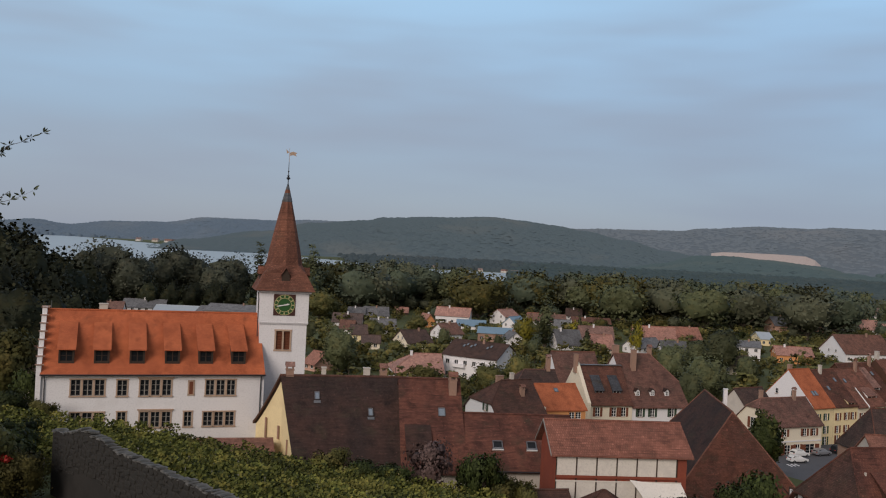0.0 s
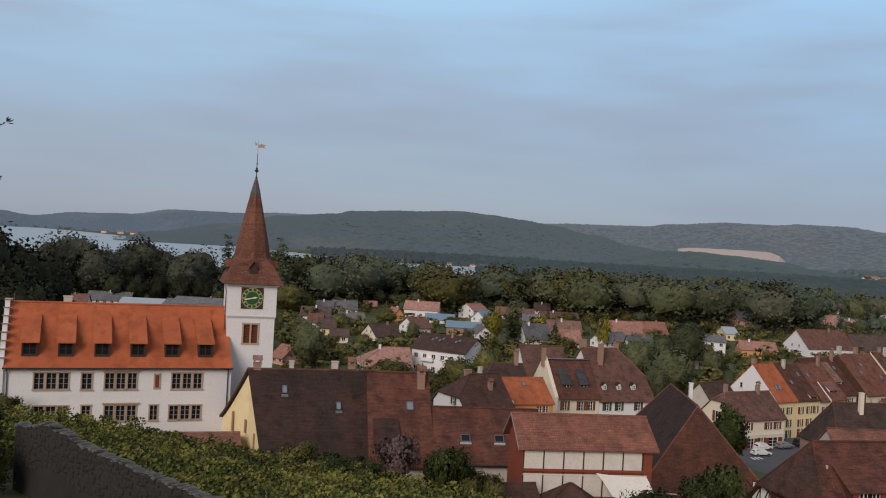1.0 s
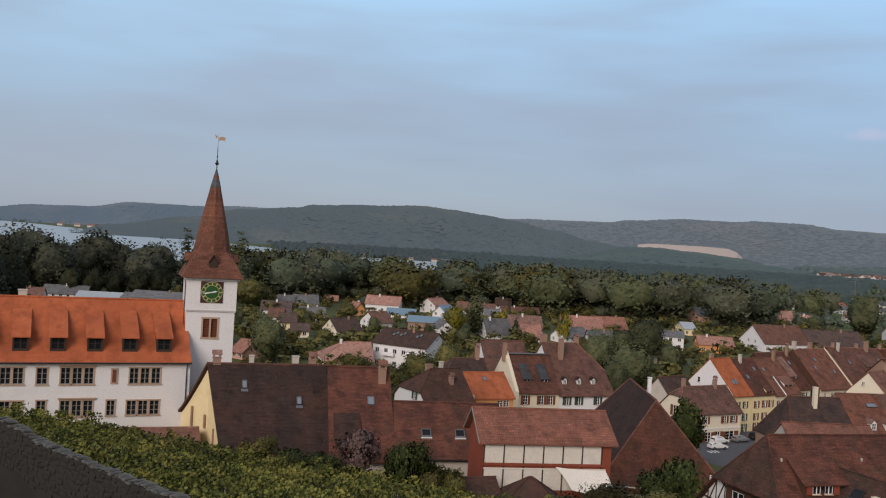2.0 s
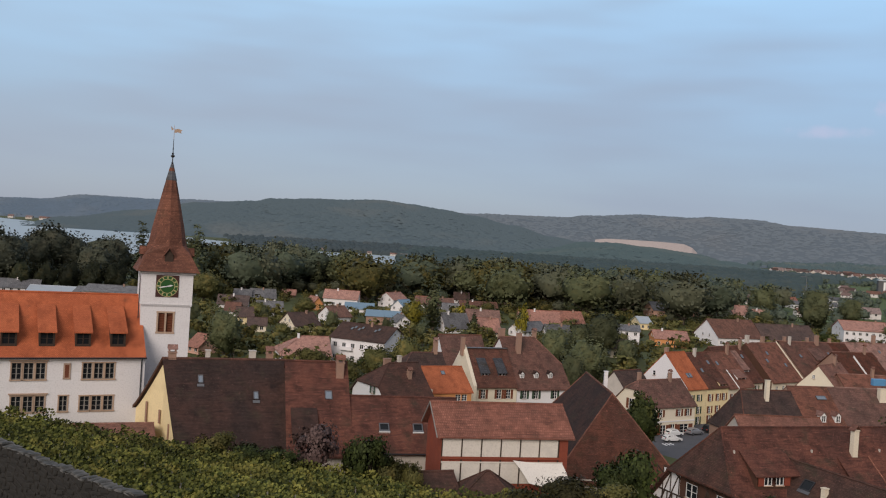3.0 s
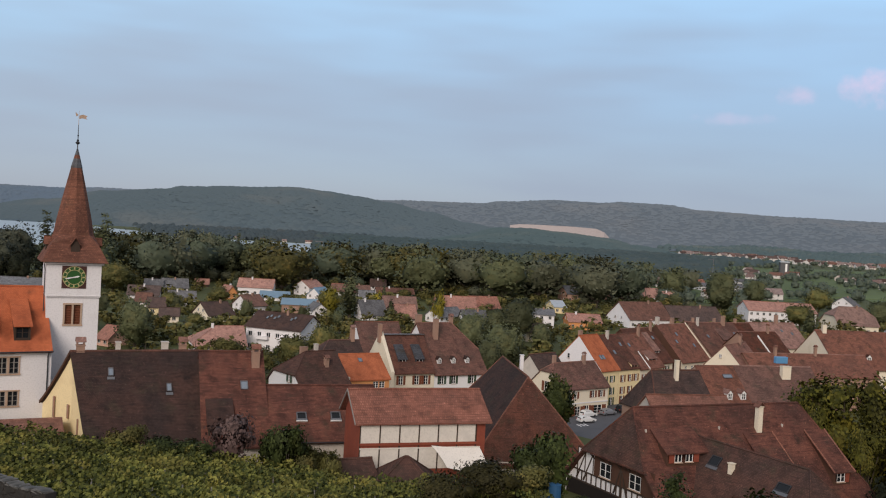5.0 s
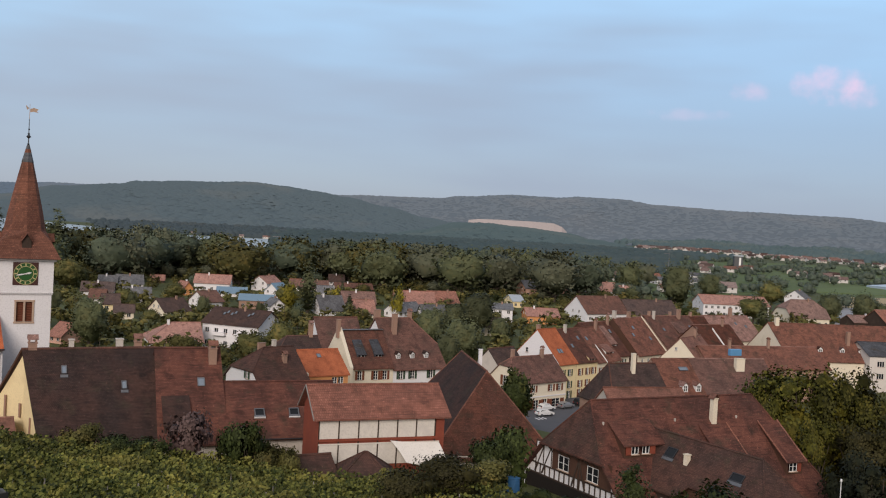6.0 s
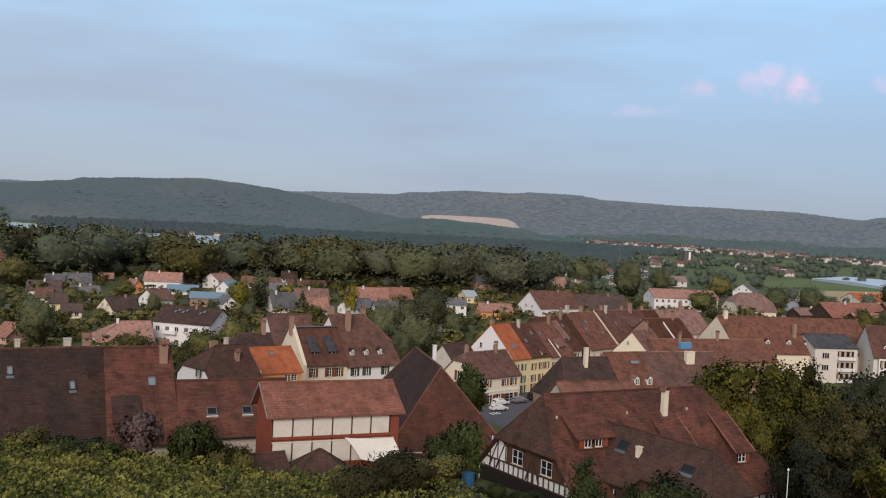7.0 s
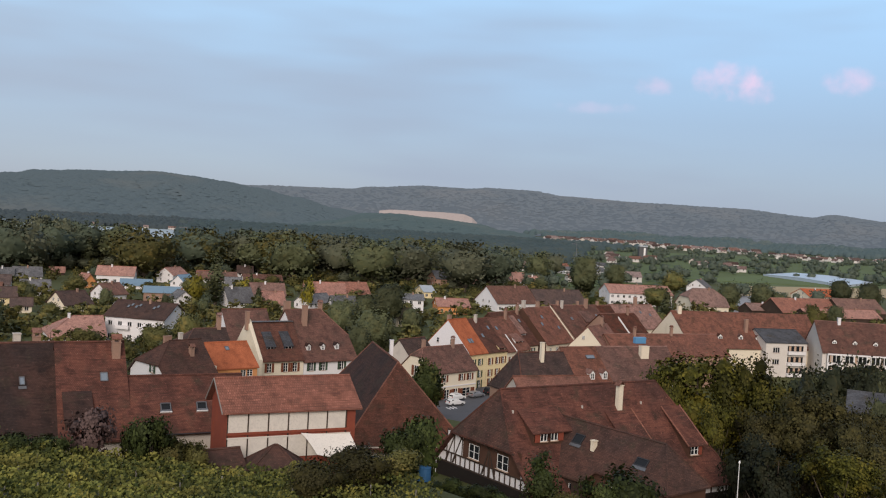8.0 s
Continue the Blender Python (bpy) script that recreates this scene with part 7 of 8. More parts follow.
# gardens
made = 0
while made < 110:
    a, d = rnd.uniform(-11, 46), 205 + 390 * rnd.random()
    x, y = d * math.sin(radians(a)), d * math.cos(radians(a))
    if not free(x, y, 9.0) or not free(x - 6, y + 2, 8.0) or (a > 20 and d < 330):
        continue
    k = rnd.choice(("broad_a", "broad_b", "broad_c", "olive", "olive", "bush", "spruce", "broad_b"))
    s = {"olive": 0.75, "bush": 0.85, "spruce": 0.42}.get(k, 0.46) * rnd.uniform(0.6, 1.35)
    plant(k, x, y, s, rnd.uniform(0, 360), 0.0, group="garden trees", wide=rnd.uniform(0.9, 1.3))
    made += 1
# hedgerows and copses of the open plain
copse = []
for i in range(380):
    a, d = rnd.uniform(23, 47), rnd.uniform(620, 2250)
    if 690 < d < 1000 and a > 36.5:
        continue
    k = "far_d"
    for j in range(rnd.choice((1, 1, 2, 3))):
        copse.append((k, d * math.sin(radians(a)) + j * 9, d * math.cos(radians(a)) + j * 2, rnd.uniform(0.28, 0.66), rnd.uniform(0, 360), 1.3))
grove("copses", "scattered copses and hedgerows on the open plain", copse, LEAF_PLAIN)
# shrubs and hedges that fill the gardens
shrubs = []
while len(shrubs) < 800:
    a, d = rnd.uniform(-12, 46), 215 + 360 * rnd.random()
    x, y = d * math.sin(radians(a)), d * math.cos(radians(a))
    if free(x, y, 5.0) and not (a > 20 and d < 320):
        shrubs.append((rnd.choice(("bush_far", "bush_far", "olive_far")), x, y, rnd.uniform(0.8, 2.0), rnd.uniform(0, 360), rnd.uniform(1.0, 1.6)))
grove("shrubs", "garden shrubs and hedges between the village houses", [s for s in shrubs if s[0] == "bush_far"], LEAF_GARDEN)
grove("shrubs", "pale olive garden shrubs between the village houses", [s for s in shrubs if s[0] == "olive_far"], LEAF_OLIVE)


# ---- vineyard ----
def inside(x, y, poly):
    hit = False
    for (ax, ay), (bx, by) in zip(poly, poly[1:] + poly[:1]):
        if (ay > y) != (by > y) and x < (bx - ax) * (y - ay) / (by - ay) + ax:
            hit = not hit
    return hit


VINES = [(-46, 92), (-30, 97.5), (-21, 95), (-13, 92.5), (-2, 91.5), (6, 88), (9.2, 86.8), (12, 84.6), (17.5, 82), (20, 77.5), (26, 73), (28, 68), (24, 58), (16, 44), (-8.2, 44.6), (-23.4, 60.7), (-30, 64), (-44, 70)]
along = Vector((0.78, -0.63, 0)).normalized()
across = Vector((0.63, 0.78, 0)).normalized()
rnd = random.Random(8)
VPOST = None
for i in range(-20, 60):
    bm = bmesh.new()
    o = Vector((-10, 60, 0)) + across * (i * 1.75)
    spots = []
    for k in range(-330, 330):
        p = o + along * (k * 0.16)
        if inside(p.x, p.y, VINES):
            spots.append(p)
    if len(spots) < 20:
        bm.free()
        continue
    for p in spots:
        g = ground_z(p.x, p.y)
        lush = 0.75 + 0.5 * noise.noise(Vector((p.x * 0.5, p.y * 0.5, 3)))
        for _ in range(int(10 * lush + rnd.random())):
            q = Vector((p.x, p.y, g)) + along * rnd.uniform(-0.1, 0.1) + across * rnd.gauss(0, 0.24)
            q.z += 0.45 + (1.75 * lush) * rnd.random() ** 0.7
            u = Vector((rnd.gauss(0, 1), rnd.gauss(0, 1), rnd.gauss(0, 0.8))).normalized()
            v = u.orthogonal().normalized()
            s = rnd.uniform(0.09, 0.20)
            bm.faces.new([bm.verts.new(q + w) for w in (-u * s, v * s * 0.8, u * s, -v * s * 0.8)])
    a = spots[0]
    vine = thing("vine_row", "row of yellowing green grape vines on posts", "vines", pose(0, 0, 0), "vineyard rows")
    fol = part("foliage", bm, LEAF_VINE, vine)
    fol["kind"] = "stuff"
    fol.data.materials.append(LEAF_VINE_GREEN)
    for f in fol.data.polygons:
        c = f.center
        if c.x < -9 + 8 * noise.noise(Vector((c.x * 0.15, c.y * 0.15, 1))):
            f.material_index = 1
    if VPOST is None:
        VPOST = finish("mesh_source", box(-0.045, 0.045, -0.045, 0.045, -0.3, 1.55, bevel=0.01), GREY_WOOD)
        vp = VPOST.data
        bpy.data.objects.remove(VPOST)
        VPOST = vp
    for p in spots[20::62]:
        child("post", VPOST, vine, pose(p.x, p.y, ground_z(p.x, p.y), rnd.uniform(-2, 2), rnd.uniform(-2, 2), rnd.uniform(0, 90)))

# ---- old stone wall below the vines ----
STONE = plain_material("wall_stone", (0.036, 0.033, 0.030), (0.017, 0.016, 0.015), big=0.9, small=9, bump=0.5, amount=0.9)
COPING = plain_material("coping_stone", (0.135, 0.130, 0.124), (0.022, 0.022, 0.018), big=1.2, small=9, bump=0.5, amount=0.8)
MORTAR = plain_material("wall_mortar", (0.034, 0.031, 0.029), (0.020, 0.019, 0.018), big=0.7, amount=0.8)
w0, w1 = Vector((-24.25, 60.1, 0)), Vector((-7.6, 42.35, 0))
wlen = (w1 - w0).length
wall_turn = math.degrees(math.atan2(w1.y - w0.y, w1.x - w0.x))
stone_wall = thing("stone_wall", "old dark rubble stone wall with pale coping", "wall", pose(w0.x, w0.y, 0, 0, 0, wall_turn), kind="structure")


def top_z(x):
    return spread([(0, 28.75), (5.3, 29.6), (9.8, 29.25), (16.4, 29.25), (25, 29.5)], x) + 0.05 * math.sin(x * 1.9)


bm = bmesh.new()
cols = [wlen * k / 24 for k in range(25)]
for xa, xb in zip(cols, cols[1:]):
    add_slab(bm, [(xa, -0.22, top_z(xa)), (xb, -0.22, top_z(xb)), (xb, 0.3, top_z(xb)), (xa, 0.3, top_z(xa))], (0, 0, -8))
bmesh.ops.remove_doubles(bm, verts=bm.verts[:], dist=0.001)
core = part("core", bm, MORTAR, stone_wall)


def stone_mesh(seed, w, hh, d):
    r = random.Random(seed)
    bm = bmesh.new()
    add_box(bm, -w / 2, w / 2, -d, 0, -hh / 2, hh / 2)
    bmesh.ops.bevel(bm, geom=bm.edges[:], offset=min(w, hh) * 0.2, segments=1, affect="EDGES")
    for v in bm.verts:
        v.co += Vector((r.uniform(-1, 1) * w * 0.06, r.uniform(-1, 1) * d * 0.2, r.uniform(-1, 1) * hh * 0.07))
    ob = finish("mesh_source", bm, STONE)
    me = ob.data
    bpy.data.objects.remove(ob)
    return me


STONES = [stone_mesh(s, 0.46, 0.26, 0.06) for s in range(7)]
rnd = random.Random(4)
z_rows = [0.16 + 0.30 * k for k in range(8)]
placed = 0
for j, dz in enumerate(z_rows):
    x = rnd.uniform(0.1, 0.5)
    while x < wlen - 0.4 and placed < 300:
        sx, sz = rnd.uniform(0.8, 1.9), rnd.uniform(0.7, 1.5)
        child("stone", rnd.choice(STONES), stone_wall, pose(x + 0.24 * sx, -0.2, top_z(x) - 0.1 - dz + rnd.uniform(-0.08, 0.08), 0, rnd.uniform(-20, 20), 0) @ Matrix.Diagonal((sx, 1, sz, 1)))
        x += 0.50 * sx
        placed += 1
CAPS = [stone_mesh(50 + s, 0.42, 0.12, 0.55) for s in range(6)]
for me in CAPS:
    me.materials[0] = COPING
x = 0.0
while x < wlen - 0.3:
    sx = rnd.uniform(0.6, 1.35)
    child("coping", rnd.choice(CAPS), stone_wall, pose(x + 0.21 * sx, 0.30 + rnd.uniform(-0.08, 0.06), top_z(x) + rnd.uniform(-0.03, 0.09), rnd.uniform(-7, 7), rnd.uniform(-6, 6), rnd.uniform(-9, 9)) @ Matrix.Diagonal((sx, 1, 1, 1)))
    x += 0.43 * sx
for x, y, s, k in ((-27.5, 56.5, 0.8, "olive"), (-30.5, 60.5, 0.9, "bush"), (-29.0, 55.0, 0.6, "dry"), (-34.0, 66.0, 0.9, "olive"), (-32.0, 72.0, 0.7, "bush"), (-26.3, 59.0, 0.7, "bush"), (-25.2, 57.6, 0.5, "dry"), (-28.5, 61.5, 0.8, "bush")):
    plant(k, x, y, s, x * 40)
for k in range(5):
    bm = bmesh.new()
    leaf_cloud(bm, [(0, 0, 0.25, 0.28)], 40, 0.09, rnd)
    fl = finish("flower", bm, FLOWER_RED, at=pose(-26.6 + 0.3 * k, 56.9 - 0.28 * k, ground_z(-26.6, 56.9) + 2.2))
    tagged(fl, "clump of bright red garden flowers", "flower", "garden flowers")

# ---- twigs of a tree beside the camera ----
near_tree = thing("tree", "slender young tree with thin leafy twigs", "tree", pose(-6.6, 9.6, ground_z(-6.6, 9.6) - 0.2))
bm = bmesh.new()
gz = ground_z(-6.6, 9.6) - 0.2
add_tube(bm, (0, 0, 0), (0.1, -0.1, 43.0 - gz), 0.09, 0.04, 8)
part("trunk", bm, BARK, near_tree)
for end, side in (((3.03, -1.34, 42.80 - gz), 1), ((2.97, -1.37, 42.27 - gz), -1)):
    bm = bmesh.new()
    start = Vector((0.1, -0.1, 41.6 - gz if side > 0 else 41.2 - gz))
    end = Vector(end)
    prev = start
    leaves = bmesh.new()
    r = random.Random(31 + side)
    for k in range(1, 25):
        u = k / 24
        p = start.lerp(end, u) + Vector((0, 0, 0.35 * math.sin(u * 3.0)))*(1 - u) + Vector((r.gauss(0, 0.008), r.gauss(0, 0.008), r.gauss(0, 0.008)))
        add_tube(bm, prev, p, 0.014 * (1.1 - u), 0.014 * (1.06 - u), 5)
        if u > 0.45:
            for _ in range(7):
                d = Vector((r.uniform(-0.3, 1), r.gauss(0, 0.5), r.uniform(-0.4, 0.9))).normalized()
                ln = r.uniform(0.04, 0.075)
                w = d.orthogonal().normalized() * ln * 0.17
                b0 = p + d * 0.01
                leaves.faces.new([leaves.verts.new(q) for q in (b0, b0 + d * ln * 0.5 + w, b0 + d * ln, b0 + d * ln * 0.5 - w)])
        if k % 5 == 0 and u > 0.4:
            tip = p + Vector((r.uniform(0.05, 0.2), r.gauss(0, 0.05), r.uniform(-0.08, 0.14)))
            add_tube(bm, p, tip, 0.005, 0.002, 4)
            for _ in range(8):
                q0 = p.lerp(tip, r.uniform(0.3, 1.0))
                d = Vector((r.uniform(-0.3, 1), r.gauss(0, 0.5), r.uniform(-0.5, 0.7))).normalized()
                ln = r.uniform(0.03, 0.06)
                w = d.orthogonal().normalized() * ln * 0.17
                leaves.faces.new([leaves.verts.new(q) for q in (q0, q0 + d * ln * 0.5 + w, q0 + d * ln, q0 + d * ln * 0.5 - w)])
        prev = p
    twig = part("twig", bm, BARK, near_tree)
    lv = part("leaves", leaves, LEAF_DARK, twig)

# ---- square with parked cars ----
ASPHALT = plain_material("asphalt", (0.105, 0.105, 0.115), (0.075, 0.075, 0.08), big=0.2, small=4, bump=0.2)
sheet("road", [(56, 168), (72, 170), (93, 196), (104, 222), (100, 224), (70, 197), (60, 186)], 0.42, ASPHALT, "grey asphalt village square between old houses", "road")
for k in range(3):
    sheet("marking", [(72.6 + 0.9 * k, 189.0 + 0.4 * k), (73.0 + 0.9 * k, 189.2 + 0.4 * k), (72.6 + 0.9 * k, 191.0 + 0.4 * k), (72.2 + 0.9 * k, 190.8 + 0.4 * k)], 0.43, WHITE_PAINT, "white painted bar marking on the asphalt", "marking").location.z = 0.004


def car(x, y, z, yaw, paint, label, tall=1.5):
    root = thing("car", label, "car", pose(x, y, z, 0, 0, yaw), "parked cars")
    prof = [(-2.1, 0.35), (-2.15, 0.75), (-2.0, 0.95), (-1.75, tall - 0.25), (-1.3, tall), (0.3, tall), (1.0, 1.0), (1.9, 0.85), (2.12, 0.6), (2.1, 0.35)]
    bm = bmesh.new()
    a = [bm.verts.new((px, -0.86 + (0.13 if pz > 1.05 else 0), pz)) for px, pz in prof]
    b = [bm.verts.new((px, 0.86 - (0.13 if pz > 1.05 else 0), pz)) for px, pz in prof]
    n = len(prof)
    bm.faces.new(a[::-1]), bm.faces.new(b)
    for i in range(n):
        j = (i + 1) % n
        bm.faces.new((a[i], a[j], b[j], b[i]))
    bmesh.ops.recalc_face_normals(bm, faces=bm.faces[:])
    bmesh.ops.bevel(bm, geom=bm.edges[:], offset=0.05, segments=2, affect="EDGES")
    body = part("body", bm, paint, root)
    for s in (-1, 1):
        bm = bmesh.new()
        add_slab(bm, [(-1.75, s * 0.80, 0.98), (0.75, s * 0.80, 0.98), (0.22, s * 0.755, tall - 0.1), (-1.35, s * 0.755, tall - 0.1)][::s], (0, -s * 0.03, 0))
        part("side_window", bm, GLASS, body)
    bm = bmesh.new()
    add_slab(bm, [(1.02, -0.68, 1.03), (1.02, 0.68, 1.03), (0.36, 0.64, tall - 0.04), (0.36, -0.64, tall - 0.04)], (0, 0, -0.03))
    part("windscreen", bm, GLASS, body)
    bm = bmesh.new()
    add_slab(bm, [(-2.0, 0.66, 1.0), (-2.0, -0.66, 1.0), (-1.76, -0.62, tall - 0.28), (-1.76, 0.62, tall - 0.28)], (0.03, 0, 0))
    part("rear_window", bm, GLASS, body)
    for px in (-1.3, 1.32):
        for s in (-1, 1):
            bm = bmesh.new()
            add_tube(bm, (px, s * 0.70, 0.32), (px, s * 0.9, 0.32), 0.32, n=16)
            wheel = part("wheel", bm, DARK_METAL, root)
            bm = bmesh.new()
            add_tube(bm, (px, s * 0.9, 0.32), (px, s * 0.915, 0.32), 0.19, n=12)
            part("rim", bm, METAL, wheel)
    for s in (-1, 1):
        part("headlight", box(2.06, 2.13, s * 0.6 - 0.17, s * 0.6 + 0.17, 0.62, 0.76), WHITE_PAINT, root)
        part("tail_light", box(-2.17, -2.08, s * 0.68 - 0.1, s * 0.68 + 0.1, 0.78, 0.94), FLOWER_RED, root)
    return root


WHITE_CAR = plain_material("white_car_paint", (0.72, 0.72, 0.72), rough=0.25, amount=0.05)
SILVER_CAR = plain_material("silver_car_paint", (0.32, 0.32, 0.34), rough=0.3, metal=0.5, amount=0.05)
BLACK_CAR = plain_material("black_car_paint", (0.02, 0.02, 0.022), rough=0.25, amount=0.05)
car(78.0, 199.0, 0.42, 22, WHITE_CAR, "white compact sport utility car parked at the square", 1.6)
car(83.8, 201.6, 0.42, 24, SILVER_CAR, "silver grey family car parked at the square")
car(89.0, 204.8, 0.42, 26, BLACK_CAR, "black van parked beside the yellow house", 1.9)
car(75.4, 193.2, 0.42, 14, WHITE_CAR, "white small car standing on the square")
# bushes added to darken the farmyard ground, which lies in shade
for k, (x, y) in enumerate(((31.5, 80.0), (33.0, 82.0), (34.0, 79.0), (35.0, 85.0), (36.0, 81.5), (36.6, 88.0), (37.4, 84.0), (33.4, 85.6), (35.2, 77.6), (38.2, 80.6), (31.8, 83.4), (34.6, 89.4), (38.8, 86.6))):
    plant("bush", x, y, 0.30 + 0.04 * (k % 4), 47 * k, wide=1.5, label="low dark green bush added to darken the shaded farmyard")
# pole by the farmhouse, blue rain barrel
bm = bmesh.new()
add_tube(bm, (0, 0, -1), (0, 0, 6.9), 0.055, 0.04, n=8)
add_tube(bm, (0, 0, 6.85), (0, 0, 7.1), 0.12, 0.08, n=8)
px_, py_ = 64.95, 82.0
finish_pole = finish("lamp_post", bm, WHITE_PAINT, at=pose(px_, py_, ground_z(px_, py_)))
tagged(finish_pole, "thin white lamp post beside the farmhouse", "lamp post")
bm = bmesh.new()
add_tube(bm, (0, 0, 0), (0, 0, 1.2), 0.62, 0.58, 16)
add_tube(bm, (0, 0, 1.2), (0, 0, 1.3), 0.62, 0.4, 16)
barrel = finish("rain_barrel", bm, plain_material("blue_plastic", (0.035, 0.12, 0.26), rough=0.45), at=pose(28.25, 79.1, ground_z(28.25, 79.1) + 0.05))
tagged(barrel, "blue plastic rain barrel beside the farmhouse", "barrel")
bm = bmesh.new()
add_tube(bm, (0, 0, 0), (0, 0, 2.6), 0.04, n=6)
add_tube(bm, (0, 0, 0.9), (0, 0, 2.5), 0.28, 0.06, 10)
para = finish("parasol", bm, GOLD_CLOTH, at=pose(40.2, 80.5, ground_z(40.2, 80.5) + 0.2))
tagged(para, "folded yellow parasol beside the farmhouse", "parasol")


# ---- the open plain: fields, glasshouse, far villages ----
def crop(name, pts, z, colour, label, big=0.02):
    return sheet(name, pts, z, plain_material(name + "_soil", colour, scaled(colour, 0.8), big=big, small=0.6, bump=0.3), label, "field")


crop("field", [(300, 560), (430, 640), (760, 900), (1050, 1300), (700, 1500), (300, 900)], 0.32, (0.095, 0.125, 0.040), "bright green meadow on the plain")
crop("field", [(470, 620), (640, 625), (900, 850), (1500, 1500), (900, 1500), (620, 900)], 0.36, (0.105, 0.135, 0.045), "green meadow beside the glasshouses")
crop("field", [(395, 520), (640, 560), (680, 655), (480, 628)], 0.62, (0.40, 0.31, 0.18), "pale tan stubble field")
crop("field", [(150, 505), (260, 560), (230, 600), (130, 560)], 0.5, (0.11, 0.13, 0.045), "green lawn at the edge of the wood")
crop("field", [(480, 690), (600, 660), (760, 800), (640, 800)], 0.66, (0.115, 0.15, 0.05), "green strip of meadow")
sheet("road", [(310, 405), (325, 402), (420, 520), (409, 526)], 0.65, plain_material("far_asphalt", (0.30, 0.30, 0.32), big=0.05), "pale grey country road", "road")
glasshouse = house("glasshouse", "long low glasshouse with pale sheeting", (620, 657), 34.0, 115.0, 51.0, 0.0, 2.4, 4.0, skewl=99.0, skewr=99.0, roof=GLASS_SHEET, wall=GLASS_SHEET, ov=0.2, ovg=0.2, category="glasshouse", cap=False)
# tan field on the slope of the far hill, standing between woods
bm = bmesh.new()
TAN = plain_material("ripe_field", (0.40, 0.345, 0.33), (0.33, 0.285, 0.275), big=0.01, small=0.3, bump=0.2)
edge = []
for az_deg, top in ((16.0, 51.0), (16.6, 55.0), (17.9, 56.0), (19.9, 56.0), (21.2, 54.0), (21.7, 46.0), (22.0, 34.0)):
    a = radians(az_deg)
    edge.append(((2400 * math.sin(a), 2400 * math.cos(a), -1.0), (2480 * math.sin(a), 2480 * math.cos(a), top), (2600 * math.sin(a), 2600 * math.cos(a), -1.0)))
for p, q in zip(edge, edge[1:]):
    for i in (0, 1):
        bm.faces.new([bm.verts.new(v) for v in (p[i], q[i], q[i + 1], p[i + 1])])
bmesh.ops.remove_doubles(bm, verts=bm.verts[:], dist=0.01)
bmesh.ops.recalc_face_normals(bm, faces=bm.faces[:])
tagged(finish("field", bm, TAN), "pale brown ripe field on a distant slope", "field", kind="structure")


def wood_patch(az0, az1, d0, d1, count, size, seed, mat, low=0.0, high=0.0):
    """Tree crowns over flat or gently rising ground."""
    r = random.Random(seed)
    verts, faces, normals = [], [], []
    for _ in range(count):
        a, u = r.uniform(az0, az1) + r.gauss(0, 0.9 if az1 - az0 > 5 else 0.1), r.random()
        roll = 0.65 + 0.7 * noise.noise(Vector((a * 0.45, u * 1.5, seed)))
        a, d = radians(a), d0 + (d1 - d0) * u
        x, y, z = d * math.sin(a), d * math.cos(a), low + (high - low) * u * roll
        rad = size * r.uniform(0.5, 0.85)
        o = len(verts)
        hgt = size * r.uniform(0.55, 0.95)
        for lev, k in ((0.0, 1.05), (0.5, 1.0), (0.85, 0.62)):
            for i in range(6):
                b = (i + lev) * math.tau / 6
                j = r.uniform(0.75, 1.15)
                normals.append(Vector((0.45 * math.cos(b) - 0.2 * x / d, 0.45 * math.sin(b) - 0.2 * y / d, 0.35 + 0.5 * lev)).normalized())
                verts.append((x + rad * k * j * math.cos(b), y + rad * k * j * math.sin(b), z + hgt * (lev + r.uniform(-0.06, 0.06))))
        verts.append((x, y, z + hgt * 1.02))
        normals.append(Vector((0, 0, 1)))
        for lv in (0, 1):
            for i in range(6):
                faces.append((o + lv * 6 + i, o + lv * 6 + (i + 1) % 6, o + lv * 6 + 6 + (i + 1) % 6, o + lv * 6 + 6 + i))
        for i in range(6):
            faces.append((o + 12 + i, o + 12 + (i + 1) % 6, o + 18))
    me = bpy.data.meshes.new("woods")
    me.from_pydata(verts, [], faces)
    me.materials.append(mat)
    shade_leaves(me, normals)
    tagged(new("woods", me), "dense dark green woods beyond the village", "woods", kind="stuff")


wood_patch(6.3, 27, 1000, 1750, 2300, 17, 41, LEAF_FAR_HAZE)
wood_patch(-5, 7, 1515, 2050, 800, 11, 46, LEAF_SLOPE_HAZE, 0, 6)
wood_patch(6, 30, 1700, 1900, 900, 15, 42, LEAF_FAR_HAZE)
wood_patch(27, 50, 2500, 3100, 1800, 16, 43, LEAF_FAR_HAZE, 0, 25)
wood_patch(-30, -17, 3700, 3950, 300, 14, 44, LEAF_HILL_HAZE)


# far villages at the foot of the ridge
FAR = []
# wall and roof colours muted to carry the haze over this distance
FAR_WALL = plain_material("hazed_render", (0.60, 0.57, 0.55), (0.48, 0.46, 0.44))
FAR_ROOF = tile_material("hazed_tile", (0.250, 0.170, 0.155), (0.205, 0.148, 0.140), mossy=0.1)
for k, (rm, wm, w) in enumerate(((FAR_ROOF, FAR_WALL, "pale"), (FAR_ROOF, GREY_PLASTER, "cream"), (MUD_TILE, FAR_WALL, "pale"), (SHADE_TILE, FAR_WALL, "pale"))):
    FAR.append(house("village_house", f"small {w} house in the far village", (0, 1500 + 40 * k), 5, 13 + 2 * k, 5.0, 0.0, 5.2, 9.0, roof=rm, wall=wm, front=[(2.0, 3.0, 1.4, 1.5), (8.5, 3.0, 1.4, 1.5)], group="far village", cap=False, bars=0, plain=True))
rnd = random.Random(12)


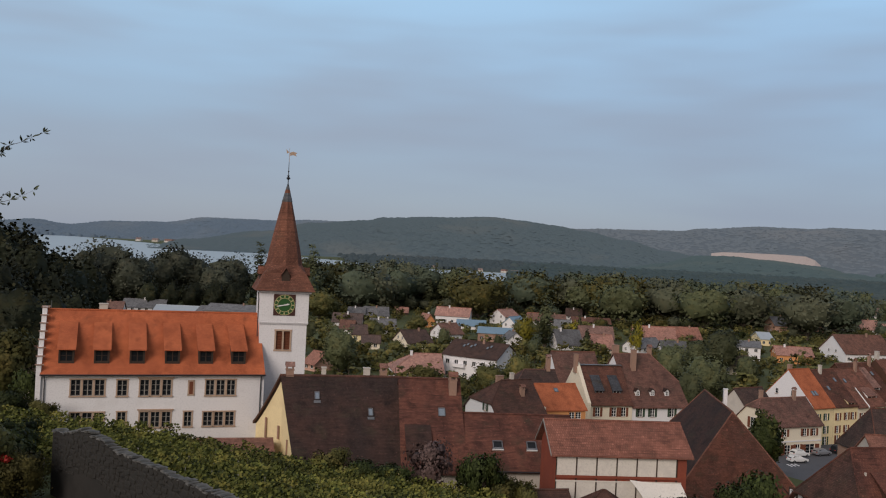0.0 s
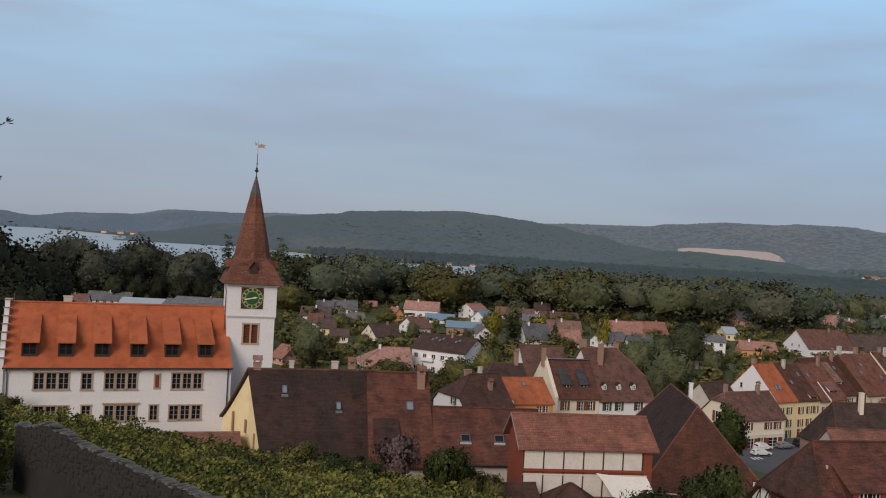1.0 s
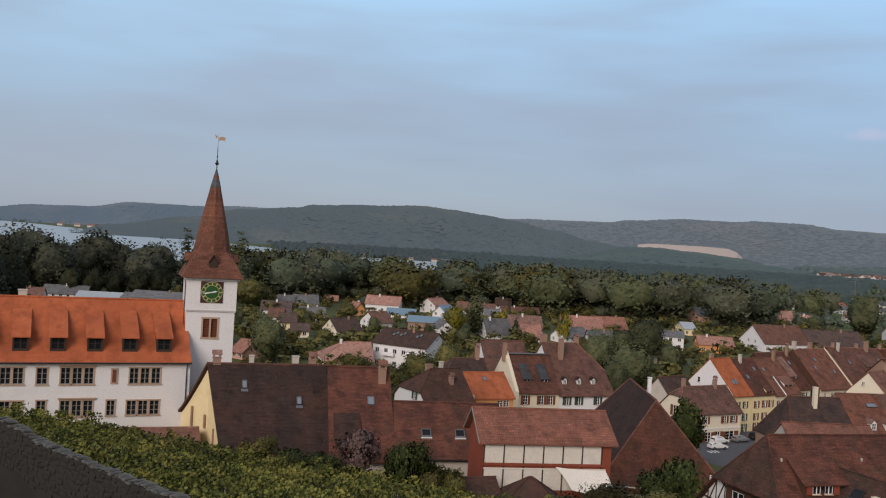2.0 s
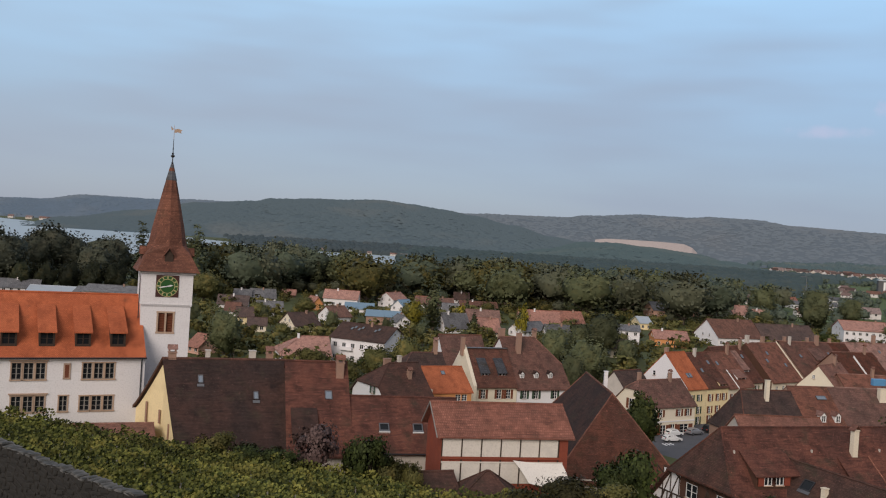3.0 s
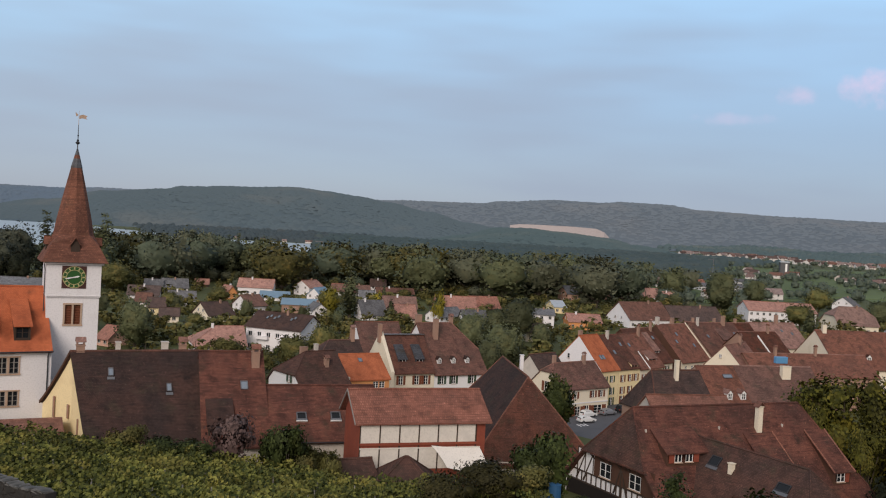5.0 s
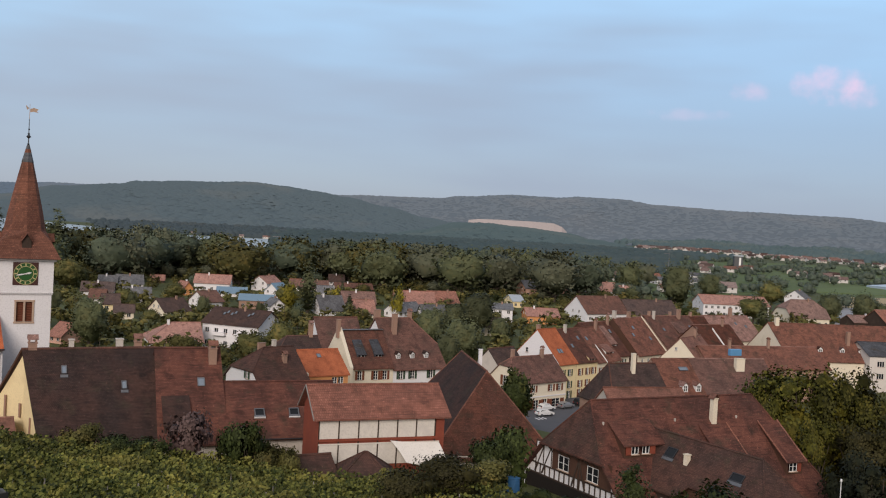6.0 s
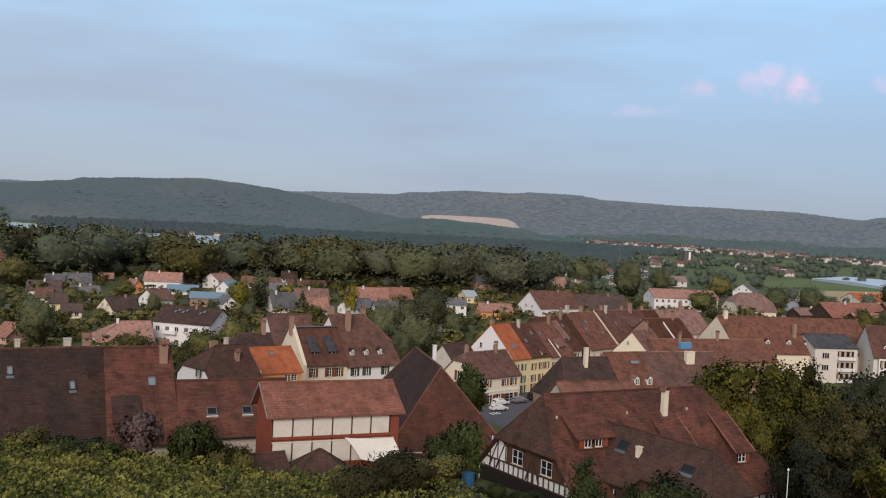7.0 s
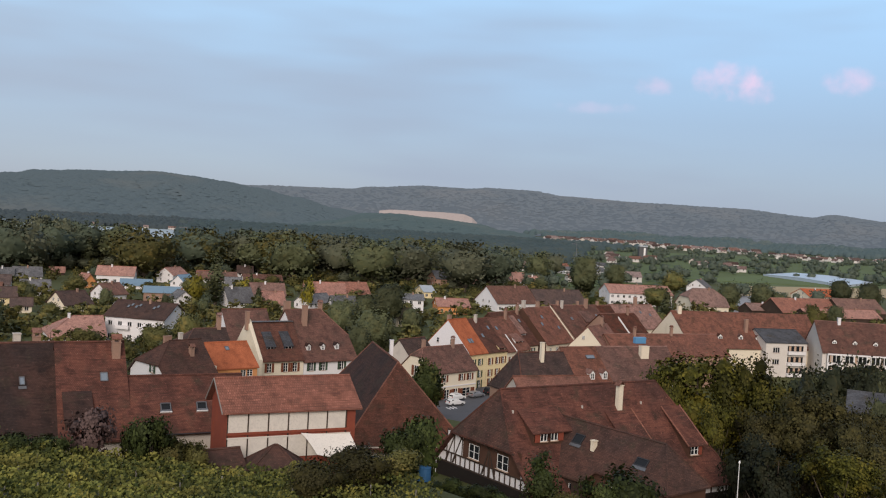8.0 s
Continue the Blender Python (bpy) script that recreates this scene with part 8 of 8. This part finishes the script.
def far_village(az0, az1, d0, d1, count, small, large):
    for _ in range(count):
        a, d = rnd.uniform(az0, az1), rnd.uniform(d0, d1)
        x, y = d * math.sin(radians(a)), d * math.cos(radians(a))
        s = rnd.uniform(small, large)
        copy_thing(rnd.choice(FAR), pose(x, y, 0.0, 0, 0, rnd.uniform(-75, 60)) @ Matrix.Diagonal((s, s, s, 1)))


far_village(26.2, 32.5, 2330, 2500, 75, 1.0, 1.5)
far_village(32.5, 38.5, 2100, 2400, 60, 0.8, 1.2)
far_village(38.5, 46.0, 1800, 2150, 36, 0.8, 1.1)
far_village(26.0, 32.5, 1080, 1320, 15, 0.6, 1.0)
far_village(34.5, 37.5, 1050, 1280, 10, 0.6, 1.0)
far_village(23.0, 34.0, 660, 880, 7, 0.6, 1.0)
for k, ob in enumerate(FAR):
    ob.matrix_basis = pose(1230 + 70 * k, 2280 - 55 * k, 0, 0, 0, -10 * k)
for k, a in enumerate((-18.2, -17.3, -16.6, -16.2, -15.7, -15.2)):
    d = 3120 - 40 * k
    copy_thing(FAR[k % 4], pose(d * math.sin(radians(a)), d * math.cos(radians(a)), 2.0, 0, 0, -10) @ Matrix.Diagonal((1.3, 1.3, 1.2, 1)))
for k, (a, d) in enumerate(((0.9, 1490), (2.2, 1486), (3.6, 1492), (3.9, 1490), (4.7, 1494), (-0.6, 1530))):
    copy_thing(FAR[k % 4], pose(d * math.sin(radians(a)), d * math.cos(radians(a)), 0.3, 0, 0, -10) @ Matrix.Diagonal((0.5, 0.5, 0.55, 1)))
# grey tower block of the far works
block = thing("silo_tower", "dark grey concrete silo tower on the plain", "tower", pose(690, 1102, 0, 0, 0, -20))
part("shaft", box(-5.5, 5.5, -5, 5, 0, 18, bevel=0.3), plain_material("silo_concrete", (0.10, 0.10, 0.105), big=0.1), block)
part("stripe", box(0.5, 3.0, -5.25, -5.02, 2, 16.5), WHITE_PAINT, block)
part("head", box(-6, 6, -5.5, 5.5, 18, 19.6, bevel=0.2), METAL_SHEET, block)
# tall mast
for mx, my in ((385, 720), (52, 640)):
    bm = bmesh.new()
    add_tube(bm, (0, 0, 0), (0, 0, 26), 0.35, 0.2, 6)
    add_box(bm, -5, 0.5, -0.2, 0.2, 25.6, 26.1)
    tagged(finish("lamp_mast", bm, METAL, at=pose(mx, my, 0)), "tall grey steel lamp mast over the trees", "mast")
